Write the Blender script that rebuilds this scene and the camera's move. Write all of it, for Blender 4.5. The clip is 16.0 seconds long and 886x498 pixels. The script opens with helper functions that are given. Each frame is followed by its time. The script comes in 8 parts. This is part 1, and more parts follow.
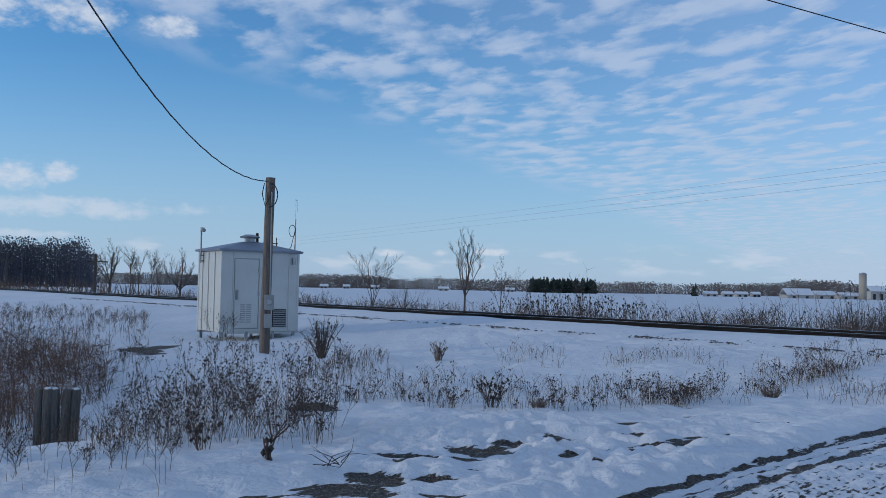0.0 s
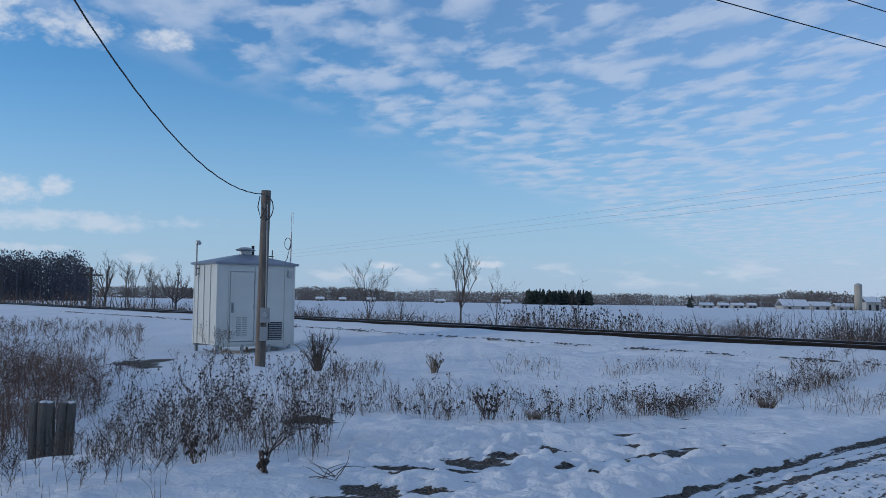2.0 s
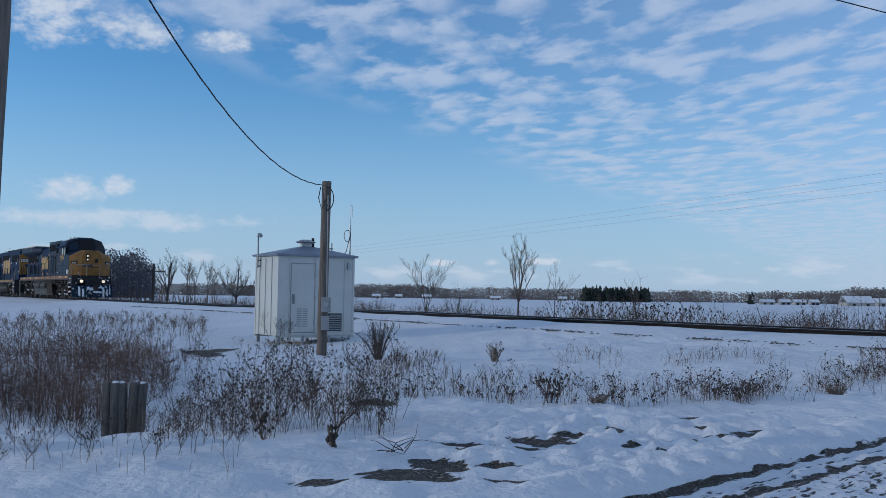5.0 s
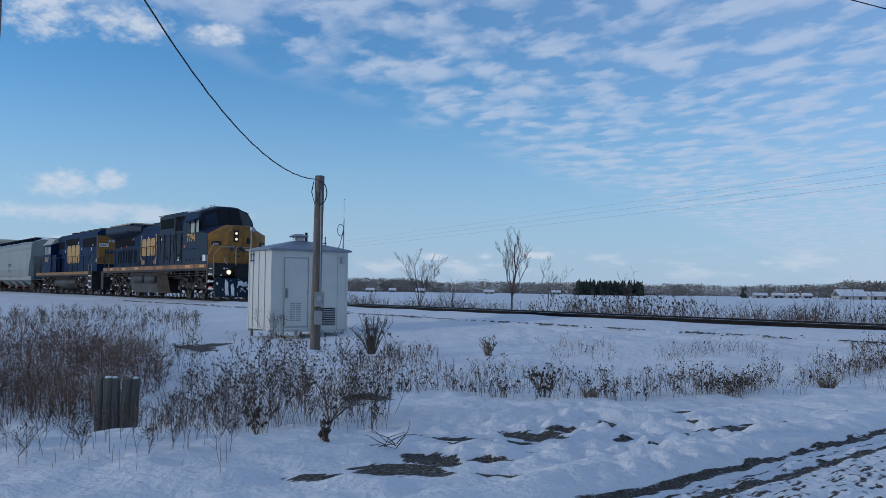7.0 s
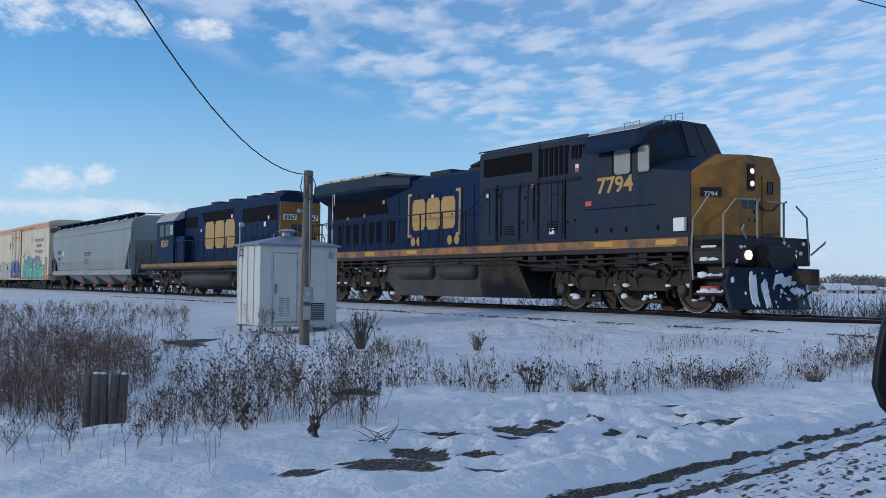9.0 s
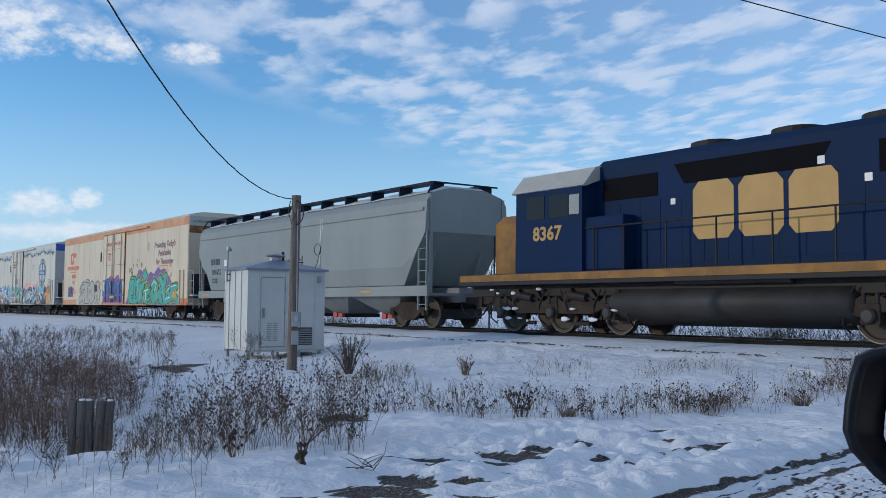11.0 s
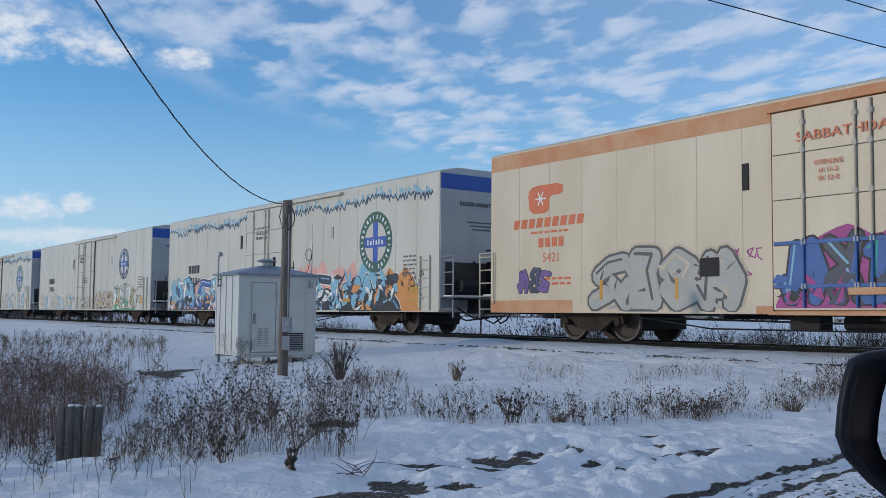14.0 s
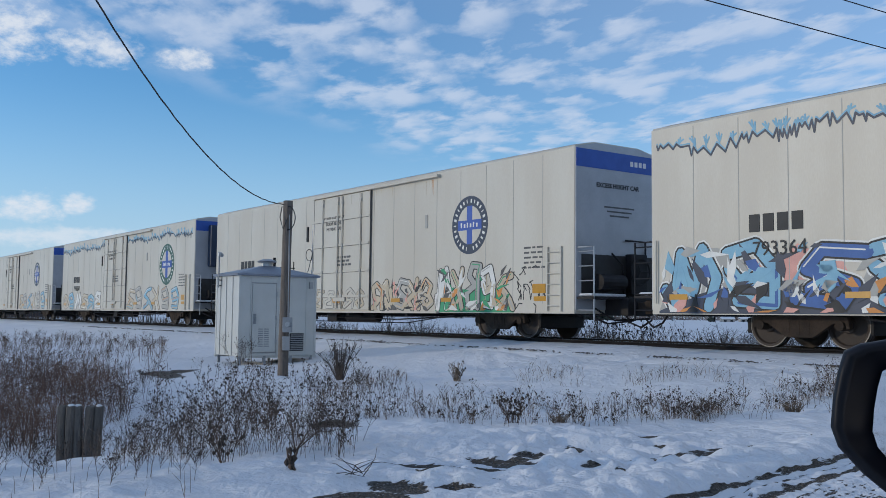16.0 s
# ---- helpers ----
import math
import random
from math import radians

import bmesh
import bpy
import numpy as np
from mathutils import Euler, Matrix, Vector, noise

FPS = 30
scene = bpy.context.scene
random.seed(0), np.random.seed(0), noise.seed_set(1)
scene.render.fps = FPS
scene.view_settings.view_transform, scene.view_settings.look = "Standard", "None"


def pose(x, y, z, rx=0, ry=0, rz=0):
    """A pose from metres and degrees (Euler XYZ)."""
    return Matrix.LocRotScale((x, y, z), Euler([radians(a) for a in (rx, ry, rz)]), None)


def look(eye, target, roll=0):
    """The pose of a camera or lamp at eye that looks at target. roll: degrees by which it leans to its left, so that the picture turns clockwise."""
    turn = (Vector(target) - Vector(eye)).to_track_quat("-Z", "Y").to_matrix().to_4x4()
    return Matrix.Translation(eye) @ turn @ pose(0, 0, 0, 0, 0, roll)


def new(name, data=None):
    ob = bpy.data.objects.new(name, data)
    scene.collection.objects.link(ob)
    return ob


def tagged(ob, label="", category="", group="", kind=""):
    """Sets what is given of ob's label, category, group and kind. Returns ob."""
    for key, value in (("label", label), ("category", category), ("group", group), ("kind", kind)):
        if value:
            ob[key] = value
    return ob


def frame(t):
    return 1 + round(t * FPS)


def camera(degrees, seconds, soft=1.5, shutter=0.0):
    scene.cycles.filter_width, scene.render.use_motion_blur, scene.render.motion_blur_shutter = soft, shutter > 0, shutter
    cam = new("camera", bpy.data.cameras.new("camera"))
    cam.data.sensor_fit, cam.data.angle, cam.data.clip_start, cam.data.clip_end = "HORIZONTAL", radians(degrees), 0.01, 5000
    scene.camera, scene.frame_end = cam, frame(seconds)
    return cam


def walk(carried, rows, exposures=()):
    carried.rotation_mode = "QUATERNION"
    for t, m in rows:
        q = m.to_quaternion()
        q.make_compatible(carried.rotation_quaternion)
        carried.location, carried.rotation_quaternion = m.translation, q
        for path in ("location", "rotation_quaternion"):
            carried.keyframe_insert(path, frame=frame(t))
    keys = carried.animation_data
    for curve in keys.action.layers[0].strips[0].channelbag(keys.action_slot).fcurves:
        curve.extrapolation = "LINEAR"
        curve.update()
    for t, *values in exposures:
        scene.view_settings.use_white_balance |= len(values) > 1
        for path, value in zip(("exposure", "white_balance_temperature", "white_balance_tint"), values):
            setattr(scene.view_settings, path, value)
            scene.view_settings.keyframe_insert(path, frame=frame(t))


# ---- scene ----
cam = camera(49.36, 16.0, soft=0.5)
# seconds, x, y, z, yaw, pitch, roll
PATH = [
    (0, 0.0393, 0.0327, 1.4515, 0.473, 2.293, 1.082),
    (0.5, 0.0435, 0.0287, 1.4490, 0.508, 2.477, 1.028),
    (1, 0.0459, 0.0236, 1.4468, 0.421, 2.915, 0.974),
    (1.5, 0.0461, 0.0291, 1.4463, 0.379, 2.986, 0.920),
    (2, 0.0440, 0.0205, 1.4481, 0.243, 3.027, 0.873),
    (2.5, 0.0485, -0.0059, 1.4470, 0.092, 3.495, 0.840),
    (3, -0.0120, 0.0012, 1.3826, 2.939, 3.601, 0.932),
    (3.5, -0.0215, 0.0142, 1.3561, 3.947, 3.652, 0.935),
    (4, -0.0244, 0.0104, 1.3127, 3.831, 3.624, 0.872),
    (4.5, -0.0312, 0.0042, 1.2929, 3.660, 3.151, 0.835),
    (7, -0.0191, -0.0084, 1.3012, 3.168, 2.459, 0.750),
    (7.5, -0.0194, -0.0044, 1.2970, 2.968, 2.421, 0.713),
    (8, -0.0193, -0.0050, 1.2991, 2.791, 2.319, 0.702),
    (8.5, -0.0187, -0.0060, 1.3016, 2.647, 2.207, 0.641),
    (9, -0.0173, -0.0082, 1.3031, 2.524, 2.156, 0.626),
    (9.5, -0.0117, -0.0111, 1.3043, 2.359, 2.147, 0.585),
    (10, -0.0137, -0.0240, 1.3225, 2.104, 2.063, 0.581),
    (10.2, -0.0138, -0.0315, 1.3236, 2.045, 3.167, 0.573),
    (12.5, -0.0033, -0.0130, 1.3150, 1.585, 3.733, 0.514),
    (13, -0.0036, -0.0121, 1.3133, 1.511, 3.804, 0.526),
    (13.5, -0.0039, -0.0084, 1.3139, 1.361, 3.870, 0.553),
    (14, -0.0053, -0.0077, 1.3195, 1.350, 3.888, 0.557),
    (14.5, -0.0040, -0.0061, 1.3132, 1.374, 3.922, 0.553),
    (15, -0.0062, -0.0047, 1.3199, 1.375, 3.881, 0.565),
    (15.5, -0.0071, -0.0071, 1.3178, 1.326, 3.903, 0.586),
    (16, -0.0020, -0.0086, 1.3119, 1.380, 3.942, 0.605),
]
EXPOSURES = [(0.0, -0.26, 6010, 10), (7.0, -0.26, 6010, 10), (8.5, -0.06, 6150, 10), (10.0, 0.14, 6420, 10), (12.5, 0.02, 6480, 10), (16.0, -0.01, 6430, 10)]


def camera_pose(x, y, z, yaw, pitch, roll):
    return Matrix.Translation((x, y, z)) @ Euler((0, 0, radians(yaw))).to_matrix().to_4x4() @ pose(0, 0, 0, 90 + pitch) @ pose(0, 0, 0, 0, 0, roll)


walk(cam, [(t, camera_pose(x, y, z, yaw, pitch, roll)) for t, x, y, z, yaw, pitch, roll in PATH], EXPOSURES)

# ---- daylight ----
SUN_WAY = Vector((-0.92, -0.16, 0.19)).normalized()   # towards the low winter sun
sun = new("sun", bpy.data.lights.new("sun", "SUN"))
sun.data.energy, sun.data.angle, sun.data.color = 1.28, radians(1.5), (1.0, 0.86, 0.66)
sun.matrix_world = look((0, 0, 30), Vector((0, 0, 30)) - SUN_WAY)

world = bpy.data.worlds.new("sky")
scene.world = world
world.use_nodes = True


def node(tree, kind, **values):
    n = tree.nodes.new(kind)
    for key, value in values.items():
        if key in n.inputs:
            n.inputs[key].default_value = value
    return n


def maths(tree, op, a, b=None, clamp=False):
    n = tree.nodes.new("ShaderNodeMath")
    n.operation, n.use_clamp = op, clamp
    for i, v in enumerate((a, b)):
        if v is None:
            continue
        if isinstance(v, (int, float)):
            n.inputs[i].default_value = v
        else:
            tree.links.new(v, n.inputs[i])
    return n.outputs[0]


def smooth(tree, value, low, high):
    n = tree.nodes.new("ShaderNodeMapRange")
    n.interpolation_type = "SMOOTHSTEP"
    n.inputs[1].default_value, n.inputs[2].default_value = low, high
    tree.links.new(value, n.inputs[0])
    return n.outputs[0]


def combine(tree, *values):
    n = tree.nodes.new("ShaderNodeCombineXYZ")
    for i, v in enumerate(values):
        if isinstance(v, (int, float)):
            n.inputs[i].default_value = v
        else:
            tree.links.new(v, n.inputs[i])
    return n.outputs[0]


def noisy(tree, vector, scale, detail=4.0, rough=0.55, distort=0.0):
    n = node(tree, "ShaderNodeTexNoise", Scale=scale, Detail=detail, Roughness=rough, Distortion=distort)
    if vector is not None:
        tree.links.new(vector, n.inputs["Vector"])
    return n.outputs["Fac"]


def blend(tree, fac, a, b, mode="MIX"):
    n = tree.nodes.new("ShaderNodeMix")
    n.data_type, n.blend_type = "RGBA", mode
    for socket, v in ((n.inputs["Factor"], fac), (n.inputs[6], a), (n.inputs[7], b)):
        if isinstance(v, (int, float)):
            socket.default_value = v
        elif isinstance(v, tuple):
            socket.default_value = (*v[:3], 1.0)
        else:
            tree.links.new(v, socket)
    return n.outputs[2]


# single heaped clouds: compass angle, height, half width, half height
CLOUDS = [(-0.452, 0.262, 0.040, 0.036), (-0.376, 0.254, 0.045, 0.020), (-0.292, 0.249, 0.032, 0.012), (-0.432, 0.0985, 0.040, 0.0165), (-0.391, 0.1045, 0.018, 0.0105), (-0.385, 0.0715, 0.135, 0.0120), (-0.415, 0.044, 0.05, 0.005), (-0.0633, 0.0354, 0.0199, 0.0047), (-0.0105, 0.0365, 0.0106, 0.0041), (0.0422, 0.0374, 0.0199, 0.0047)]


def build_sky():
    tree = world.node_tree
    tree.nodes.clear()
    sky = tree.nodes.new("ShaderNodeTexSky")
    sky.sky_type, sky.sun_disc = "NISHITA", False
    sky.sun_elevation = math.asin(SUN_WAY.z)
    sky.sun_rotation = math.atan2(SUN_WAY.x, SUN_WAY.y)
    sky.altitude, sky.air_density, sky.dust_density, sky.ozone_density = 200, 1.0, 0.1, 4.0
    at = tree.nodes.new("ShaderNodeTexCoord")
    cut = tree.nodes.new("ShaderNodeSeparateXYZ")
    tree.links.new(at.outputs["Generated"], cut.inputs[0])
    x, y, z = cut.outputs
    up = maths(tree, "MAXIMUM", z, 0.012)
    px, py = maths(tree, "DIVIDE", x, up), maths(tree, "DIVIDE", y, up)
    # high broken cloud sheet of small cells, its edge running across the view
    flat = combine(tree, px, maths(tree, "ADD", maths(tree, "MULTIPLY", py, 0.62), maths(tree, "MULTIPLY", px, 0.30)), 0.0)
    ruffle = noisy(tree, flat, 4.6, 6.0, 0.56, 0.15)
    warp = combine(tree, maths(tree, "ADD", px, maths(tree, "MULTIPLY", ruffle, 0.22)), maths(tree, "ADD", maths(tree, "MULTIPLY", py, 0.50), maths(tree, "MULTIPLY", ruffle, 0.25)), 0.0)
    cell = node(tree, "ShaderNodeTexVoronoi", Scale=6.5, Smoothness=0.6)
    cell.feature = "SMOOTH_F1"
    tree.links.new(warp, cell.inputs["Vector"])
    large = noisy(tree, flat, 0.55, 2.0, 0.5)
    middle = noisy(tree, flat, 1.5, 3.0, 0.5)
    edge = maths(tree, "SUBTRACT", maths(tree, "ADD", maths(tree, "MULTIPLY", px, 2.5), 6.75), py)
    edge = maths(tree, "ADD", edge, maths(tree, "MULTIPLY", maths(tree, "SUBTRACT", large, 0.5), 3.0))
    inside = smooth(tree, edge, -0.9, 1.3)
    cells = maths(tree, "ADD", maths(tree, "MULTIPLY", maths(tree, "SUBTRACT", 1.0, cell.outputs["Distance"]), 0.30), maths(tree, "MULTIPLY", ruffle, 0.80))
    cells = maths(tree, "ADD", cells, maths(tree, "MULTIPLY", maths(tree, "SUBTRACT", middle, 0.5), 0.34))
    sheet = maths(tree, "MULTIPLY", smooth(tree, cells, 0.43, 0.73), inside)
    veil = maths(tree, "MULTIPLY", smooth(tree, edge, -0.5, 8.0), 0.36)
    sheet = maths(tree, "MAXIMUM", sheet, veil)
    # small heaped clouds low over the land
    az = maths(tree, "ARCTAN2", x, y)
    low = combine(tree, maths(tree, "MULTIPLY", az, 16.0), maths(tree, "MULTIPLY", z, 60.0), 3.7)
    heaps = noisy(tree, low, 1.15, 4.0, 0.5)
    band = maths(tree, "MULTIPLY", smooth(tree, z, 0.010, 0.022), maths(tree, "SUBTRACT", 1.0, smooth(tree, z, 0.030, 0.055)))
    heaps = maths(tree, "MULTIPLY", maths(tree, "MULTIPLY", smooth(tree, heaps, 0.52, 0.70), band), 0.6)
    for c_az, c_z, r_az, r_z in CLOUDS:
        q = maths(tree, "ADD", maths(tree, "POWER", maths(tree, "ABSOLUTE", maths(tree, "DIVIDE", maths(tree, "SUBTRACT", az, c_az), r_az)), 2.0), maths(tree, "POWER", maths(tree, "ABSOLUTE", maths(tree, "DIVIDE", maths(tree, "SUBTRACT", z, c_z), r_z)), 2.0))
        puff = noisy(tree, combine(tree, maths(tree, "MULTIPLY", az, 24.0), maths(tree, "MULTIPLY", z, 42.0), c_az * 9), 1.9, 6.0, 0.62)
        body = maths(tree, "ADD", maths(tree, "SUBTRACT", 1.05, q), maths(tree, "MULTIPLY", maths(tree, "SUBTRACT", puff, 0.5), 3.6))
        faint = 0.72 if r_az > 8 * r_z else 1.0
        heaps = maths(tree, "MAXIMUM", heaps, maths(tree, "MULTIPLY", smooth(tree, body, -0.1, 1.5), faint))
    haze = maths(tree, "MULTIPLY", maths(tree, "SUBTRACT", 1.0, smooth(tree, z, -0.02, 0.24)), 0.82)
    rich = node(tree, "ShaderNodeHueSaturation", Saturation=1.10, Value=1.95)
    tree.links.new(sky.outputs[0], rich.inputs["Color"])
    hazed = blend(tree, haze, rich.outputs[0], (4.15, 5.75, 8.0))
    colour = blend(tree, maths(tree, "MULTIPLY", sheet, 0.74), hazed, (6.0, 6.8, 8.2))
    colour = blend(tree, maths(tree, "MULTIPLY", heaps, 0.88), colour, (7.6, 8.0, 8.6))
    back = node(tree, "ShaderNodeBackground", Strength=0.10)
    out = tree.nodes.new("ShaderNodeOutputWorld")
    tree.links.new(colour, back.inputs[0])
    tree.links.new(back.outputs[0], out.inputs[0])


build_sky()

# ---- materials ----


def material(name, colour, rough=0.6, metal=0.0, second=None, shine=0.5, scale=3.0, amount=0.5, grain=40.0, bump=0.15, emit=0.0, stretch=(1, 1, 1), by_object=0.0, by_island=0.0):
    """A surface that varies at two scales between two colours, with a fine relief."""
    m = bpy.data.materials.new(name)
    m.use_nodes = True
    tree = m.node_tree
    shader = tree.nodes["Principled BSDF"]
    at = tree.nodes.new("ShaderNodeTexCoord")
    squeeze = node(tree, "ShaderNodeMapping", Scale=stretch)
    tree.links.new(at.outputs["Object"], squeeze.inputs[0])
    v = squeeze.outputs[0]
    wide, fine = noisy(tree, v, scale, 5.0, 0.6), noisy(tree, v, grain, 3.0, 0.6)
    mixed = maths(tree, "ADD", maths(tree, "MULTIPLY", wide, 0.7), maths(tree, "MULTIPLY", fine, 0.3))
    fac = maths(tree, "MULTIPLY", smooth(tree, mixed, 0.38, 0.62), amount)
    second = second or tuple(c * 0.72 for c in colour)
    col = blend(tree, fac, colour, second)
    if by_object or by_island:
        if by_object:
            info = tree.nodes.new("ShaderNodeObjectInfo").outputs["Random"]
        else:
            info = tree.nodes.new("ShaderNodeNewGeometry").outputs["Random Per Island"]
        k = by_object or by_island
        n = tree.nodes.new("ShaderNodeHueSaturation")
        tree.links.new(maths(tree, "ADD", 1.0 - k / 2, maths(tree, "MULTIPLY", info, k)), n.inputs["Value"])
        tree.links.new(col, n.inputs["Color"])
        col = n.outputs[0]
    tree.links.new(col, shader.inputs["Base Color"])
    tree.links.new(maths(tree, "ADD", rough - 0.08, maths(tree, "MULTIPLY", mixed, 0.16), True), shader.inputs["Roughness"])
    shader.inputs["Metallic"].default_value = metal
    shader.inputs["Specular IOR Level"].default_value = shine
    if bump:
        b = node(tree, "ShaderNodeBump", Strength=bump, Distance=0.02)
        tree.links.new(mixed, b.inputs["Height"])
        tree.links.new(b.outputs[0], shader.inputs["Normal"])
    if emit:
        tree.links.new(col, shader.inputs["Emission Color"])
        shader.inputs["Emission Strength"].default_value = emit
    return m


def snow_material(name, bare=False):
    """Old snow, with grit showing where the attribute 'bare' says that it has been worn through."""
    m = bpy.data.materials.new(name)
    m.use_nodes = True
    tree = m.node_tree
    shader = tree.nodes["Principled BSDF"]
    at = tree.nodes.new("ShaderNodeTexCoord").outputs["Object"]
    wide, mid, fine = noisy(tree, at, 0.35, 3.0), noisy(tree, at, 5.0, 4.0), noisy(tree, at, 60.0, 2.0)
    col = blend(tree, smooth(tree, wide, 0.3, 0.7), (0.69, 0.71, 0.74), (0.76, 0.77, 0.79))
    col = blend(tree, maths(tree, "MULTIPLY", smooth(tree, mid, 0.55, 0.75), 0.25), col, (0.62, 0.64, 0.68))
    height = maths(tree, "ADD", maths(tree, "ADD", mid, maths(tree, "MULTIPLY", noisy(tree, at, 14.0, 3.0), 0.35)), maths(tree, "MULTIPLY", fine, 0.08))
    rough = 0.75
    if bare:
        grit = node(tree, "ShaderNodeAttribute")
        grit.attribute_name = "bare"
        turned = node(tree, "ShaderNodeMapping", Rotation=(0, 0, radians(46)), Scale=(4.5, 1.0, 1.0))
        turned.vector_type = "TEXTURE"
        tree.links.new(at, turned.inputs[0])
        worn = maths(tree, "ADD", grit.outputs["Fac"], maths(tree, "MULTIPLY", maths(tree, "SUBTRACT", noisy(tree, turned.outputs[0], 17.0, 4.0, 0.60), 0.5), 1.0))
        worn = smooth(tree, worn, 0.46, 0.53)
        pebbles = node(tree, "ShaderNodeTexVoronoi", Scale=38.0)
        tree.links.new(at, pebbles.inputs["Vector"])
        stone = blend(tree, pebbles.outputs["Distance"], (0.16, 0.14, 0.115), (0.05, 0.045, 0.04))
        stone = blend(tree, smooth(tree, noisy(tree, at, 3.0), 0.4, 0.65), stone, (0.10, 0.085, 0.07))
        stone = blend(tree, smooth(tree, noisy(tree, at, 30.0, 3.0, 0.7), 0.57, 0.66), stone, (0.34, 0.33, 0.33))
        stone = blend(tree, smooth(tree, noisy(tree, at, 22.0, 3.0, 0.7), 0.40, 0.34), stone, (0.028, 0.025, 0.022))
        col = blend(tree, worn, col, stone)
        height = maths(tree, "ADD", height, maths(tree, "MULTIPLY", maths(tree, "MULTIPLY", pebbles.outputs["Distance"], worn), -0.8))
    tree.links.new(col, shader.inputs["Base Color"])
    shader.inputs["Roughness"].default_value = rough
    shader.inputs["Specular IOR Level"].default_value = 0.25
    b = node(tree, "ShaderNodeBump", Strength=1.0, Distance=0.06)
    tree.links.new(height, b.inputs["Height"])
    tree.links.new(b.outputs[0], shader.inputs["Normal"])
    return m


SNOW_GROUND = snow_material("snow_ground", True)
SNOW = snow_material("snow")
BALLAST = material("ballast_stone", (0.12, 0.11, 0.10), 0.9, second=(0.05, 0.047, 0.045), scale=9, grain=60, bump=0.6)
TIE = material("tie_timber", (0.07, 0.055, 0.045), 0.9, scale=6, grain=50, bump=0.4, by_object=0.5)
RAIL = material("rail_steel", (0.022, 0.021, 0.022), 0.8, 0.0, shine=0.1, second=(0.013, 0.012, 0.012))
RAILTOP = material("rail_head", (0.45, 0.45, 0.46), 0.25, 0.9)
TIMBER = material("weathered_pole", (0.185, 0.150, 0.122), 0.85, second=(0.095, 0.080, 0.070), scale=4, grain=30, bump=0.5, amount=0.9, stretch=(6, 6, 0.5))
GREYWOOD = material("grey_post", (0.125, 0.112, 0.10), 0.9, second=(0.045, 0.042, 0.04), scale=4, grain=30, bump=0.6, amount=0.9, stretch=(6, 6, 0.6), by_object=0.3)
SHED_WHITE = material("shed_paint", (0.56, 0.56, 0.525), 0.45, second=(0.46, 0.46, 0.43), scale=1.5, amount=0.5, bump=0.04)
SHED_ROOF = material("shed_roof", (0.24, 0.27, 0.32), 0.45, 0.2, second=(0.17, 0.20, 0.25), scale=2, bump=0.05)
DARK_GAP = material("dark_gap", (0.03, 0.03, 0.032), 0.8, bump=0)
GALV = material("galvanised", (0.42, 0.43, 0.44), 0.45, 0.7, second=(0.30, 0.31, 0.32), scale=5, bump=0.05)
GREYBOX = material("grey_enamel", (0.30, 0.31, 0.32), 0.5, 0.2, bump=0.05)
BLACKWIRE = material("black_cable", (0.025, 0.025, 0.028), 0.6, bump=0)
FARWIRE = material("aluminium_cable", (0.55, 0.57, 0.60), 0.5, 0.4, bump=0)
BARK = material("bark", (0.075, 0.062, 0.055), 0.9, second=(0.04, 0.034, 0.032), scale=5, grain=30, bump=0.4)
WEED_BROWN = material("dry_stem", (0.105, 0.072, 0.053), 0.9, second=(0.055, 0.041, 0.033), scale=1.2, grain=20, bump=0, amount=0.9, by_island=0.7)
WEED_TAN = material("dry_grass", (0.22, 0.175, 0.135), 0.9, second=(0.13, 0.10, 0.075), scale=1.2, grain=20, bump=0, amount=0.9, by_island=0.7)
WEED_DARK = material("seed_head", (0.05, 0.038, 0.03), 0.9, second=(0.028, 0.022, 0.02), scale=2, bump=0, by_island=0.6)
REED = material("brown_brush", (0.165, 0.105, 0.068), 0.95, second=(0.085, 0.058, 0.044), scale=0.9, grain=12, bump=0, amount=0.9, by_island=0.6)
BRUSH_DARK = material("tangled_brush", (0.165, 0.098, 0.064), 0.95, second=(0.072, 0.050, 0.043), scale=0.9, grain=12, bump=0, amount=0.9, by_island=0.6)
# grey-brown wood; the blue in its colour paints distance haze and skylit shade
WOODS = material("far_woods_blued", (0.082, 0.080, 0.098), 0.95, second=(0.052, 0.053, 0.072), scale=0.05, grain=0.6, bump=0, by_island=0.6)
WOODS_TAN = material("far_treeline", (0.13, 0.105, 0.095), 0.95, second=(0.085, 0.074, 0.070), scale=0.02, grain=0.4, bump=0, by_island=0.7)
PINE = material("pine", (0.022, 0.034, 0.026), 0.95, second=(0.012, 0.02, 0.016), scale=0.1, grain=1.5, bump=0, by_island=0.5)
BARN_WALL = material("barn_wall", (0.42, 0.40, 0.37), 0.8, second=(0.30, 0.28, 0.26), scale=0.3, grain=3, bump=0)
SILO_WALL = material("silo_concrete", (0.42, 0.37, 0.30), 0.85, second=(0.34, 0.30, 0.25), scale=0.3, grain=2, bump=0.1)

# train
BLUE = material("locomotive_blue", (0.003, 0.020, 0.070), 0.55, shine=0.07, second=(0.006, 0.020, 0.050), scale=0.8, amount=0.8, bump=0.03)
GREYBLUE = material("faded_blue", (0.005, 0.018, 0.050), 0.5, shine=0.12, second=(0.018, 0.029, 0.038), scale=0.8, amount=0.8, bump=0.03)
YELLOW = material("locomotive_yellow", (0.30, 0.140, 0.026), 0.55, shine=0.25, second=(0.15, 0.078, 0.028), scale=1.6, amount=0.85, bump=0.03)
PALE_YELLOW = material("pale_yellow_paint", (0.42, 0.245, 0.062), 0.55, second=(0.36, 0.20, 0.06), scale=2, bump=0.02)
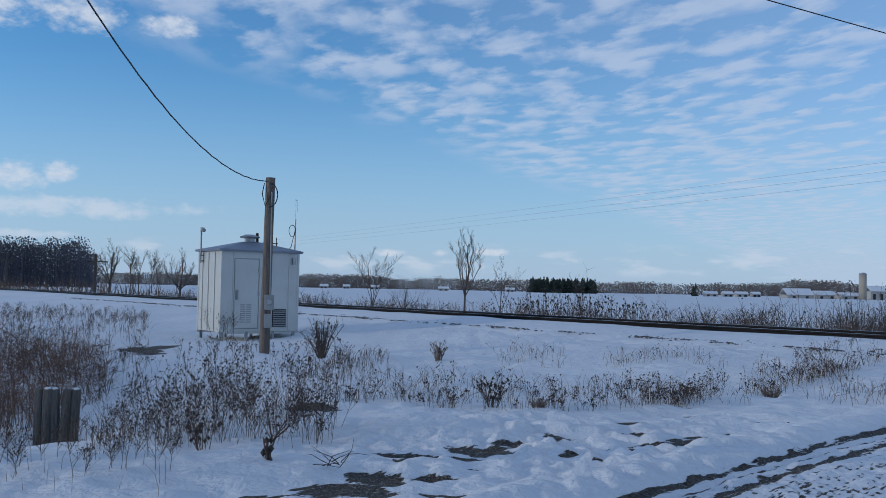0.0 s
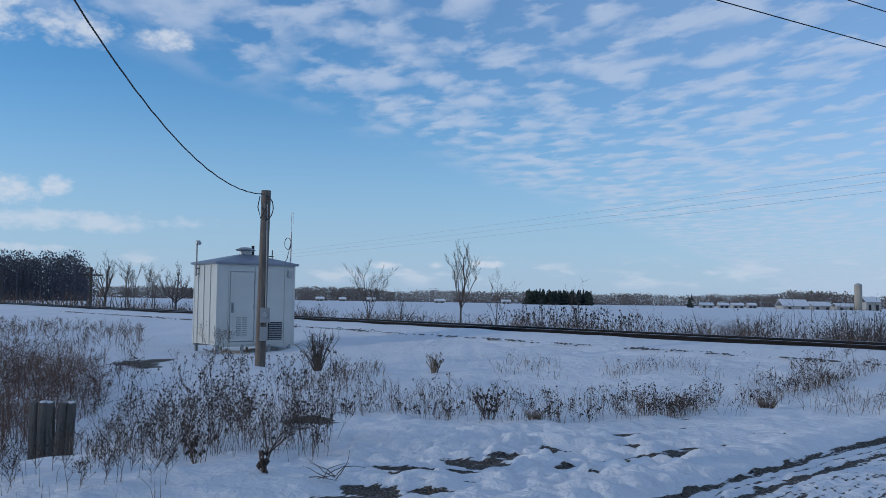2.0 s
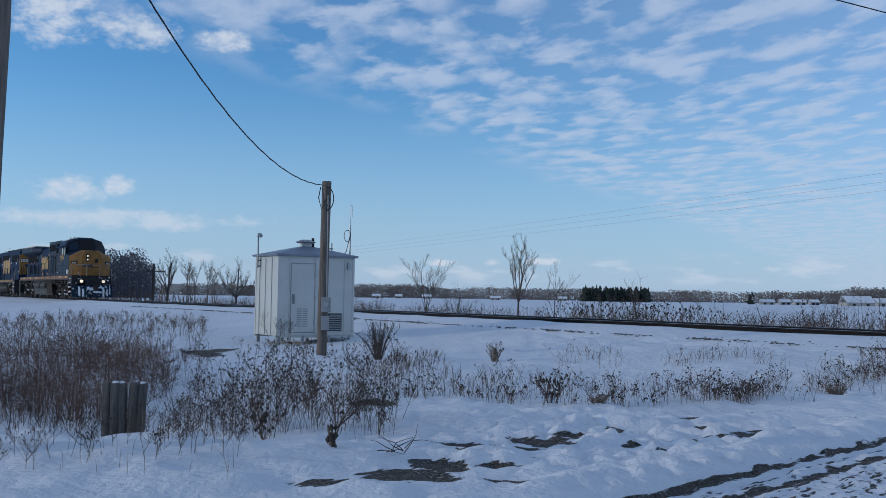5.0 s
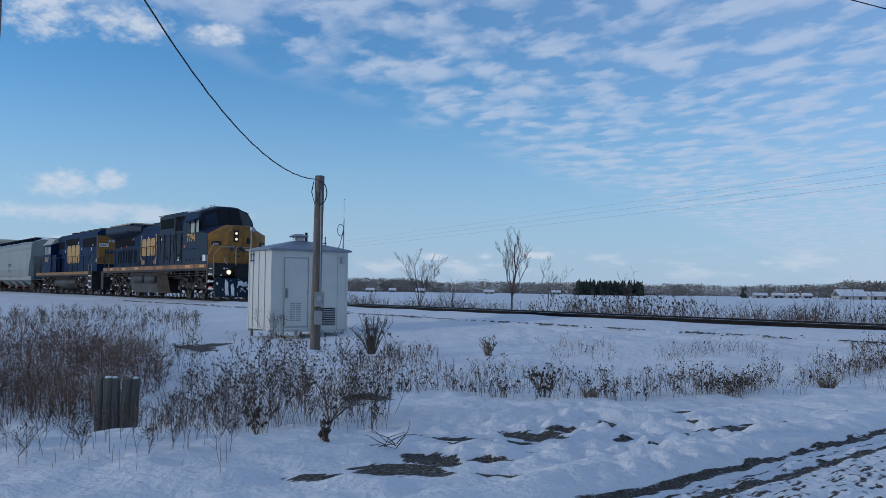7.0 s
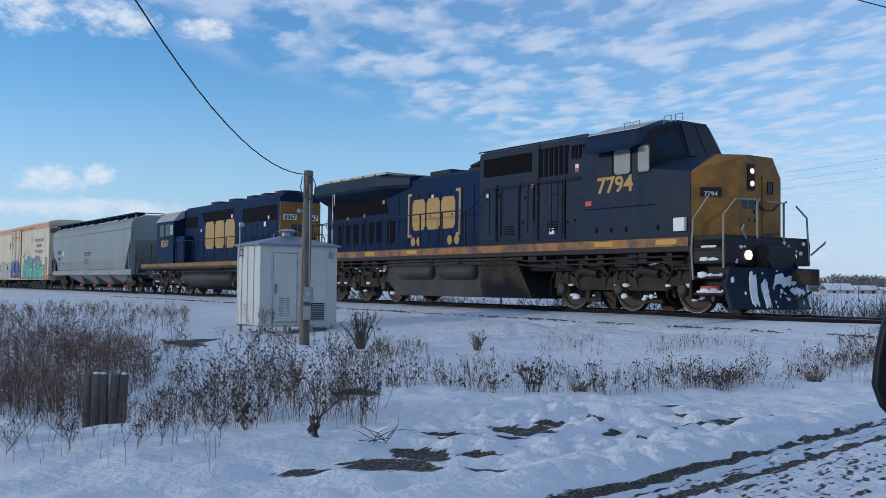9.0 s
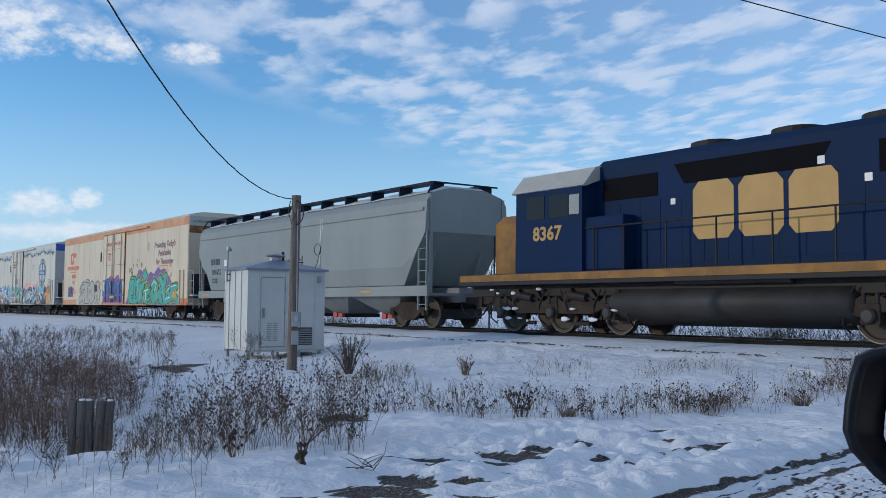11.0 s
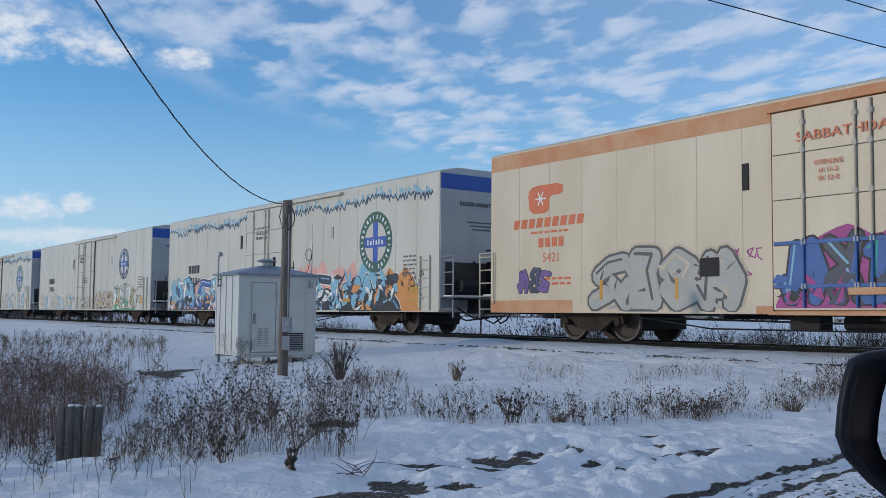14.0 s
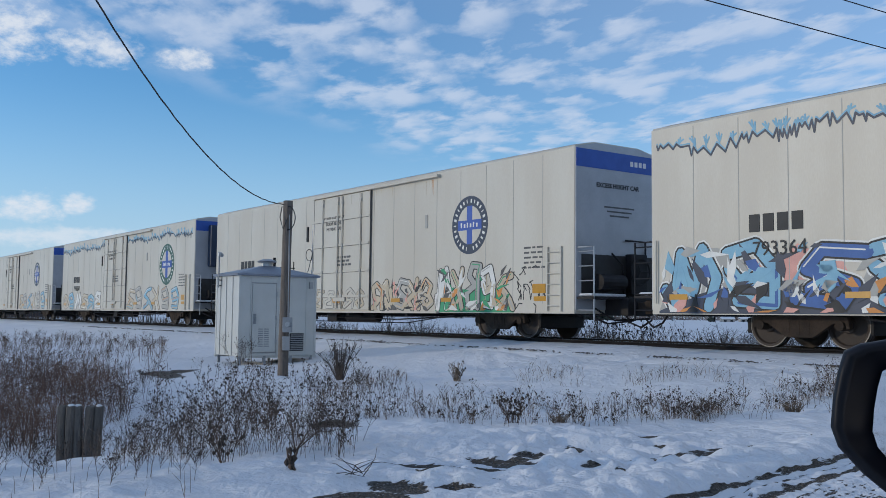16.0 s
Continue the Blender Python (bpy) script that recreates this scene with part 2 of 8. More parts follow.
ORANGE_DIRT = material("dirty_orange", (0.33, 0.125, 0.022), 0.6, second=(0.075, 0.045, 0.028), scale=2.4, amount=1.0, bump=0.05)
REFLECT = material("reflector_yellow", (0.55, 0.27, 0.02), 0.3, bump=0)
BLACK = material("black_paint", (0.012, 0.012, 0.015), 0.6, shine=0.25, second=(0.028, 0.024, 0.022), scale=2.5, amount=0.6, bump=0.1)
TRUCK = material("truck_dirt", (0.052, 0.037, 0.028), 0.85, shine=0.2, second=(0.028, 0.022, 0.018), scale=3, amount=0.9, bump=0.2)
WHEEL = material("wheel_steel", (0.05, 0.036, 0.028), 0.7, 0.1, second=(0.035, 0.028, 0.025), scale=4, bump=0.1)
TREAD = material("wheel_tread", (0.15, 0.145, 0.14), 0.4, 0.7, bump=0)
TANK = material("tank_grey", (0.040, 0.040, 0.041), 0.6, shine=0.3, second=(0.026, 0.023, 0.021), scale=1.2, amount=0.9, bump=0.08)
WINDOW = material("cab_glass", (0.008, 0.009, 0.013), 0.12, shine=0.22, bump=0)
BRIGHTGLASS = material("cab_side_glass", (0.30, 0.30, 0.27), 0.12, bump=0)
GRILLE = material("dark_grille", (0.004, 0.004, 0.006), 0.8, shine=0.1, bump=0)
LAMP = material("headlamp", (1.0, 0.82, 0.58), 0.3, bump=0, emit=1.1)
WHITE = material("white_paint", (0.72, 0.71, 0.68), 0.5, second=(0.60, 0.59, 0.56), bump=0.02)
RED = material("red_paint", (0.50, 0.045, 0.03), 0.5, bump=0.02)
HANDRAIL = material("handrail", (0.30, 0.27, 0.22), 0.6, bump=0)
HOPPER = material("hopper_grey", (0.22, 0.245, 0.24), 0.5, second=(0.175, 0.195, 0.19), scale=0.5, amount=0.7, bump=0.03, stretch=(1, 1, 0.35))
HOPPER_DARK = material("hopper_dark", (0.20, 0.21, 0.215), 0.6, second=(0.13, 0.135, 0.14), scale=1.5, bump=0.05)
CREAM = material("cream_paint", (0.62, 0.53, 0.39), 0.5, second=(0.53, 0.43, 0.30), scale=0.6, amount=0.8, bump=0.03, stretch=(1, 1, 0.3))
FADED_ORANGE = material("faded_orange", (0.50, 0.20, 0.08), 0.6, second=(0.56, 0.33, 0.18), scale=1.5, amount=0.9, bump=0.04)
ORANGE_RED = material("orange_red", (0.62, 0.13, 0.04), 0.5, bump=0.02)
REEFER_WHITE = material("reefer_white", (0.57, 0.535, 0.455), 0.45, second=(0.49, 0.44, 0.36), scale=0.6, amount=0.7, bump=0.02, stretch=(1, 1, 0.25))
# white-cream car ends, their shade put into this grey; also plain grey parts
REEFER_END = material("reefer_end", (0.42, 0.43, 0.45), 0.45, 0.1, second=(0.33, 0.34, 0.36), scale=0.9, amount=0.8, bump=0.03)
ROYAL = material("royal_blue", (0.022, 0.085, 0.38), 0.5, bump=0.02)
NAVY = material("navy", (0.018, 0.036, 0.072), 0.5, bump=0.02)
GREEN = material("badge_green", (0.025, 0.10, 0.07), 0.5, bump=0.02)
INK = material("lettering_black", (0.02, 0.022, 0.025), 0.6, bump=0)
INK_GREY = material("lettering_grey", (0.10, 0.10, 0.10), 0.6, bump=0)
SLOGAN = material("slogan_blue_green", (0.02, 0.15, 0.20), 0.55, second=(0.03, 0.19, 0.22), bump=0)
TEAL = material("spray_teal", (0.04, 0.36, 0.30), 0.6, second=(0.03, 0.30, 0.20), bump=0)
SPRAY_GREEN = material("spray_green", (0.05, 0.34, 0.16), 0.6, bump=0)
PURPLE = material("spray_purple", (0.16, 0.09, 0.28), 0.6, bump=0)
SKYBLUE = material("spray_light_blue", (0.22, 0.44, 0.56), 0.6, second=(0.16, 0.33, 0.48), bump=0)
LIME = material("spray_lime", (0.36, 0.42, 0.06), 0.6, bump=0)
PINK = material("spray_pink", (0.72, 0.36, 0.30), 0.6, bump=0)
MAGENTA = material("spray_magenta", (0.36, 0.06, 0.24), 0.6, bump=0)
SPRAY_ORANGE = material("spray_orange", (0.66, 0.27, 0.07), 0.6, bump=0)
SPRAY_WHITE = material("spray_white", (0.76, 0.75, 0.70), 0.6, bump=0)
SPRAY_GREY = material("spray_grey", (0.36, 0.35, 0.32), 0.6, second=(0.45, 0.44, 0.40), bump=0)
SPRAY_BLUE = material("spray_blue", (0.05, 0.13, 0.36), 0.6, bump=0)
SPRAY_TAN = material("spray_tan", (0.55, 0.46, 0.33), 0.6, bump=0)
MIRROR_BLACK = material("mirror_shell", (0.004, 0.005, 0.010), 0.5, shine=0.25, bump=0.02)
MIRROR = material("mirror_glass", (0.9, 0.9, 0.9), 0.02, 1.0, bump=0, amount=0.0)

# ---- mesh helpers ----


def add_box(bm, x0, y0, z0, x1, y1, z1, bevel=0.0):
    made = bmesh.ops.create_cube(bm, size=1.0, matrix=Matrix.Translation(((x0 + x1) / 2, (y0 + y1) / 2, (z0 + z1) / 2)) @ Matrix.Diagonal((abs(x1 - x0), abs(y1 - y0), abs(z1 - z0), 1)))
    if bevel:
        edges = {e for v in made["verts"] for e in v.link_edges}
        bmesh.ops.bevel(bm, geom=list(edges), offset=bevel, segments=2, profile=0.6, affect="EDGES")


def add_tube(bm, a, b, r0, r1=None, sides=8):
    a, b = Vector(a), Vector(b)
    r1 = r0 if r1 is None else r1
    turn = (b - a).to_track_quat("Z", "Y").to_matrix()
    rings = []
    for p, r in ((a, r0), (b, r1)):
        rings.append([bm.verts.new(p + turn @ Vector((r * math.cos(k * math.tau / sides), r * math.sin(k * math.tau / sides), 0))) for k in range(sides)])
    for k in range(sides):
        bm.faces.new((rings[0][k], rings[0][(k + 1) % sides], rings[1][(k + 1) % sides], rings[1][k]))
    bm.faces.new(rings[0][::-1])
    bm.faces.new(rings[1])


def add_path(bm, points, r, sides=6):
    points = [Vector(p) for p in points]
    rings, side = [], None
    for i, p in enumerate(points):
        d = (points[min(i + 1, len(points) - 1)] - points[max(i - 1, 0)]).normalized()
        side = (d.orthogonal() if side is None or (side - d * side.dot(d)).length < 1e-4 else side - d * side.dot(d)).normalized()
        other = d.cross(side)
        rings.append([bm.verts.new(p + side * (r * math.cos(k * math.tau / sides)) + other * (r * math.sin(k * math.tau / sides))) for k in range(sides)])
    for a, b in zip(rings, rings[1:]):
        for k in range(sides):
            bm.faces.new((a[k], a[(k + 1) % sides], b[(k + 1) % sides], b[k]))
    bm.faces.new(rings[0][::-1])
    bm.faces.new(rings[-1])


def add_prism(bm, outline, depth_from, depth_to, place):
    """An outline of 2D points pushed from one depth to another; place(u, v, w) gives the 3D point."""
    a = [bm.verts.new(place(u, v, depth_from)) for u, v in outline]
    b = [bm.verts.new(place(u, v, depth_to)) for u, v in outline]
    bm.faces.new(a[::-1])
    bm.faces.new(b)
    for k in range(len(a)):
        j = (k + 1) % len(a)
        bm.faces.new((a[k], a[j], b[j], b[k]))


def add_loft(bm, sections):
    """Rings of equal length joined one to the next and closed at both ends."""
    rings = [[bm.verts.new(p) for p in s] for s in sections]
    for r, s in zip(rings, rings[1:]):
        for k in range(len(r)):
            j = (k + 1) % len(r)
            bm.faces.new((r[k], r[j], s[j], s[k]))
    bm.faces.new(rings[0][::-1])
    bm.faces.new(rings[-1])


def finish(bm, name, mat, smooth_faces=False):
    bmesh.ops.recalc_face_normals(bm, faces=bm.faces)
    me = bpy.data.meshes.new(name)
    bm.to_mesh(me)
    bm.free()
    me.materials.append(mat)
    if smooth_faces:
        for p in me.polygons:
            p.use_smooth = True
    return me


def part(name, bm, mat, parent=None, label="", smooth_faces=False):
    ob = new(name, finish(bm, name, mat, smooth_faces))
    ob.parent = parent
    if label:
        tagged(ob, label)
    return ob


def thing(name, label, category, group="", kind="", m=None):
    ob = new(name)
    ob.empty_display_size = 0.1
    if m is not None:
        ob.matrix_world = m
    return tagged(ob, label, category, group, kind)


def along_side(y):
    """Places outlines drawn as (x, z) on a side wall at y, thickness towards the viewer of that side."""
    return lambda u, v, w: (u, y - w if y < 0 else y + w, v)


def letters(name, text, size, mat, parent, m, shear=0.0, depth=0.004, wide=1.0, bold=0.0):
    """Raised lettering in the built-in font, centred on m."""
    curve = bpy.data.curves.new(name, "FONT")
    curve.body, curve.size, curve.align_x, curve.align_y, curve.extrude, curve.shear, curve.resolution_u = text, size, "CENTER", "CENTER", depth, shear, 2
    curve.space_line, curve.offset = 1.1, bold
    temp = bpy.data.objects.new("lettering", curve)
    scene.collection.objects.link(temp)
    me = bpy.data.meshes.new_from_object(temp.evaluated_get(bpy.context.evaluated_depsgraph_get()))
    bpy.data.objects.remove(temp)
    me.transform(m @ Matrix.Diagonal((wide, 1, 1, 1)))
    me.materials.clear()
    me.materials.append(mat)
    ob = new(name, me)
    ob.parent = parent
    return ob


def near_side(x, y, z):
    """Lettering on the side that faces the camera of the track (y negative)."""
    return Matrix.Translation((x, y, z)) @ Euler((radians(90), 0, 0)).to_matrix().to_4x4()


def front_end(x, y, z):
    """Lettering on an end wall that faces forward along the train."""
    return Matrix.Translation((x, y, z)) @ Euler((radians(90), 0, radians(90))).to_matrix().to_4x4()

# ---- setting: snow, road edge, railway ----
PSI, TRACK_D, RAIL_Z = radians(37.32), 18.09, 0.73
BACK = Vector((-math.sin(PSI), math.cos(PSI), 0))      # along the track, away to where the train comes from
AWAY = Vector((math.cos(PSI), math.sin(PSI), 0))       # across the track


def on_track(u, n=0.0, z=0.0):
    """u along the track towards the crossing, n across it away from the road, z over the rail heads."""
    p = BACK * -u + AWAY * (TRACK_D + n)
    return Vector((p.x, p.y, RAIL_Z + z))


def track_pose(u, n=0.0, z=0.0):
    return Matrix.Translation(on_track(u, n, z)) @ Euler((0, 0, PSI - math.pi / 2)).to_matrix().to_4x4()


def value_noise(x, y, cell, seed):
    """Smooth noise from -1 to 1 on arrays."""
    x, y = np.asarray(x, float) / cell, np.asarray(y, float) / cell
    ix, iy = np.floor(x).astype(np.int64), np.floor(y).astype(np.int64)
    fx, fy = x - ix, y - iy
    fx, fy = fx * fx * (3 - 2 * fx), fy * fy * (3 - 2 * fy)

    def h(a, b):
        k = (a * 374761393 + b * 668265263 + seed * 1442695041) & 0x7FFFFFFF
        k = ((k ^ (k >> 13)) * 1274126177) & 0x7FFFFFFF
        return ((k ^ (k >> 16)) & 0xFFFF) / 32767.5 - 1
    top = h(ix, iy) * (1 - fx) + h(ix + 1, iy) * fx
    low = h(ix, iy + 1) * (1 - fx) + h(ix + 1, iy + 1) * fx
    return top * (1 - fy) + low * fy


def step(v, a, b):
    k = np.clip((v - a) / (b - a), 0, 1)
    return k * k * (3 - 2 * k)


# worn places: x, y, half width, half depth
WORN = [(1.05, 8.72, 0.13, 0.26), (2.20, 8.66, 0.22, 0.24), (2.45, 9.02, 0.14, 0.10), (2.92, 9.34, 0.24, 0.10), (3.45, 9.86, 0.24, 0.08), (1.94, 10.03, 0.26, 0.07), (2.57, 10.47, 0.14, 0.08), (2.89, 11.2, 0.12, 0.10), (1.72, 9.11, 0.16, 0.11), (1.52, 8.14, 0.14, 0.08), (1.82, 8.50, 0.16, 0.07), (1.10, 7.84, 0.18, 0.07), (1.23, 7.48, 0.09, 0.08),
        (-0.20, 7.62, 0.26, 0.16), (-0.48, 7.35, 0.24, 0.10), (0.08, 7.62, 0.16, 0.10), (0.36, 7.98, 0.26, 0.20), (0.54, 8.28, 0.14, 0.11), (-0.48, 6.72, 0.24, 0.16), (-0.66, 6.35, 0.28, 0.20), (-0.95, 6.05, 0.30, 0.12), (0.0, 6.76, 0.16, 0.09), (0.02, 6.33, 0.30, 0.06), (-0.24, 7.12, 0.16, 0.07), (0.22, 7.22, 0.10, 0.06), (-1.46, 10.92, 0.26, 0.30), (-1.15, 10.68, 0.20, 0.14), (-1.35, 10.3, 0.12, 0.16),
        (-6.63, 20.6, 0.30, 1.0), (-6.3, 21.7, 0.26, 0.5), (-5.9, 19.4, 0.34, 0.35), (-6.25, 20.2, 0.22, 0.7)]
ROAD_A, ROAD_B = np.array((1.48, 6.80)), np.array((4.36, 9.78))   # the road's edge


def road_side(x, y):
    """Distance from the road's edge, positive on the road."""
    along = (ROAD_B - ROAD_A) / np.linalg.norm(ROAD_B - ROAD_A)
    return (x - ROAD_A[0]) * along[1] - (y - ROAD_A[1]) * along[0]


def ground_height(x, y, fine=1.0):
    x, y = np.asarray(x, float), np.asarray(y, float)
    n = x * AWAY.x + y * AWAY.y - TRACK_D
    z = 0.13 + 0.0 * x
    z = z + 0.30 * step(n, -7.5, -2.6)
    z = z - 0.95 * step(n, 2.6, 7.0)
    # the hollow of the ditch and the drift before it
    z = z - 0.34 * np.exp(-((x + 5.2) / 2.6) ** 2 - ((y - 11.5) / 3.6) ** 2)
    z = z - 0.10 * np.exp(-((x + 6) / 6) ** 2 - ((y - 21) / 5) ** 2)
    z = z + 0.10 * np.exp(-((x + 2.0) / 1.3) ** 2 - ((y - 6.8) / 0.9) ** 2)
    z = z - 0.25 * np.exp(-((x + 3.9) / 0.50) ** 2 - ((y - 9.4) / 0.75) ** 2)
    z = z - 0.11 * np.exp(-(((x + 5.1) / 1.9) ** 2 + ((y - 25.4) / 2.2) ** 2) ** 2)
    r = np.hypot(x, y)
    near = 1 - step(r, 25, 60)
    side = road_side(x, y)
    off = 1 - step(side, -0.70, -0.30)
    z = z + near * (0.035 * value_noise(x, y, 1.9, 3) + fine * off * (0.030 * value_noise(x, y, 0.46, 4) + 0.028 * value_noise(x, y, 0.23, 5)))
    tramped = np.exp(-((x - 0.8) / 2.2) ** 2 - ((y - 8.3) / 2.0) ** 2)
    z = z + fine * tramped * (0.10 * np.abs(value_noise(x, y, 0.24, 8)) + 0.065 * np.abs(value_noise(x, y, 0.13, 9)) - 0.055)
    # the ploughed ridge along the road, and the road a little lower
    z = z + 0.055 * np.exp(-((side + 0.34) / 0.20) ** 2) * (1 + 0.35 * value_noise(x, y, 0.3, 6)) * near
    z = z - 0.07 * step(side, -0.1, 0.15) * near
    run = x * 0.695 + y * 0.719
    z = z + near * step(side, 0.0, 0.2) * (0.004 * np.sin(side * 38 + 1.5 * value_noise(run, side * 2, 0.8, 7)) + 0.004 * np.sin(run * 60 + side * 25) * (value_noise(side * 3, run * 0.2, 0.5, 12) > 0) + 0.005 * value_noise(run * 2, side * 5, 0.35, 13))
    z = z + (1 - near) * 0.25 * value_noise(x, y, 60, 11) * (1 - np.exp(-(n / 25) ** 2))
    return z


def bare_amount(x, y):
    b = np.zeros_like(x)
    wob_x, wob_y = 0.12 * value_noise(x, y, 0.35, 21), 0.10 * value_noise(x, y, 0.3, 22)
    for cx, cy, rx, ry in WORN:
        q = ((x + wob_x - cx) / rx) ** 2 + ((y + wob_y - cy) / ry) ** 2
        b = np.maximum(b, np.clip(0.95 - 0.42 * q, 0, 1))
    side = road_side(x, y)
    for at, half, k in ((0.03, 0.06, 0.78), (0.14, 0.035, 0.64), (0.31, 0.085, 0.84), (0.47, 0.03, 0.5), (0.62, 0.03, 0.46), (0.82, 0.03, 0.44), (1.02, 0.04, 0.46), (1.25, 0.03, 0.42), (1.5, 0.08, 0.46), (1.9, 0.15, 0.44)):
        b = np.maximum(b, k * np.exp(-((side - at + 0.02 * value_noise(x, y, 0.9, 23)) / half) ** 2) * (0.90 + 0.14 * value_noise(x, y, 0.9, 24)))
    run = x * 0.695 + y * 0.719
    tread = 0.5 + 0.5 * np.sin(run * 52 + side * 30 + 2 * value_noise(x, y, 0.5, 27))
    b = np.maximum(b, step(side, 0.08, 0.25) * (0.30 + 0.13 * tread + 0.08 * value_noise(x, y, 0.7, 25)))
    return b * (np.hypot(x, y) < 40)


def axis_steps(low, fine_low, fine_high, high, fine, grow):
    a = list(np.arange(fine_low, fine_high, fine))
    s, v = fine, fine_low
    left = []
    while v > low:
        s *= grow
        v -= s
        left.append(v)
    s, v = fine, a[-1]
    right = []
    while v < high:
        s *= grow
        v += s
        right.append(v)
    return np.array(left[::-1] + a + right)


def build_ground():
    xs = axis_steps(-4200, -4.5, 5.5, 4200, 0.04, 1.05)
    ys = axis_steps(-2500, 5.2, 11.0, 4600, 0.04, 1.045)
    gx, gy = np.meshgrid(xs, ys)
    b = bare_amount(gx, gy)
    z = ground_height(gx, gy, 1 - 0.85 * np.clip(b * 1.2, 0, 1))
    z = z - 0.03 * np.clip(b, 0, 1)
    nx, ny = len(xs), len(ys)
    verts = np.stack([gx, gy, z], -1).reshape(-1, 3)
    k = np.arange(nx * ny).reshape(ny, nx)
    faces = np.stack([k[:-1, :-1], k[:-1, 1:], k[1:, 1:], k[1:, :-1]], -1).reshape(-1, 4)
    me = bpy.data.meshes.new("ground")
    me.from_pydata(verts.tolist(), [], faces.tolist())
    me.attributes.new("bare", "FLOAT", "POINT").data.foreach_set("value", b.reshape(-1).astype(np.float32))
    me.materials.append(SNOW_GROUND)
    me.polygons.foreach_set("use_smooth", [True] * len(me.polygons))
    return tagged(new("ground", me), "trampled snow over gravel with worn dark patches and open fields", "snowy ground", kind="structure")


build_ground()


def build_railway():
    us = [-2600, -1500, -900, -600, -400, -300] + list(range(-240, -60, 6)) + list(np.arange(-60, 40, 0.8)) + [45, 60, 90, 140, 220, 400, 900]
    profile = [(-3.6, -0.62), (-2.9, -0.33), (-2.1, -0.22), (-1.5, -0.165), (-0.95, -0.08), (-0.84, -0.09), (-0.80, -0.16), (-0.6, -0.205), (0.6, -0.205), (0.95, -0.17), (1.5, -0.19), (2.3, -0.3), (4.0, -0.9)]
    bm = bmesh.new()
    rows = []
    for u in us:
        row = []
        for n, z in profile:
            wob = 0.0 if abs(n) < 0.8 else 0.022 * float(value_noise(u, n * 3, 1.1, 31)) + 0.015 * float(value_noise(u, n * 5, 0.8, 32))
            row.append(bm.verts.new(on_track(u, n, z + wob)))
        rows.append(row)
    for a, b in zip(rows, rows[1:]):
        for k in range(len(a) - 1):
            bm.faces.new((a[k], b[k], b[k + 1], a[k + 1]))
    bed = part("track_bed", bm, SNOW, None, "", True)
    tagged(bed, "snow-covered ballast bank carrying the railway track", "track bed", kind="structure")
    rails = thing("railway_track", "single railway track of brown steel rails in snow", "railway track", kind="structure")
    for n in (-0.7525, 0.7525):
        bm = bmesh.new()
        shape = [(-0.07, -0.185), (0.07, -0.185), (0.07, -0.165), (0.012, -0.14), (0.010, -0.045), (0.036, -0.035), (0.036, -0.004), (-0.036, -0.004), (-0.036, -0.035), (-0.010, -0.045), (-0.012, -0.14), (-0.07, -0.165)]
        add_prism(bm, shape, -2600, 900, lambda a, b, w, n=n: on_track(w, n + a, b))
        rail = part("rail", bm, RAIL, rails)
        bm = bmesh.new()
        add_prism(bm, [(-0.034, -0.0035), (0.034, -0.0035), (0.026, 0.0), (-0.026, 0.0)], -2600, 900, lambda a, b, w, n=n: on_track(w, n + a, b))
        part("rail_head", bm, RAILTOP, rail, "polished running surface")
    return rails


TRACK = build_railway()


def build_ties():
    bm = bmesh.new()
    add_box(bm, -0.115, -1.32, -0.12, 0.115, 1.32, 0.0, 0.012)
    me = finish(bm, "tie", TIE)
    rng = random.Random(4)
    for k in range(170):
        u = -72 + k * 0.55
        ob = new("tie", me)
        ob.parent = TRACK
        ob.matrix_local = track_pose(u, rng.uniform(-0.02, 0.02), -0.208 + rng.uniform(-0.02, 0.004))


def build_ballast():
    """Loose dark stones showing through the snow beside the track."""
    rng = random.Random(5)
    verts, faces = [], []
    for k in range(4200):
        u = rng.uniform(-55, 8)
        n = -2.35 + rng.gauss(0, 0.26) if rng.random() < 0.85 else rng.uniform(-2.8, -1.8)
        if value_noise(u, n * 3, 0.45, 41) < 0.12:
            continue
        base = on_track(u, n, -0.235 + (0.02 if n > -2 else 0))
        r = rng.uniform(0.012, 0.036)
        i = len(verts)
        for dx, dy, dz in ((1, 0, 0), (-1, 0, 0), (0, 1, 0), (0, -1, 0), (0, 0, 1), (0, 0, -1)):
            q = rng.uniform(0.6, 1.3) * r
            verts.append((base.x + dx * q * 1.5, base.y + dy * q * 1.5, base.z + dz * q * 0.5))
        for a, b, c in ((0, 2, 4), (2, 1, 4), (1, 3, 4), (3, 0, 4), (2, 0, 5), (1, 2, 5), (3, 1, 5), (0, 3, 5)):
            faces.append((i + a, i + b, i + c))
    me = bpy.data.meshes.new("ballast")
    me.from_pydata(verts, [], faces)
    me.materials.append(BALLAST)
    tagged(new("ballast", me), "dark ballast stones showing through the snow", "ballast", kind="stuff")


build_ballast()

# ---- equipment shelter beside the track ----


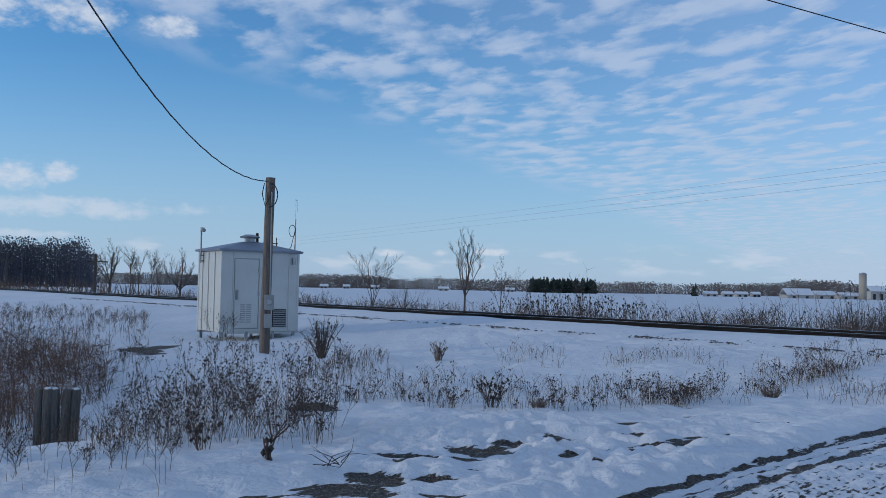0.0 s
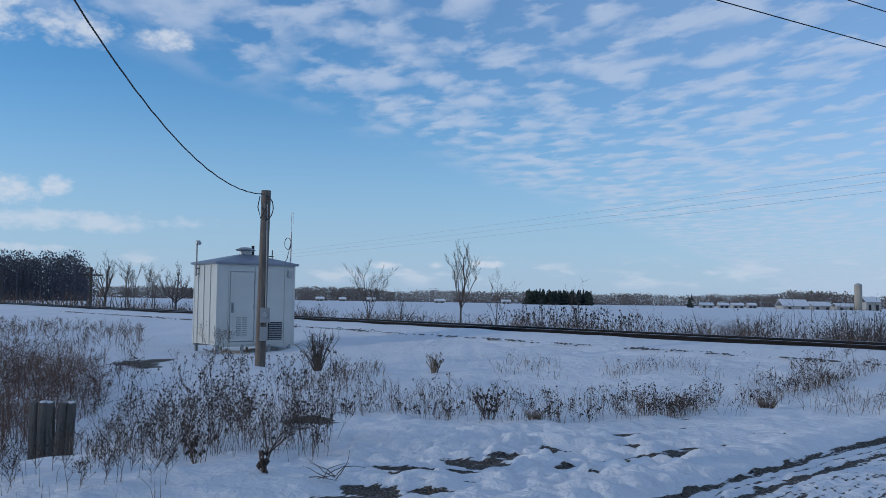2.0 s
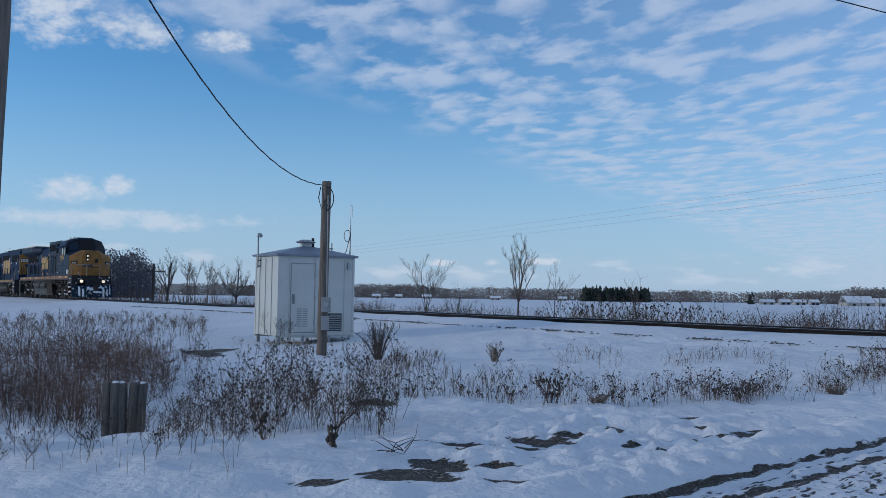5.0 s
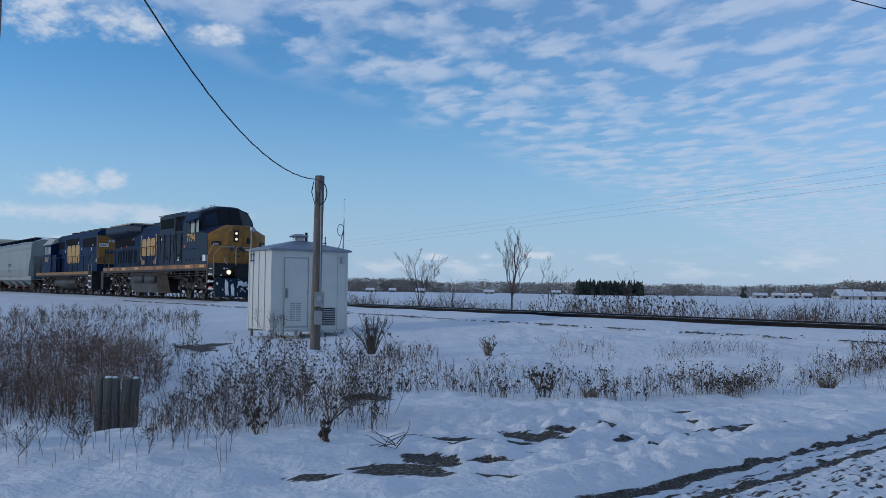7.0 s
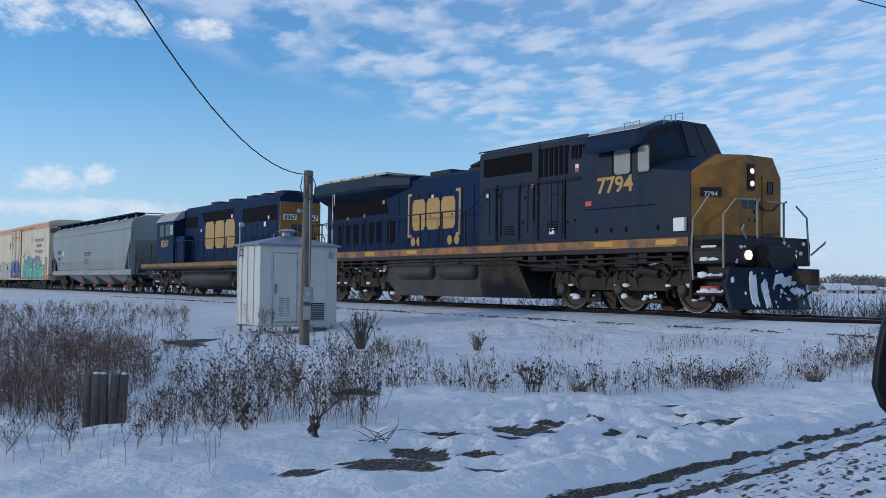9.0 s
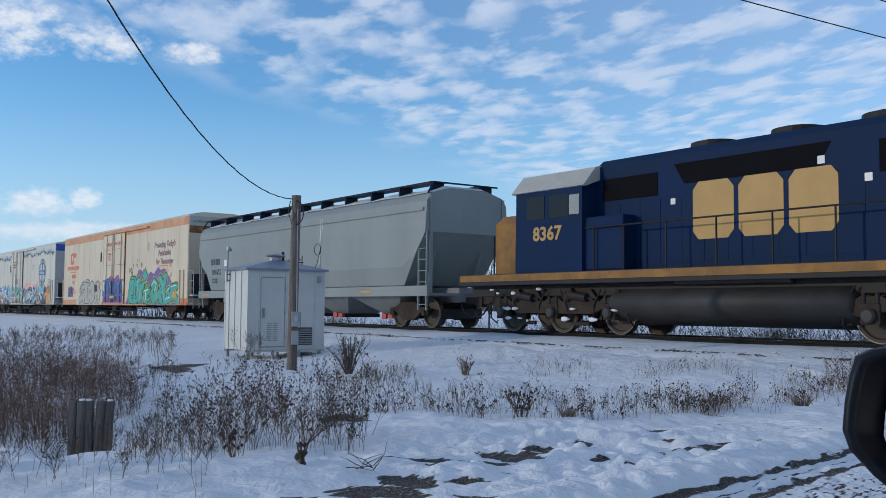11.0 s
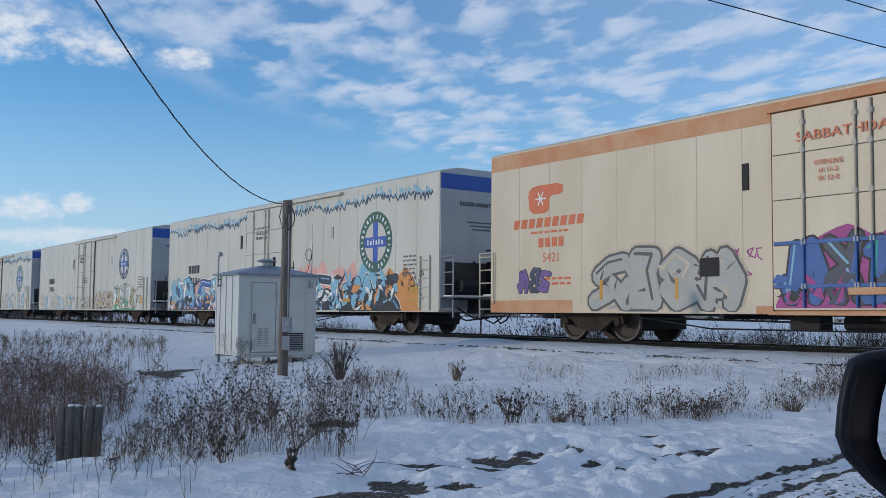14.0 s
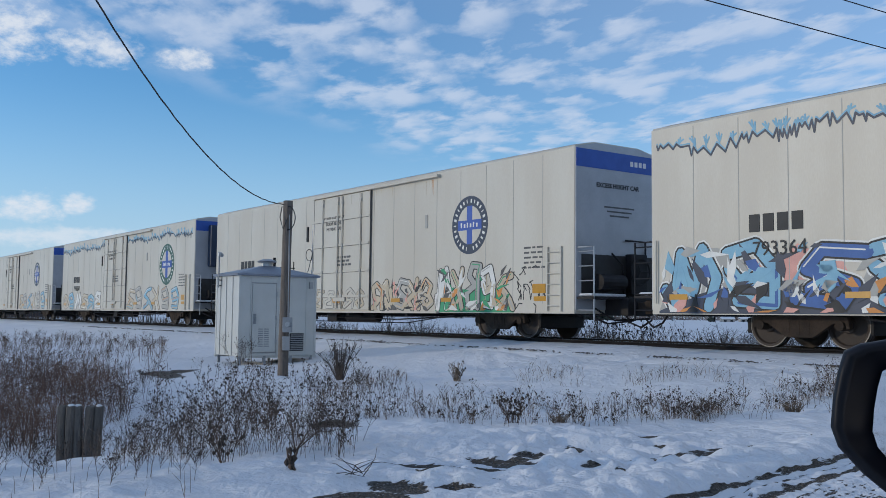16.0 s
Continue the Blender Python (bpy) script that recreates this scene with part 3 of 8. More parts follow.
def build_shed():
    w, d, h, foot = 2.20, 1.45, 2.06, 0.14
    corner = Vector((-5.76, 24.4, float(ground_height(-5.2, 25.0)) + 0.09))
    m = Matrix.Translation(corner) @ Euler((0, 0, math.pi / 2 - (math.pi / 2 - PSI))).to_matrix().to_4x4()
    shed = thing("equipment_shelter", "white sheet-metal signal equipment shelter on short legs in snow", "equipment shelter", m=m)
    # local x along the door wall, y to the back, z up
    bm = bmesh.new()
    add_box(bm, 0, 0, foot, w, d, foot + h, 0.01)
    part("body", bm, SHED_WHITE, shed)
    for x0, x1 in ((-0.012, 0.05), (w - 0.05, w + 0.012)):
        for y0, y1 in ((-0.012, 0.05), (d - 0.05, d + 0.012)):
            bm = bmesh.new()
            add_box(bm, x0, y0, foot, x1, y1, foot + h, 0.006)
            part("corner_post", bm, SHED_WHITE, shed)
    for y in (0.38, 0.40 + 0.38, d - 0.30):
        bm = bmesh.new()
        add_box(bm, -0.022, y, foot + 0.02, 0.0, y + 0.045, foot + h - 0.03, 0.004)
        part("seam_rib", bm, SHED_WHITE, shed)
        bm = bmesh.new()
        add_box(bm, -0.006, y + 0.047, foot + 0.02, 0.0, y + 0.07, foot + h - 0.03)
        part("seam", bm, DARK_GAP, shed, "dark panel seam")
    for x in (0.31, 1.05, 1.90):
        bm = bmesh.new()
        add_box(bm, x, -0.018, foot + 0.02, x + 0.03, 0.0, foot + h - 0.03, 0.004)
        part("seam_rib", bm, SHED_WHITE, shed)
    # hipped roof
    ov = 0.09
    bm = bmesh.new()
    z0, z1 = foot + h, foot + h + 0.05
    ring = lambda z, o: [(-o, -o, z), (w + o, -o, z), (w + o, d + o, z), (-o, d + o, z)]
    add_loft(bm, [ring(z0, ov - 0.02), ring(z1, ov), [(w / 2 - 0.16, d / 2 - 0.16, z1 + 0.24), (w / 2 + 0.16, d / 2 - 0.16, z1 + 0.24), (w / 2 + 0.16, d / 2 + 0.16, z1 + 0.24), (w / 2 - 0.16, d / 2 + 0.16, z1 + 0.24)]])
    part("roof", bm, SHED_ROOF, shed, "grey hipped metal roof")
    bm = bmesh.new()
    cx, cy = w / 2, d / 2
    add_tube(bm, (cx, cy, z1 + 0.2), (cx, cy, z1 + 0.36), 0.15, 0.15, 16)
    vent = part("roof_vent", bm, GALV, shed, "round galvanised roof vent")
    bm = bmesh.new()
    add_tube(bm, (cx, cy, z1 + 0.34), (cx, cy, z1 + 0.37), 0.24, 0.27, 16)
    add_tube(bm, (cx, cy, z1 + 0.37), (cx, cy, z1 + 0.43), 0.27, 0.12, 16)
    part("vent_cap", bm, GALV, vent)
    # door
    bm = bmesh.new()
    add_box(bm, 0.36, -0.03, foot + 0.10, 1.02, 0.0, foot + 1.86, 0.008)
    door = part("door", bm, SHED_WHITE, shed, "closed white metal door")
    for x0, z0_, x1, z1_ in ((0.335, 0.08, 0.352, 1.89), (1.028, 0.08, 1.045, 1.89), (0.335, 1.868, 1.045, 1.885), (0.335, 0.072, 1.045, 0.09)):
        bm = bmesh.new()
        add_box(bm, x0 + 0.004, -0.008, foot + z0_, x1 - 0.004, 0.0, foot + z1_)
        part("door_gap", bm, GREYBOX, door, "shaded gap round the door")
    bm = bmesh.new()
    add_box(bm, 0.385, -0.055, foot + 0.82, 0.46, -0.03, foot + 1.08, 0.008)
    add_box(bm, 0.405, -0.10, foot + 0.88, 0.43, -0.055, foot + 1.04, 0.006)
    part("handle", bm, GREYBOX, door, "grey pull handle on a plate")
    for k in range(9):
        for x in (0.53, 0.70):
            bm = bmesh.new()
            add_box(bm, x, -0.04, foot + 0.24 + k * 0.055, x + 0.13, -0.03, foot + 0.262 + k * 0.055)
            part("louvre", bm, GREYBOX, door)
    for k in range(3):
        bm = bmesh.new()
        add_box(bm, 1.01, -0.05, foot + 0.3 + k * 0.62, 1.05, -0.012, foot + 0.42 + k * 0.62, 0.005)
        part("hinge", bm, GALV, door)
    # cooling louvre on the right of the door wall
    bm = bmesh.new()
    add_box(bm, 1.44, -0.025, foot + 0.12, 1.84, 0.0, foot + 0.58, 0.005)
    grill = part("wall_vent", bm, DARK_GAP, shed, "dark louvred wall vent")
    for k in range(9):
        bm = bmesh.new()
        add_box(bm, 1.46, -0.05, foot + 0.14 + k * 0.048, 1.82, -0.025, foot + 0.164 + k * 0.048)
        part("slat", bm, GREYBOX, grill)
    # legs and skids
    for x in (0.06, 0.75, 1.5, w - 0.1):
        for y in (0.06, d - 0.1):
            bm = bmesh.new()
            add_box(bm, x - 0.035, y - 0.035, -0.25, x + 0.035, y + 0.035, foot, 0.004)
            part("leg", bm, GREYBOX, shed)
    for y in (0.03, d - 0.12):
        bm = bmesh.new()
        add_box(bm, -0.05, y, foot - 0.055, w + 0.05, y + 0.09, foot - 0.003, 0.006)
        part("skid", bm, SHED_WHITE, shed)
    # masts, conduit and aerial
    bm = bmesh.new()
    add_tube(bm, (-0.08, d - 0.3, foot + h - 0.3), (-0.08, d - 0.3, foot + h + 0.55), 0.022)
    mast = part("flood_light_mast", bm, GREYBOX, shed)
    bm = bmesh.new()
    add_box(bm, -0.11, d - 0.34, foot + h + 0.52, 0.0, d - 0.26, foot + h + 0.63, 0.02)
    add_tube(bm, (-0.05, d - 0.34, foot + h + 0.56), (-0.05, d - 0.40, foot + h + 0.55), 0.035, 0.05, 10)
    part("flood_light", bm, GALV, mast)
    for z in (foot + h - 0.25, foot + h - 0.1):
        bm = bmesh.new()
        add_tube(bm, (-0.10, d - 0.3, z), (0.02, d - 0.3, z), 0.014)
        part("bracket", bm, BLACK, mast)
    bm = bmesh.new()
    add_tube(bm, (1.62, d - 0.1, z1), (1.62, d - 0.1, z1 + 0.52), 0.04, 0.04, 10)
    part("flue", bm, BLACK, shed)
    bm = bmesh.new()
    add_tube(bm, (1.40, d - 0.1, z1 + 0.25), (2.25, d - 0.1, z1 + 0.25), 0.014)
    part("cross_arm", bm, BLACK, shed)
    bm = bmesh.new()
    add_tube(bm, (2.16, d - 0.2, z1 - 0.1), (2.16, d - 0.2, z1 + 0.42), 0.014)
    part("short_whip", bm, BLACK, shed)
    ax, ay = w + 0.05, 0.35
    bm = bmesh.new()
    add_tube(bm, (ax, ay, foot + h - 0.35), (ax, ay, foot + h + 0.95), 0.022)
    aerial = part("aerial_mast", bm, GALV, shed)
    bm = bmesh.new()
    add_tube(bm, (ax, ay, foot + h + 0.95), (ax, ay, foot + h + 1.48), 0.008)
    add_path(bm, [(ax + 0.05, ay, foot + h + 1.15), (ax + 0.05, ay, foot + h + 1.46), (ax, ay, foot + h + 1.46)], 0.007)
    part("dipole", bm, GALV, aerial)
    bm = bmesh.new()
    loop = [(ax - 0.10 + 0.10 * math.cos(k * 0.6), ay - 0.02, foot + h + 0.62 + 0.16 * math.sin(k * 0.6)) for k in range(12)]
    add_path(bm, loop + [(ax - 0.12, ay - 0.02, foot + h + 0.2), (ax - 0.22, ay - 0.02, foot + h + 0.06)], 0.009)
    part("coiled_cable", bm, BLACKWIRE, aerial)
    bm = bmesh.new()
    add_box(bm, w - 0.22, -0.07, foot + h - 0.30, w - 0.12, -0.012, foot + h - 0.12, 0.006)
    part("junction_box", bm, GALV, shed)


build_shed()


def sagging(a, b, sag, count=24):
    a, b = Vector(a), Vector(b)
    return [a.lerp(b, k / count) - Vector((0, 0, sag * 4 * (k / count) * (1 - k / count))) for k in range(count + 1)]


def build_meter_pole():
    x, y = -3.64, 19.4
    g = float(ground_height(x, y))
    pole = thing("meter_pole", "short weathered wooden service pole with a meter box", "utility pole", m=Matrix.Translation((x, y, g)))
    bm = bmesh.new()
    rings = []
    for k in range(9):
        z = -0.3 + k * (3.84 / 8)
        r = 0.105 - 0.012 * k / 8
        rings.append([(r * math.cos(a * math.tau / 12) * (1 + 0.05 * math.sin(3 * a + k)) + 0.012 * k / 8 - 0.05 * (1 - k / 8) * 0.6, r * math.sin(a * math.tau / 12), z) for a in range(12)])
    add_loft(bm, rings)
    part("pole", bm, TIMBER, pole, "", True)
    bm = bmesh.new()
    add_box(bm, -0.02, -0.17, 0.88, 0.17, -0.09, 1.18, 0.01)
    box = part("meter_box", bm, GREYBOX, pole, "grey electricity meter box")
    bm = bmesh.new()
    add_tube(bm, (0.09, -0.17, 1.04), (0.09, -0.22, 1.04), 0.055, 0.05, 14)
    part("meter", bm, GALV, box, "round glass-fronted meter")
    bm = bmesh.new()
    add_box(bm, -0.02, -0.16, 0.52, 0.13, -0.09, 0.80, 0.01)
    part("breaker_box", bm, GREYBOX, pole)
    bm = bmesh.new()
    add_tube(bm, (0.075, -0.08, 1.18), (0.06, -0.08, 3.25), 0.013)
    part("conduit", bm, GREYBOX, pole)
    bm = bmesh.new()
    loop = [(0.03 + 0.15 * math.sin(k * 0.32), -0.10, 3.40 - 0.22 + 0.24 * math.cos(k * 0.32)) for k in range(11)]
    add_path(bm, loop, 0.011)
    add_path(bm, [(-0.10, -0.05, 3.42), (-0.13, -0.10, 3.2), (-0.06, -0.12, 2.95), (0.04, -0.12, 3.2)], 0.011)
    part("drip_loop", bm, BLACKWIRE, pole)
    return Vector((x - 0.08, y, g + 3.42))


METER_TOP = build_meter_pole()


def build_roadside_pole():
    x, y = -4.02, 7.0
    g = float(ground_height(x, y))
    pole = thing("utility_pole", "tall brown wooden utility pole with a small white number plate", "utility pole", m=Matrix.Translation((x, y, g)) @ pose(0, 0, 0, 0, 1.1, 0))
    bm = bmesh.new()
    add_loft(bm, [[(r * math.cos(a * math.tau / 16), r * math.sin(a * math.tau / 16), z) for a in range(16)] for z, r in ((-0.4, 0.175), (0.5, 0.168), (2.2, 0.160), (3.2, 0.166), (3.6, 0.158), (6.5, 0.145), (10.6, 0.12))])
    part("pole", bm, TIMBER, pole, "", True)
    bm = bmesh.new()
    add_box(bm, -0.02, -0.19, 0.98, 0.165, -0.172, 1.13, 0.003)
    plate = part("plate", bm, WHITE, pole, "small white plate with dark bars")
    for k in range(2):
        bm = bmesh.new()
        add_box(bm, 0.10, -0.194, 1.015 + k * 0.055, 0.15, -0.19, 1.05 + k * 0.055)
        part("bar", bm, INK, plate)
    bm = bmesh.new()
    add_box(bm, -0.9, -0.22, 9.7, 0.9, -0.13, 9.82, 0.01)
    part("cross_arm", bm, TIMBER, pole)
    return Vector((x, y, g))


POLE_FOOT = build_roadside_pole()


def wire(name, points, r, mat, label):
    bm = bmesh.new()
    add_path(bm, points, r, 5)
    tagged(part(name, bm, mat), label, "wire")

# ---- the train: places along it are metres behind the leading cab's front edge ----
VEHICLES, WHEELS = [], []


def vehicle(name, label, category, at, group=""):
    ob = thing(name, label, category, group, m=track_pose(at))
    VEHICLES.append((ob, at))
    return ob


def wheelset(parent, x, r):
    bm = bmesh.new()
    for y in (-0.78, 0.78):
        s = 1 if y > 0 else -1
        prof = [(r * 0.28, y + 0.02 * s), (r * 0.34, y - 0.03 * s), (r * 0.80, y - 0.045 * s), (r * 0.86, y), (r, y), (r + 0.001, y - 0.10 * s), (r + 0.028, y - 0.135 * s), (r * 0.8, y - 0.14 * s), (r * 0.3, y - 0.11 * s), (0.0, y - 0.11 * s)]
        rings = [[bm.verts.new((q * math.cos(a * math.tau / 28), yy, q * math.sin(a * math.tau / 28))) for a in range(28)] for q, yy in prof[:-1]]
        for p, q in zip(rings, rings[1:]):
            for k in range(28):
                bm.faces.new((p[k], p[(k + 1) % 28], q[(k + 1) % 28], q[k]))
        bm.faces.new(rings[0])
        bm.faces.new(rings[-1][::-1])
    add_tube(bm, (0, -0.85, 0), (0, 0.85, 0), 0.085, 0.085, 12)
    ob = part("wheelset", bm, WHEEL, parent)
    for y in (-0.783, 0.683):
        bm = bmesh.new()
        n = []
        for q, yy in ((r - 0.016, y), (r + 0.0015, y), (r + 0.0015, y + 0.1), (r - 0.016, y + 0.1)):
            n.append([bm.verts.new((q * math.cos(k * math.tau / 28), yy, q * math.sin(k * math.tau / 28))) for k in range(28)])
        for p, q in zip(n, n[1:]):
            for k in range(28):
                bm.faces.new((p[k], p[(k + 1) % 28], q[(k + 1) % 28], q[k]))
        part("tread", bm, TREAD, ob, "bright worn tread")
    ob.location = (x, 0, r)
    WHEELS.append((ob, x, r))
    return ob


def freight_truck(car, x, base=1.78, r=0.457):
    """A two-axle truck of a goods car, centred at x."""
    bm = bmesh.new()
    for y in (-1.02, 1.02):
        place = along_side(y)
        h = base / 2
        add_prism(bm, [(-h - 0.20, 0.40), (-h - 0.16, 0.62), (-h + 0.16, 0.64), (-0.42, 0.80), (0.42, 0.80), (h - 0.16, 0.64), (h + 0.16, 0.62), (h + 0.20, 0.40), (h + 0.13, 0.40), (h + 0.10, 0.52), (h - 0.16, 0.50), (0.30, 0.22), (-0.30, 0.22), (-h + 0.16, 0.50), (-h - 0.10, 0.52), (-h - 0.13, 0.40)], -0.06, 0.06, place)
        for s in (-1, 1):
            add_tube(bm, (s * h, y - 0.10, 0.457), (s * h, y + 0.10, 0.457), 0.10, 0.10, 10)
        for k in (-0.22, 0, 0.22):
            add_tube(bm, (k, y, 0.28), (k, y, 0.56), 0.07, 0.07, 8)
    add_box(bm, -0.17, -1.0, 0.52, 0.17, 1.0, 0.76, 0.02)
    truck = part("truck", bm, TRUCK, car, "dirty brown cast steel truck")
    truck.location = (x, 0, 0)
    for s in (-1, 1):
        wheelset(truck, s * base / 2, r)
    for s in (-1, 1):
        bm = bmesh.new()
        add_box(bm, s * (base / 2 + r + 0.03) - 0.04, -0.8, 0.28, s * (base / 2 + r + 0.03) + 0.04, 0.8, 0.60, 0.02)
        part("brake_beam", bm, BLACK, truck)
    return truck


def snow_lumps(name, parent, rng, spots, size):
    """Irregular lumps of packed snow stuck where the spray throws it."""
    bm = bmesh.new()
    for x, y, z in spots:
        n, q = 8, size * rng.uniform(0.6, 1.3)
        lx, lz = rng.uniform(0.8, 2.2), rng.uniform(0.45, 0.9)
        add_loft(bm, [[(x + q * lx * f * (1 + 0.25 * math.sin(3 * a + k)) * math.cos(a), y + d * q, z + q * lz * f * math.sin(a)) for a in [j * math.tau / n for j in range(n)]] for k, (d, f) in enumerate(((0.5, 0.7), (0.0, 1.0), (-0.4, 0.75), (-0.6, 0.35)))])
    return tagged(part(name, bm, SNOW, parent, "caked white snow", True), kind="stuff")


def loco_truck(car, x, axles, r=0.533):
    bm = bmesh.new()
    a0, a1 = axles[0], axles[-1]
    for y in (-1.08, 1.08):
        place = along_side(y)
        top = []
        for k, a in enumerate(axles):
            top += [(a - 0.36, 0.80), (a - 0.22, 0.90), (a + 0.22, 0.90), (a + 0.36, 0.80)]
            if k < len(axles) - 1:
                mid = (a + axles[k + 1]) / 2
                top += [(mid - 0.35, 1.12), (mid + 0.35, 1.12)]
        low = [(a1 + 0.40, 0.55), (a1 + 0.2, 0.50), (a1 - 0.3, 0.62)]
        for k in range(len(axles) - 1, 0, -1):
            mid = (axles[k] + axles[k - 1]) / 2
            low += [(mid + 0.40, 0.50), (mid - 0.40, 0.50)]
        low += [(a0 + 0.3, 0.62), (a0 - 0.2, 0.50), (a0 - 0.40, 0.55)]
        add_prism(bm, top + low, -0.07, 0.07, place)
        for a in axles:
            add_box(bm, a - 0.20, y - 0.11, 0.36, a + 0.20, y + 0.11, 0.76, 0.03)
            add_tube(bm, (a, y - 0.17, r), (a, y + 0.17, r), 0.13, 0.13, 14)
        for k in range(len(axles) - 1):
            mid = (axles[k] + axles[k + 1]) / 2
            add_tube(bm, (mid - 0.5, y - 0.10, 0.86), (mid - 0.2, y - 0.10, 1.08), 0.10, 0.10, 10)
            add_box(bm, mid - 0.35, y - 0.06, 0.20, mid + 0.30, y + 0.02, 0.30, 0.02)
    add_box(bm, a0 - 0.6, -0.95, 0.62, a1 + 0.6, 0.95, 1.05, 0.03)
    truck = part("truck", bm, TRUCK, car, "dirty brown three-axle truck dusted with snow")
    truck.location = (x, 0, 0)
    for a in axles:
        wheelset(truck, a, r)
    rng = random.Random(int(abs(x) * 10))
    # brake gear, sand pipes and springs on the near side
    for k, a in enumerate(axles):
        for s in (-1, 1):
            bm = bmesh.new()
            add_path(bm, [(a + s * 0.30, -1.16, 1.10), (a + s * 0.52, -1.17, 0.72), (a + s * 0.60, -1.10, 0.36), (a + s * 0.57, -0.90, 0.20)], 0.022)
            part("sand_pipe", bm, BLACK, truck)
            bm = bmesh.new()
            add_box(bm, a + s * 0.60 - 0.05, -0.86, 0.34, a + s * 0.60 + 0.05, -0.70, 0.72, 0.02)
            part("brake_shoe", bm, TRUCK, truck)
        bm = bmesh.new()
        add_tube(bm, (a, -1.26, r), (a, -1.30, r), 0.15, 0.11, 12)
        part("axle_cap", bm, TANK, truck)
        for s in (-0.14, 0.14):
            bm = bmesh.new()
            add_tube(bm, (a + s, -1.13, 0.76), (a + s, -1.13, 0.96), 0.055, 0.055, 10)
            part("spring", bm, BLACK, truck)
    for k in range(len(axles) - 1):
        mid = (axles[k] + axles[k + 1]) / 2
        bm = bmesh.new()
        add_tube(bm, (mid - 0.30, -1.19, 0.98), (mid + 0.28, -1.19, 0.90), 0.11, 0.11, 12)
        add_tube(bm, (mid + 0.28, -1.19, 0.90), (mid + 0.5, -1.19, 0.86), 0.03, 0.03, 8)
        part("brake_cylinder", bm, BLACK, truck)
    for k in range(3):
        snow_lumps("caked_snow", truck, rng, [(rng.uniform(a0 - 0.5, a1 + 0.5), -1.20, rng.choice((0.30, 0.36, 0.62, 1.04, 1.14))) for q in range(5)], 0.075)
    return truck


def rounded(points, amount=0.18):
    """Cuts the corners of an outline."""
    out = []
    for i, p in enumerate(points):
        a, b = Vector(points[i - 1]), Vector(points[(i + 1) % len(points)])
        p = Vector(p)
        out += [tuple(p.lerp(a, amount)), tuple(p.lerp(b, amount))]
    return out


def slab(name, outline, y, mat, parent, thick=0.004, label=""):
    """A thin painted or fixed plate on a side wall, drawn as (x, z)."""
    bm = bmesh.new()
    add_prism(bm, outline, -0.001, thick, along_side(y))
    return part(name, bm, mat, parent, label)


def rect(x0, z0, x1, z1):
    return [(x0, z0), (x1, z0), (x1, z1), (x0, z1)]


def emblem(parent, x0, x1, z0, z1, y, mat, brackets=True):
    """The owner's emblem as plain blocks of its colour, between square brackets."""
    w = x1 - x0
    for a, b in ((0.0, 0.31), (0.345, 0.655), (0.69, 1.0)):
        slab("emblem_block", rounded(rect(x0 + a * w, z0, x0 + b * w, z1), 0.14), y, mat, parent, 0.004, "plain yellow emblem block")
    if brackets:
        t, o, e = 0.09, 0.28, 0.22
        for xs, s in ((x0 - o, 1), (x1 + o, -1)):
            slab("emblem_bracket", [(xs, z0 - e), (xs + s * t * 2.6, z0 - e), (xs + s * t * 2.6, z0 - e + t), (xs + s * t, z0 - e + t), (xs + s * t, z1 + e - t), (xs + s * t * 2.6, z1 + e - t), (xs + s * t * 2.6, z1 + e), (xs, z1 + e)], y, mat, parent)


def coupler(car, x, s):
    bm = bmesh.new()
    add_box(bm, min(x, x + s * 0.75), -0.09, 0.74, max(x, x + s * 0.75), 0.09, 0.96, 0.02)
    add_box(bm, min(x + s * 0.62, x + s * 0.86), -0.14, 0.66, max(x + s * 0.62, x + s * 0.86), 0.16, 1.0, 0.03)
    part("coupler", bm, TRUCK, car)
    bm = bmesh.new()
    pts = [(x, -0.3, 0.8), (x + s * 0.3, -0.32, 0.45), (x + s * 0.62, -0.28, 0.34), (x + s * 0.9, -0.2, 0.52)]
    add_path(bm, pts, 0.025)
    part("air_hose", bm, BLACK, car)


def handrail(parent, posts, y, z0, heights, r=0.02, mat=None):
    mat = mat or BLACK
    bm = bmesh.new()
    add_path(bm, [(x, y, h) for x, h in heights], r)
    part("handrail", bm, mat, parent)
    for x in posts:
        h = float(np.interp(x, [q[0] for q in heights], [q[1] for q in heights]))
        bm = bmesh.new()
        add_tube(bm, (x, y, z0), (x, y, h), r * 1.15, r * 1.15, 6)
        part("stanchion", bm, mat, parent)


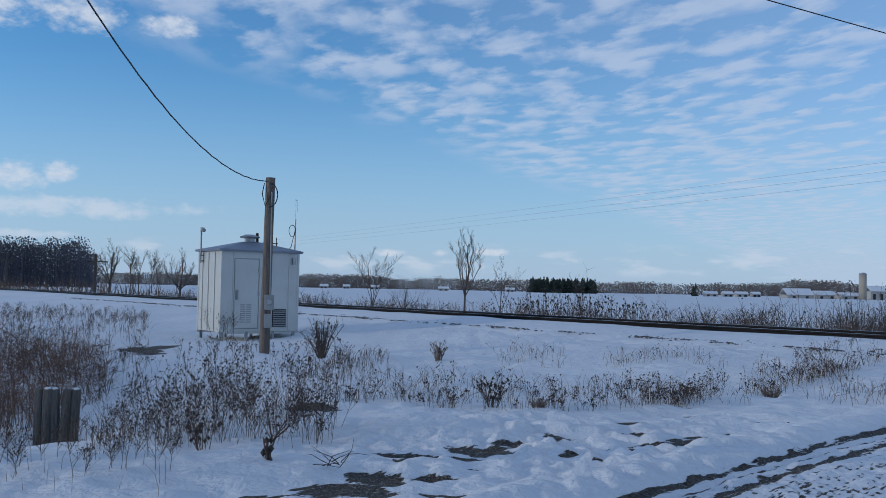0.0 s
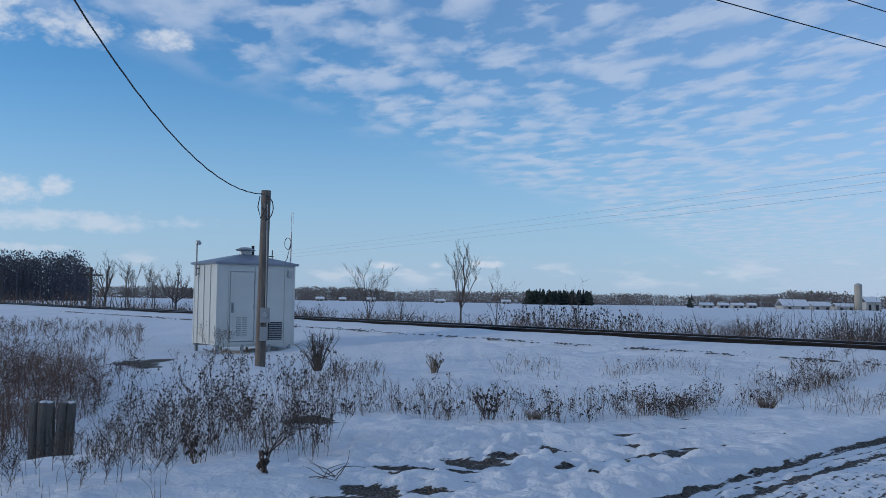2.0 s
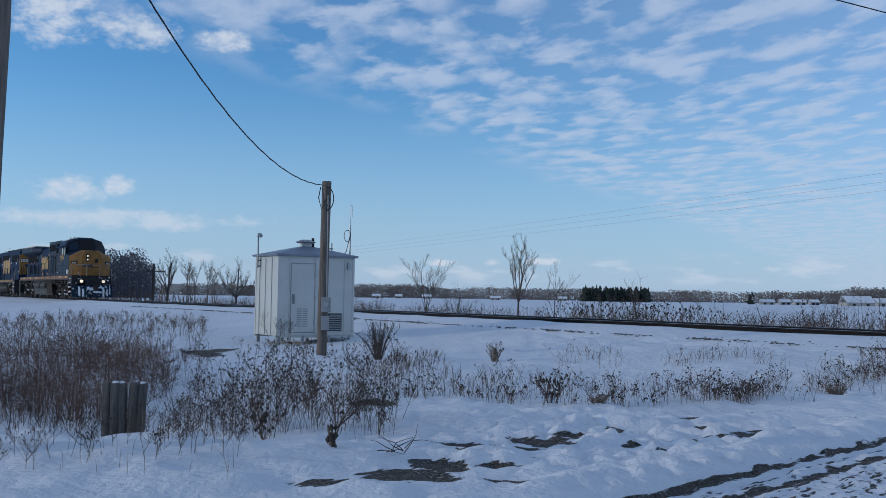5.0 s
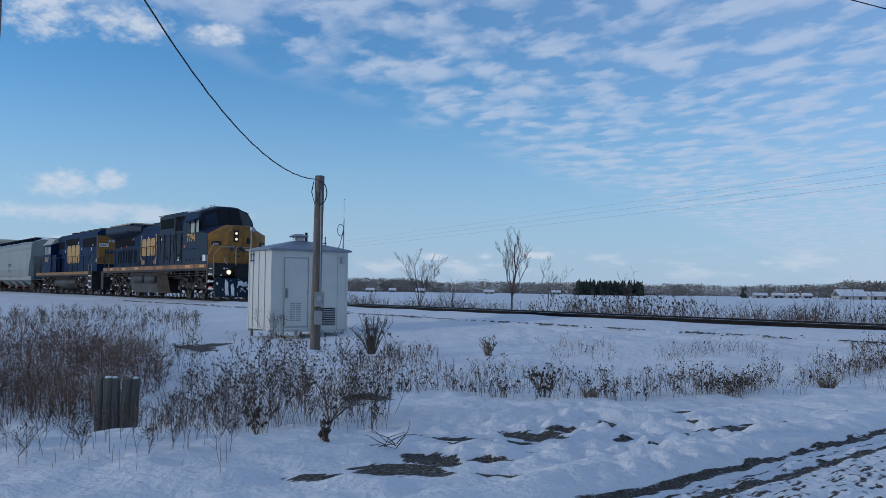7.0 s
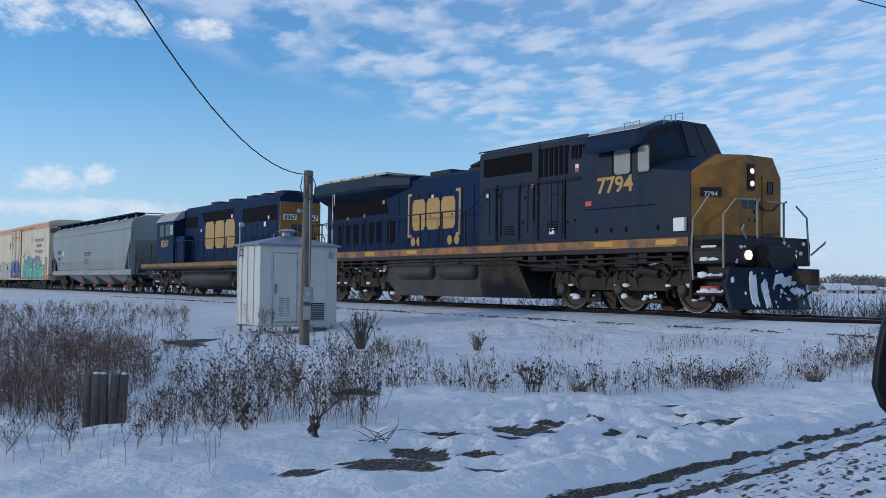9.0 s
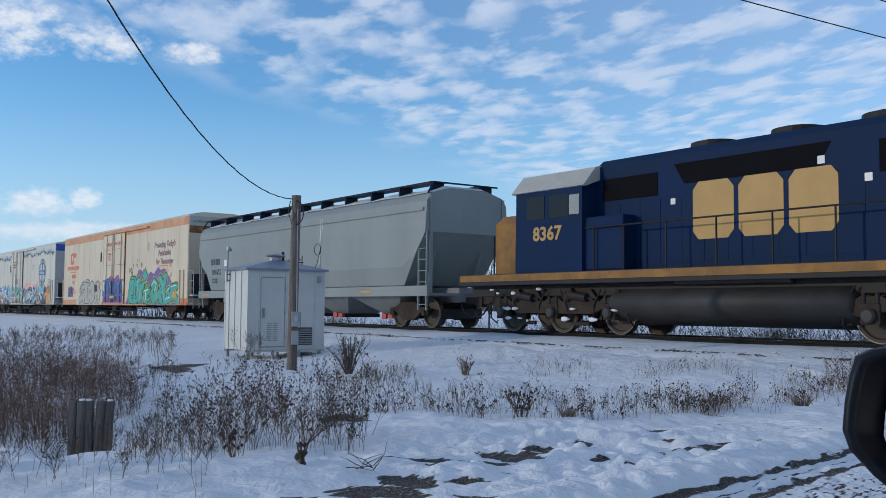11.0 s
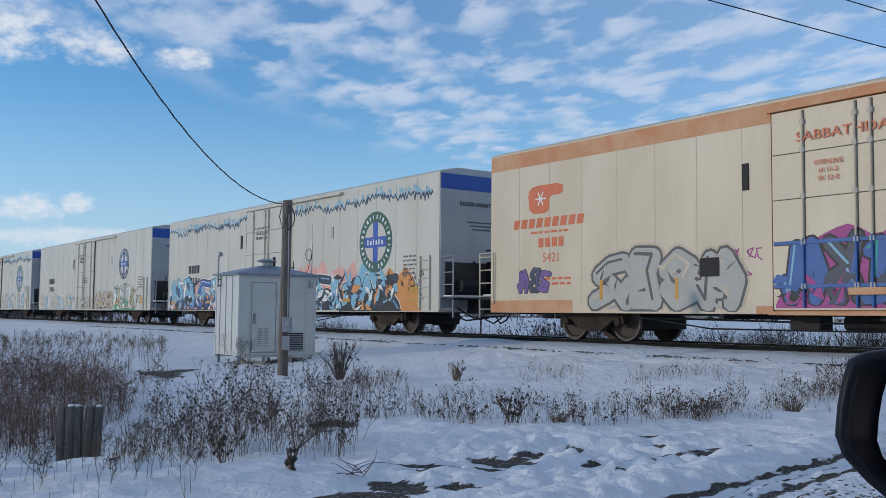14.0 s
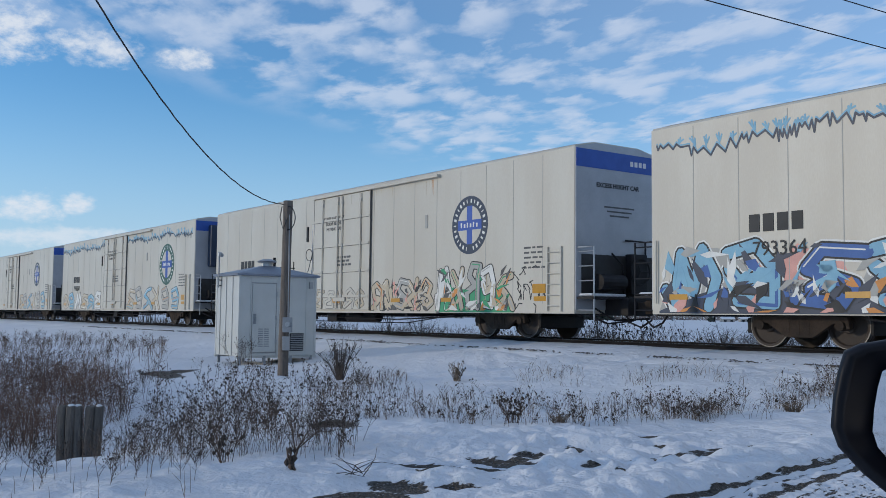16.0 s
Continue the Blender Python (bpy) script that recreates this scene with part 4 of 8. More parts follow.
def build_lead_engine():
    c = vehicle("lead_locomotive", "dark blue and yellow wide-cab diesel locomotive with snow plough", "locomotive", 0.0, "train")
    Y = 1.50
    # platform and sill
    bm = bmesh.new()
    add_box(bm, -18.4, -Y + 0.02, 1.38, 0.95, Y - 0.02, 1.73, 0.015)
    part("underframe", bm, BLACK, c)
    bm = bmesh.new()
    add_box(bm, -18.4, -Y, 1.50, -0.05, -Y + 0.018, 1.70)
    stripe = part("sill_stripe", bm, ORANGE_DIRT, c, "worn orange stripe along the sill")
    for x in (-16.9, -14.2, -11.6, -3.0, -1.0):
        slab("reflector", rect(x, 1.55, x + 0.62, 1.67), -Y, REFLECT, stripe)
    # long hood, slightly cambered
    hood = [(-0.94, 1.73), (-0.94, 3.98), (-0.62, 4.13), (0.62, 4.13), (0.94, 3.98), (0.94, 1.73)]
    bm = bmesh.new()
    add_loft(bm, [[(x, y, z) for y, z in hood] for x in (-18.0, -8.1)])
    part("long_hood", bm, BLUE, c, "dark blue engine hood")
    # radiator wings
    wing = [(-0.94, 3.52), (-1.42, 3.78), (-1.48, 3.88), (-1.48, 4.18), (-1.30, 4.28), (1.30, 4.28), (1.48, 4.18), (1.48, 3.88), (1.42, 3.78), (0.94, 3.52)]
    bm = bmesh.new()
    add_loft(bm, [[(x, y, z) for y, z in wing] for x in (-18.1, -13.6)] + [[(-12.2, y * 0.68, min(z, 4.06) if z < 4.0 else z - 0.1) for y, z in wing]])
    rad = part("radiator_wing", bm, GREYBLUE, c, "overhanging radiator housing")
    for k in range(6):
        bm = bmesh.new()
        add_box(bm, -17.8 + k * 0.78, -1.31, 4.282, -17.8 + k * 0.78 + 0.66, 1.31, 4.36, 0.01)
        part("radiator_panel", bm, SPRAY_TAN, rad, "pale radiator core panel")
    slab("intake_screen", [(-17.7, 2.95), (-13.6, 3.02), (-13.9, 3.62), (-17.8, 3.62)], -0.94, GRILLE, c, 0.012, "black air intake screen")
    # hood doors and louvres
    for k in range(16):
        x = -17.7 + k * 0.60
        slab("hood_door", rect(x, 1.86, x + 0.56, 2.88 if x < -13.4 else 3.55), -0.94, BLUE, c, 0.010)
    for x in (-17.1, -16.55, -16.0, -15.4, -14.9, -14.4):
        slab("louvre", rect(x, 2.0, x + 0.30, 2.72), -0.95, GRILLE, c, 0.012)
    slab("louvre", rect(-13.7, 1.98, -13.2, 2.72), -0.95, GRILLE, c, 0.012)
    emblem(c, -12.1, -9.70, 2.34, 3.34, -0.952, PALE_YELLOW)
    for x in (-12.05, -11.72, -9.98, -9.60):
        slab("emblem_dot", [(x + 0.13 * math.cos(a * math.tau / 14), 1.98 + 0.15 * math.sin(a * math.tau / 14)) for a in range(14)], -0.952, PALE_YELLOW, c)
    # roof gear
    bm = bmesh.new()
    add_box(bm, -11.9, -0.42, 4.10, -10.7, 0.42, 4.30, 0.04)
    part("exhaust_stack", bm, BLACK, c)
    bm = bmesh.new()
    add_box(bm, -9.9, -0.3, 4.10, -9.2, 0.3, 4.25, 0.02)
    for k, (dx, dy) in enumerate(((0, -0.2), (0.18, 0.0), (0.34, 0.2))):
        add_tube(bm, (-9.9 + dx, dy, 4.31), (-9.35 + dx, dy, 4.37), 0.05, 0.10, 10)
    part("air_horn", bm, BLACK, c)
    # electrical cabinet behind the cab
    cab2 = [(-1.22, 1.73), (-1.22, 4.02), (-1.20, 4.40), (-1.0, 4.48), (1.0, 4.48), (1.20, 4.40), (1.22, 4.02), (1.22, 1.73)]
    bm = bmesh.new()
    add_loft(bm, [[(x, y, z) for y, z in cab2] for x in (-8.1, -3.5)])
    part("equipment_cabinet", bm, GREYBLUE, c, "dusty blue equipment cabinet")
    slab("brake_grid", rect(-7.9, 3.70, -5.75, 4.22), -1.22, GRILLE, c, 0.012, "black dynamic brake grid")
    for k in range(6):
        slab("vent_slat", rect(-5.42 + k * 0.2, 3.50, -5.29 + k * 0.2, 4.26), -1.22, GRILLE, c, 0.012)
    for k in range(4):
        slab("vent_slat", rect(-4.15 + k * 0.14, 3.86, -4.06 + k * 0.14, 4.22), -1.22, GRILLE, c, 0.012)
    for x0, z0, x1, z1 in ((-8.0, 1.85, -7.3, 3.45), (-7.2, 1.85, -6.3, 3.3), (-6.2, 1.85, -5.5, 3.45), (-5.4, 1.85, -4.5, 3.4), (-4.25, 2.2, -3.62, 3.8)):
        slab("cabinet_door", rounded(rect(x0, z0, x1, z1), 0.04), -1.22, GREYBLUE, c, 0.014)
    for x, z in ((-6.9, 2.0), (-5.1, 2.05)):
        for k in range(4):
            slab("louvre", rect(x, z + k * 0.07, x + 0.42, z + 0.035 + k * 0.07), -1.232, GRILLE, c, 0.008)
    for x, z, w, mat in ((-7.75, 3.1, 0.14, WHITE), (-5.75, 3.25, 0.12, RED), (-4.0, 3.62, 0.13, WHITE), (-4.0, 3.52, 0.13, RED), (-5.0, 1.95, 0.2, WHITE), (-3.75, 3.62, 0.26, RED), (-11.0, 3.35, 0.12, WHITE), (-16.5, 2.9, 0.14, RED), (-15.3, 2.95, 0.14, RED), (-14.0, 3.35, 0.14, REFLECT)):
        slab("notice", rect(x, z, x + w, z + w * 0.8), -1.234 if x > -8.1 else -0.955, mat, c, 0.004)
    fittings = random.Random(41)
    for k in range(17):
        x = -17.73 + k * 0.60
        if x < -8.2:
            slab("door_seam", rect(x - 0.008, 1.86, x + 0.012, 2.88 if x < -13.4 else 3.55), -0.95, GRILLE, c, 0.003)
            for z in (2.05, 2.75):
                slab("latch", rect(x + 0.05, z, x + 0.10, z + 0.05), -0.95, BLACK, c, 0.02)
    for x in (-7.25, -6.25, -5.45, -4.40, -3.56):
        slab("door_seam", rect(x, 1.80, x + 0.03, 4.40 if x in (-5.45, -3.56) else 3.45), -1.234, GRILLE, c, 0.006)
    for x, z0, z1 in ((-7.05, 1.95, 3.25), (-5.62, 2.35, 3.3), (-4.45, 2.0, 3.2)):
        bm = bmesh.new()
        add_tube(bm, (x, -1.27, z0), (x, -1.27, z1), 0.018)
        part("grab_rail", bm, BLACK, c)
    for k in range(26):
        x, z, q = fittings.uniform(-7.9, -3.7), fittings.uniform(1.9, 3.4), fittings.uniform(0.015, 0.035)
        slab("fitting", rect(x - q, z - q * 1.3, x + q, z + q * 1.3), -1.236, fittings.choice((GRILLE, BLACK, GRILLE, TANK)), c, 0.012)
    bm = bmesh.new()
    add_path(bm, [(-8.1, -1.26, 4.44), (-3.5, -1.26, 4.44)], 0.018)
    part("gutter", bm, BLACK, c)
    # cab
    wall = [(-Y + 0.02, 1.73), (-Y + 0.02, 3.92), (-1.28, 4.36), (-0.5, 4.62), (0.5, 4.62), (1.28, 4.36), (Y - 0.02, 3.92), (Y - 0.02, 1.73)]
    def half(*points):
        return list(points) + [(x, -y, z) for x, y, z in points[::-1]]
    brow = half((-1.52, -1.48, 1.73), (-1.56, -1.46, 3.92), (-1.54, -1.22, 4.30), (-1.22, -0.50, 4.57))
    sill = half((-1.30, -1.48, 1.73), (-1.32, -1.48, 3.34), (-1.12, -1.20, 3.44), (-0.76, -0.62, 3.62))
    front = half((-0.01, -1.48, 1.73), (-0.01, -1.48, 3.17), (-0.01, -1.20, 3.31), (-0.01, -0.62, 3.61))
    bm = bmesh.new()
    add_loft(bm, [[(-3.5, y, z) for y, z in wall], [(-1.75, y, z) for y, z in wall], brow, sill, front])
    bmesh.ops.triangulate(bm, faces=[f for f in bm.faces if len(f.verts) > 4])
    cab = part("cab", bm, GREYBLUE, c, "dusty dark blue wide cab")
    bm = bmesh.new()
    add_loft(bm, [[(x, y, z) for y, z in ((-1.30, 4.362), (-0.5, 4.628), (0.5, 4.628), (1.30, 4.362), (1.30, 4.38), (0.5, 4.65), (-0.5, 4.65), (-1.30, 4.38))] for x in (-3.48, -1.70)])
    part("cab_roof", bm, REEFER_END, cab, "pale grey roof sheet")
    # dark windscreen panels
    for quad in (((-0.79, -0.61, 3.66), (-0.79, -0.015, 3.66), (-1.18, -0.015, 4.48), (-1.18, -0.49, 4.48)), ((-0.79, 0.015, 3.66), (-0.79, 0.61, 3.66), (-1.18, 0.49, 4.48), (-1.18, 0.015, 4.48)), ((-1.30, -1.42, 3.42), (-0.82, -0.64, 3.64), (-1.20, -0.52, 4.47), (-1.53, -1.24, 4.24)), ((-0.82, 0.64, 3.64), (-1.30, 1.42, 3.42), (-1.53, 1.24, 4.24), (-1.20, 0.52, 4.47))):
        bm = bmesh.new()
        add_loft(bm, [[Vector(p) + Vector((d, 0, d * 0.2)) for p in quad] for d in (-0.12, 0.035)])
        part("windscreen", bm, WINDOW, cab, "dark reflecting windscreen")
    for x0, x1, mat in ((-3.05, -2.45, GREYBLUE), (-2.36, -1.82, BRIGHTGLASS), (-1.58, -1.22, BRIGHTGLASS)):
        frame_ = slab("side_window", rounded(rect(x0, 3.28, x1, 3.88), 0.12), -Y + 0.02, mat, cab, 0.012, "cab side window")
        for xa, za, xb, zb in ((x0 - 0.03, 3.25, x0, 3.9), (x1, 3.25, x1 + 0.03, 3.9), (x0, 3.25, x1, 3.28), (x0, 3.88, x1, 3.91)):
            slab("frame", rect(xa, za, xb, zb), -Y + 0.02, BLACK, frame_, 0.02)
    bm = bmesh.new()
    add_loft(bm, [[(x, -Y + 0.03, 3.98), (x, -1.80, 3.84), (x, -1.79, 3.81), (x, -Y + 0.03, 3.94)] for x in (-3.0, -1.5)])
    part("sunshade", bm, BLUE, cab, "tilted awning over the cab window")
    letters("cab_number", "7794", 0.54, PALE_YELLOW, cab, near_side(-2.33, -Y + 0.012, 3.03), wide=1.12, bold=0.014)
    for x in (-2.95, -2.45, -1.95, -0.95):
        slab("cab_hole", [(x + 0.045 * math.cos(a * math.tau / 10), 1.95 + 0.07 * math.sin(a * math.tau / 10)) for a in range(10)], -Y + 0.02, GRILLE, cab, 0.006)
    slab("flag_decal", rect(-3.36, 2.58, -3.14, 2.70), -Y + 0.02, RED, cab, 0.004)
    slab("cab_seam", rect(-3.4, 2.48, -1.05, 2.50), -Y + 0.02, GRILLE, cab, 0.006)
    bm = bmesh.new()
    add_box(bm, -0.42, -Y - 0.07, 1.84, -0.10, -Y + 0.02, 2.14, 0.01)
    part("white_box", bm, WHITE, cab, "small white box on the cab side")
    for x in (-2.6, -2.3, -1.3, -0.95):
        bm = bmesh.new()
        add_path(bm, [(x, -0.9, 4.44), (x, -0.9, 4.62), (x + 0.22, -0.9, 4.63), (x + 0.22, -0.9, 4.46)], 0.012)
        part("grab_iron", bm, HANDRAIL, cab)
    # nose
    s0 = [(-Y + 0.03, 1.73), (-Y + 0.03, 3.16), (-0.62, 3.62), (0.62, 3.62), (Y - 0.03, 3.16), (Y - 0.03, 1.73)]
    s1 = [(-0.74, 1.73), (-0.74, 3.08), (-0.44, 3.54), (0.44, 3.54), (0.74, 3.08), (0.74, 1.73)]
    bm = bmesh.new()
    add_loft(bm, [[(0.0, y, z) for y, z in s0], [(0.72, y, z) for y, z in s1]])
    nose = part("nose", bm, YELLOW, c, "yellow nose, dusty and dented")
    X = 0.722
    bm = bmesh.new()
    add_box(bm, X, 0.06, 1.80, X + 0.03, 0.60, 3.12, 0.012)
    door = part("nose_door", bm, YELLOW, nose, "yellow nose door with a small window")
    bm = bmesh.new()
    add_box(bm, X + 0.03, 0.20, 2.70, X + 0.04, 0.40, 2.98, 0.02)
    part("door_window", bm, WINDOW, door)
    bm = bmesh.new()
    add_box(bm, X, -0.46, 2.76, X + 0.035, -0.22, 3.34, 0.015)
    lamps = part("headlamp_panel", bm, TRUCK, nose)
    for z in (2.90, 3.18):
        bm = bmesh.new()
        add_tube(bm, (X + 0.03, -0.34, z), (X + 0.06, -0.34, z), 0.055, 0.062, 14)
        part("headlamp", bm, LAMP, lamps, "lit headlamp")
    for s in (-1, 1):
        at_cheek = Matrix.Translation((0.30, s * 1.165, 2.70)) @ Euler((0, 0, s * radians(44.6))).to_matrix().to_4x4()
        bm = bmesh.new()
        add_box(bm, -0.03, -0.23, -0.10, 0.05, 0.23, 0.10, 0.02)
        bmesh.ops.transform(bm, matrix=at_cheek, verts=bm.verts)
        plate = part("number_board", bm, BLACK, nose)
        facing = Matrix(((0, 0, 1, 0.052), (1, 0, 0, 0.0), (0, 1, 0, -0.055), (0, 0, 0, 1)))
        letters("board_number", "7794", 0.15, WHITE, plate, at_cheek @ facing)
    for k in range(3):
        bm = bmesh.new()
        add_box(bm, X, -0.62 + k * 0.23, 2.34, X + 0.006, -0.45 + k * 0.23, 2.56, 0.002)
        part("emblem_block", bm, NAVY, nose)
    # front platform, plough, steps, lights
    bm = bmesh.new()
    add_box(bm, 0.0, -Y + 0.02, 1.10, 0.98, Y - 0.02, 1.66, 0.03)
    part("front_platform", bm, BLACK, c)
    bm = bmesh.new()
    sec = []
    for y, x in ((-1.46, 1.02), (-0.75, 1.42), (0.0, 1.62), (0.75, 1.42), (1.46, 1.02)):
        sec.append([(x - 0.12, y, 1.02), (x + 0.02, y, 1.02), (x - 0.06, y, 0.62), (x + 0.10, y, 0.16), (x + 0.02, y, 0.13), (x - 0.18, y, 0.6)])
    add_loft(bm, sec)
    plough = part("snow_plough", bm, GREYBLUE, c, "dark blue snow plough caked with snow")
    rng = random.Random(12)
    def blade(y, z):
        x = 1.62 - 0.267 * abs(y) if abs(y) < 0.75 else 1.42 - 0.563 * (abs(y) - 0.75)
        return x + float(np.interp(z, (0.16, 0.62, 1.02), (0.10, -0.06, 0.02)))
    for y0, y1, z0, z1 in ((-1.05, -0.92, 0.18, 0.95), (-0.80, -0.68, 0.15, 0.80), (-0.50, 0.10, 0.60, 0.92), (-0.1, 0.55, 0.40, 0.66), (0.62, 0.76, 0.16, 0.92), (0.95, 1.05, 0.2, 0.8), (1.18, 1.26, 0.3, 0.95), (0.2, 0.7, 0.75, 0.98)):
        bm = bmesh.new()
        n = 7
        ring = []
        for k in range(n + 1):
            y = y0 + (y1 - y0) * k / n
            a, b = z0 + rng.uniform(0, 0.12), z1 - rng.uniform(0, 0.14)
            ring.append([(blade(y, a) + 0.012, y, a), (blade(y, (a + b) / 2) + 0.022, y, (a + b) / 2), (blade(y, b) + 0.010, y, b), (blade(y, b) - 0.03, y, b), (blade(y, a) - 0.03, y, a)])
        add_loft(bm, ring)
        part("caked_snow", bm, SNOW, plough, "caked white snow")
    for k in range(46):
        y, z, s = rng.uniform(-1.4, 1.4), rng.uniform(0.18, 1.0), rng.uniform(0.015, 0.05)
        bm = bmesh.new()
        add_loft(bm, [[(blade(y, z) + d, y + f * s * math.cos(a), z + f * s * 1.6 * math.sin(a)) for a in [q * math.tau / 7 + 0.3 * math.sin(k + q) for q in range(7)]] for d, f in ((-0.02, 1.0), (0.012, 0.9), (0.02, 0.5))])
        part("caked_snow", bm, SNOW, plough, "caked white snow")
    for k in range(16):
        y, z, s = rng.uniform(-1.3, 1.3), rng.uniform(1.14, 1.62), rng.uniform(0.03, 0.08)
        bm = bmesh.new()
        add_loft(bm, [[(0.98 + d, y + f * s * math.cos(a), z + f * s * 0.8 * math.sin(a)) for a in [q * math.tau / 7 + 0.3 * math.sin(k + q) for q in range(7)]] for d, f in ((-0.02, 1.0), (0.012, 0.9), (0.03, 0.5))])
        part("caked_snow", bm, SNOW, plough, "caked white snow")
    for y in (-0.78, 0.78):
        bm = bmesh.new()
        add_tube(bm, (0.95, y, 1.30), (1.06, y, 1.30), 0.055, 0.062, 14)
        add_tube(bm, (0.94, y, 1.30), (1.03, y, 1.30), 0.10, 0.11, 14)
        part("ditch_light", bm, LAMP, c, "lit ditch light")
    bm = bmesh.new()
    add_box(bm, 0.95, -0.5, 0.70, 1.30, 0.5, 1.5, 0.05)
    add_tube(bm, (1.2, -0.55, 1.35), (1.45, -0.35, 0.85), 0.035)
    add_tube(bm, (1.2, 0.55, 1.35), (1.45, 0.35, 0.85), 0.035)
    part("coupler_housing", bm, BLACK, c)
    for k, z in enumerate((0.42, 0.78, 1.12, 1.40)):
        bm = bmesh.new()
        add_box(bm, 0.12, -Y - 0.02, z, 0.92, -Y + 0.32, z + 0.05, 0.01)
        step_ = part("step", bm, TRUCK, c)
        bm = bmesh.new()
        add_box(bm, 0.20 + 0.04 * k, -Y - 0.02, z + 0.05, 0.88 - 0.05 * k, -Y + 0.28, z + 0.10, 0.02)
        part("caked_snow", bm, SNOW, step_, "caked white snow")
    bm = bmesh.new()
    add_box(bm, 0.02, -Y + 0.30, 0.40, 0.94, -Y + 0.36, 1.5)
    add_box(bm, 0.00, -Y - 0.01, 0.34, 0.06, -Y + 0.3, 1.5)
    part("step_well", bm, BLACK, c)
    bm = bmesh.new()
    add_box(bm, 0.30, -Y - 0.01, 0.48, 0.80, -Y + 0.2, 0.62, 0.02)
    part("step_guard", bm, RED, c)
    for pts in ([(0.10, -Y, 0.75), (0.05, -Y, 1.4), (0.10, -Y, 2.1), (0.40, -1.35, 2.60)], [(0.92, -Y, 1.0), (0.92, -Y, 2.15), (1.0, -1.20, 2.50), (1.0, -0.5, 2.52)], [(0.98, 0.5, 1.7), (0.98, 0.5, 2.50), (0.98, -0.1, 2.50)], [(0.98, 1.42, 1.2), (0.98, 1.35, 2.2), (0.98, 0.95, 2.45)], [(1.0, 1.46, 1.35), (1.25, 1.62, 1.62), (1.22, 1.70, 1.66)], [(1.0, -0.85, 1.66), (1.05, -1.05, 1.85), (1.06, -1.0, 1.95)]):
        bm = bmesh.new()
        add_path(bm, pts, 0.022)
        part("grab_rail", bm, HANDRAIL, c)
    for y in (-0.42, 0.52):
        bm = bmesh.new()
        add_path(bm, [(0.96, y, 1.66), (0.96, y, 2.48), (0.96, y + 0.10, 2.54)], 0.026)
        part("platform_post", bm, HANDRAIL, c)
    # worn marks, seams and hooks on the nose
    marks = random.Random(31)
    for k in range(16):
        y, z, q = marks.uniform(-0.66, 0.66), marks.uniform(1.82, 3.1), marks.uniform(0.012, 0.032)
        bm = bmesh.new()
        add_box(bm, X, y - q, z - q, X + 0.008, y + q, z + q * 1.4, 0.002)
        part("nose_stain", bm, BLACK, nose)
    for y in (-0.02, 0.03):
        bm = bmesh.new()
        add_path(bm, [(X + 0.02, y + 0.62, 2.50), (X + 0.03, y + 0.40, 2.34), (X + 0.03, y + 0.12, 2.32), (X + 0.02, y - 0.2, 2.48)], 0.014)
        part("jumper_cable", bm, BLACK, nose)
    packed = random.Random(32)
    for k in range(4):
        snow_lumps("caked_snow", c, packed, [(0.62 + packed.uniform(-0.3, 0.3), -1.50, packed.choice((0.52, 0.86, 1.20))) for q in range(4)], 0.07)
    handrail(c, [-18.3, -17.5, -15.9, -14.3, -12.7, -10.9, -9.7, -8.5], -Y + 0.06, 1.73, [(-18.3, 2.78), (-8.3, 2.80)])
    handrail(c, [-7.4, -5.7, -4.75], -Y + 0.10, 2.0, [(-8.3, 2.80), (-7.5, 3.34), (-3.6, 3.36)])
    bm = bmesh.new()
    add_path(bm, [(-18.42, -1.42, 1.0), (-18.42, -1.42, 2.8), (-18.42, -0.4, 2.8), (-18.42, -0.4, 1.7)], 0.022)
    add_path(bm, [(-18.42, 0.4, 1.7), (-18.42, 0.4, 2.8), (-18.42, 1.4, 2.8)], 0.022)
    part("rear_rail", bm, BLACK, c)
    for s in (-1, 1):
        bm = bmesh.new()
        add_box(bm, -19.0, s * 0.9, 0.35, -18.4, s * (Y - 0.03), 1.5, 0.02)
        part("rear_steps", bm, BLACK, c)
    # tanks below
    bm = bmesh.new()
    place = along_side(-1.36)
    outline = [(-12.9, 1.36), (-12.9, 0.7), (-12.3, 0.24), (-5.6, 0.24), (-6.25, 1.02), (-6.25, 1.36)]
    add_prism(bm, outline, -2.72, 0.0, place)
    part("fuel_tank", bm, TANK, c, "dark grey fuel tank")
    bm = bmesh.new()
    add_prism(bm, [(-7.8, 0.55), (-7.6, 0.30), (-5.5, 0.26), (-6.2, 1.30), (-7.8, 1.30)], 0.0, 0.03, along_side(-1.36))
    part("tank_panel", bm, TRUCK, c, "brown dusted tank panel")
    for x0, x1 in ((-12.2, -10.15), (-9.9, -7.95)):
        bm = bmesh.new()
        add_loft(bm, [[(x, -1.30 + r * math.cos(a * math.tau / 16), 0.98 + r * math.sin(a * math.tau / 16)) for a in range(16)] for x, r in ((x0, 0.12), (x0 + 0.08, 0.22), (x0 + 0.2, 0.25), (x1 - 0.2, 0.25), (x1 - 0.08, 0.22), (x1, 0.12))])
        part("air_reservoir", bm, TANK, c, "grey air reservoir", True)
    # added dark box fills the gap under the sill as shade, plus clutter boxes
    bm = bmesh.new()
    add_box(bm, -18.3, -1.05, 0.98, -0.1, 1.05, 1.40, 0.02)
    clutter = random.Random(19)
    for k in range(26):
        a, ln = -18.1 + k * 0.69 + clutter.uniform(-0.2, 0.2), clutter.uniform(0.08, 0.5)
        add_box(bm, a, -1.40 + clutter.uniform(0, 0.12), 1.40 - clutter.uniform(0.08, 0.34), a + ln, -1.05, 1.40, 0.02)
    part("pipes_and_dark_fill", bm, BLACK, c)
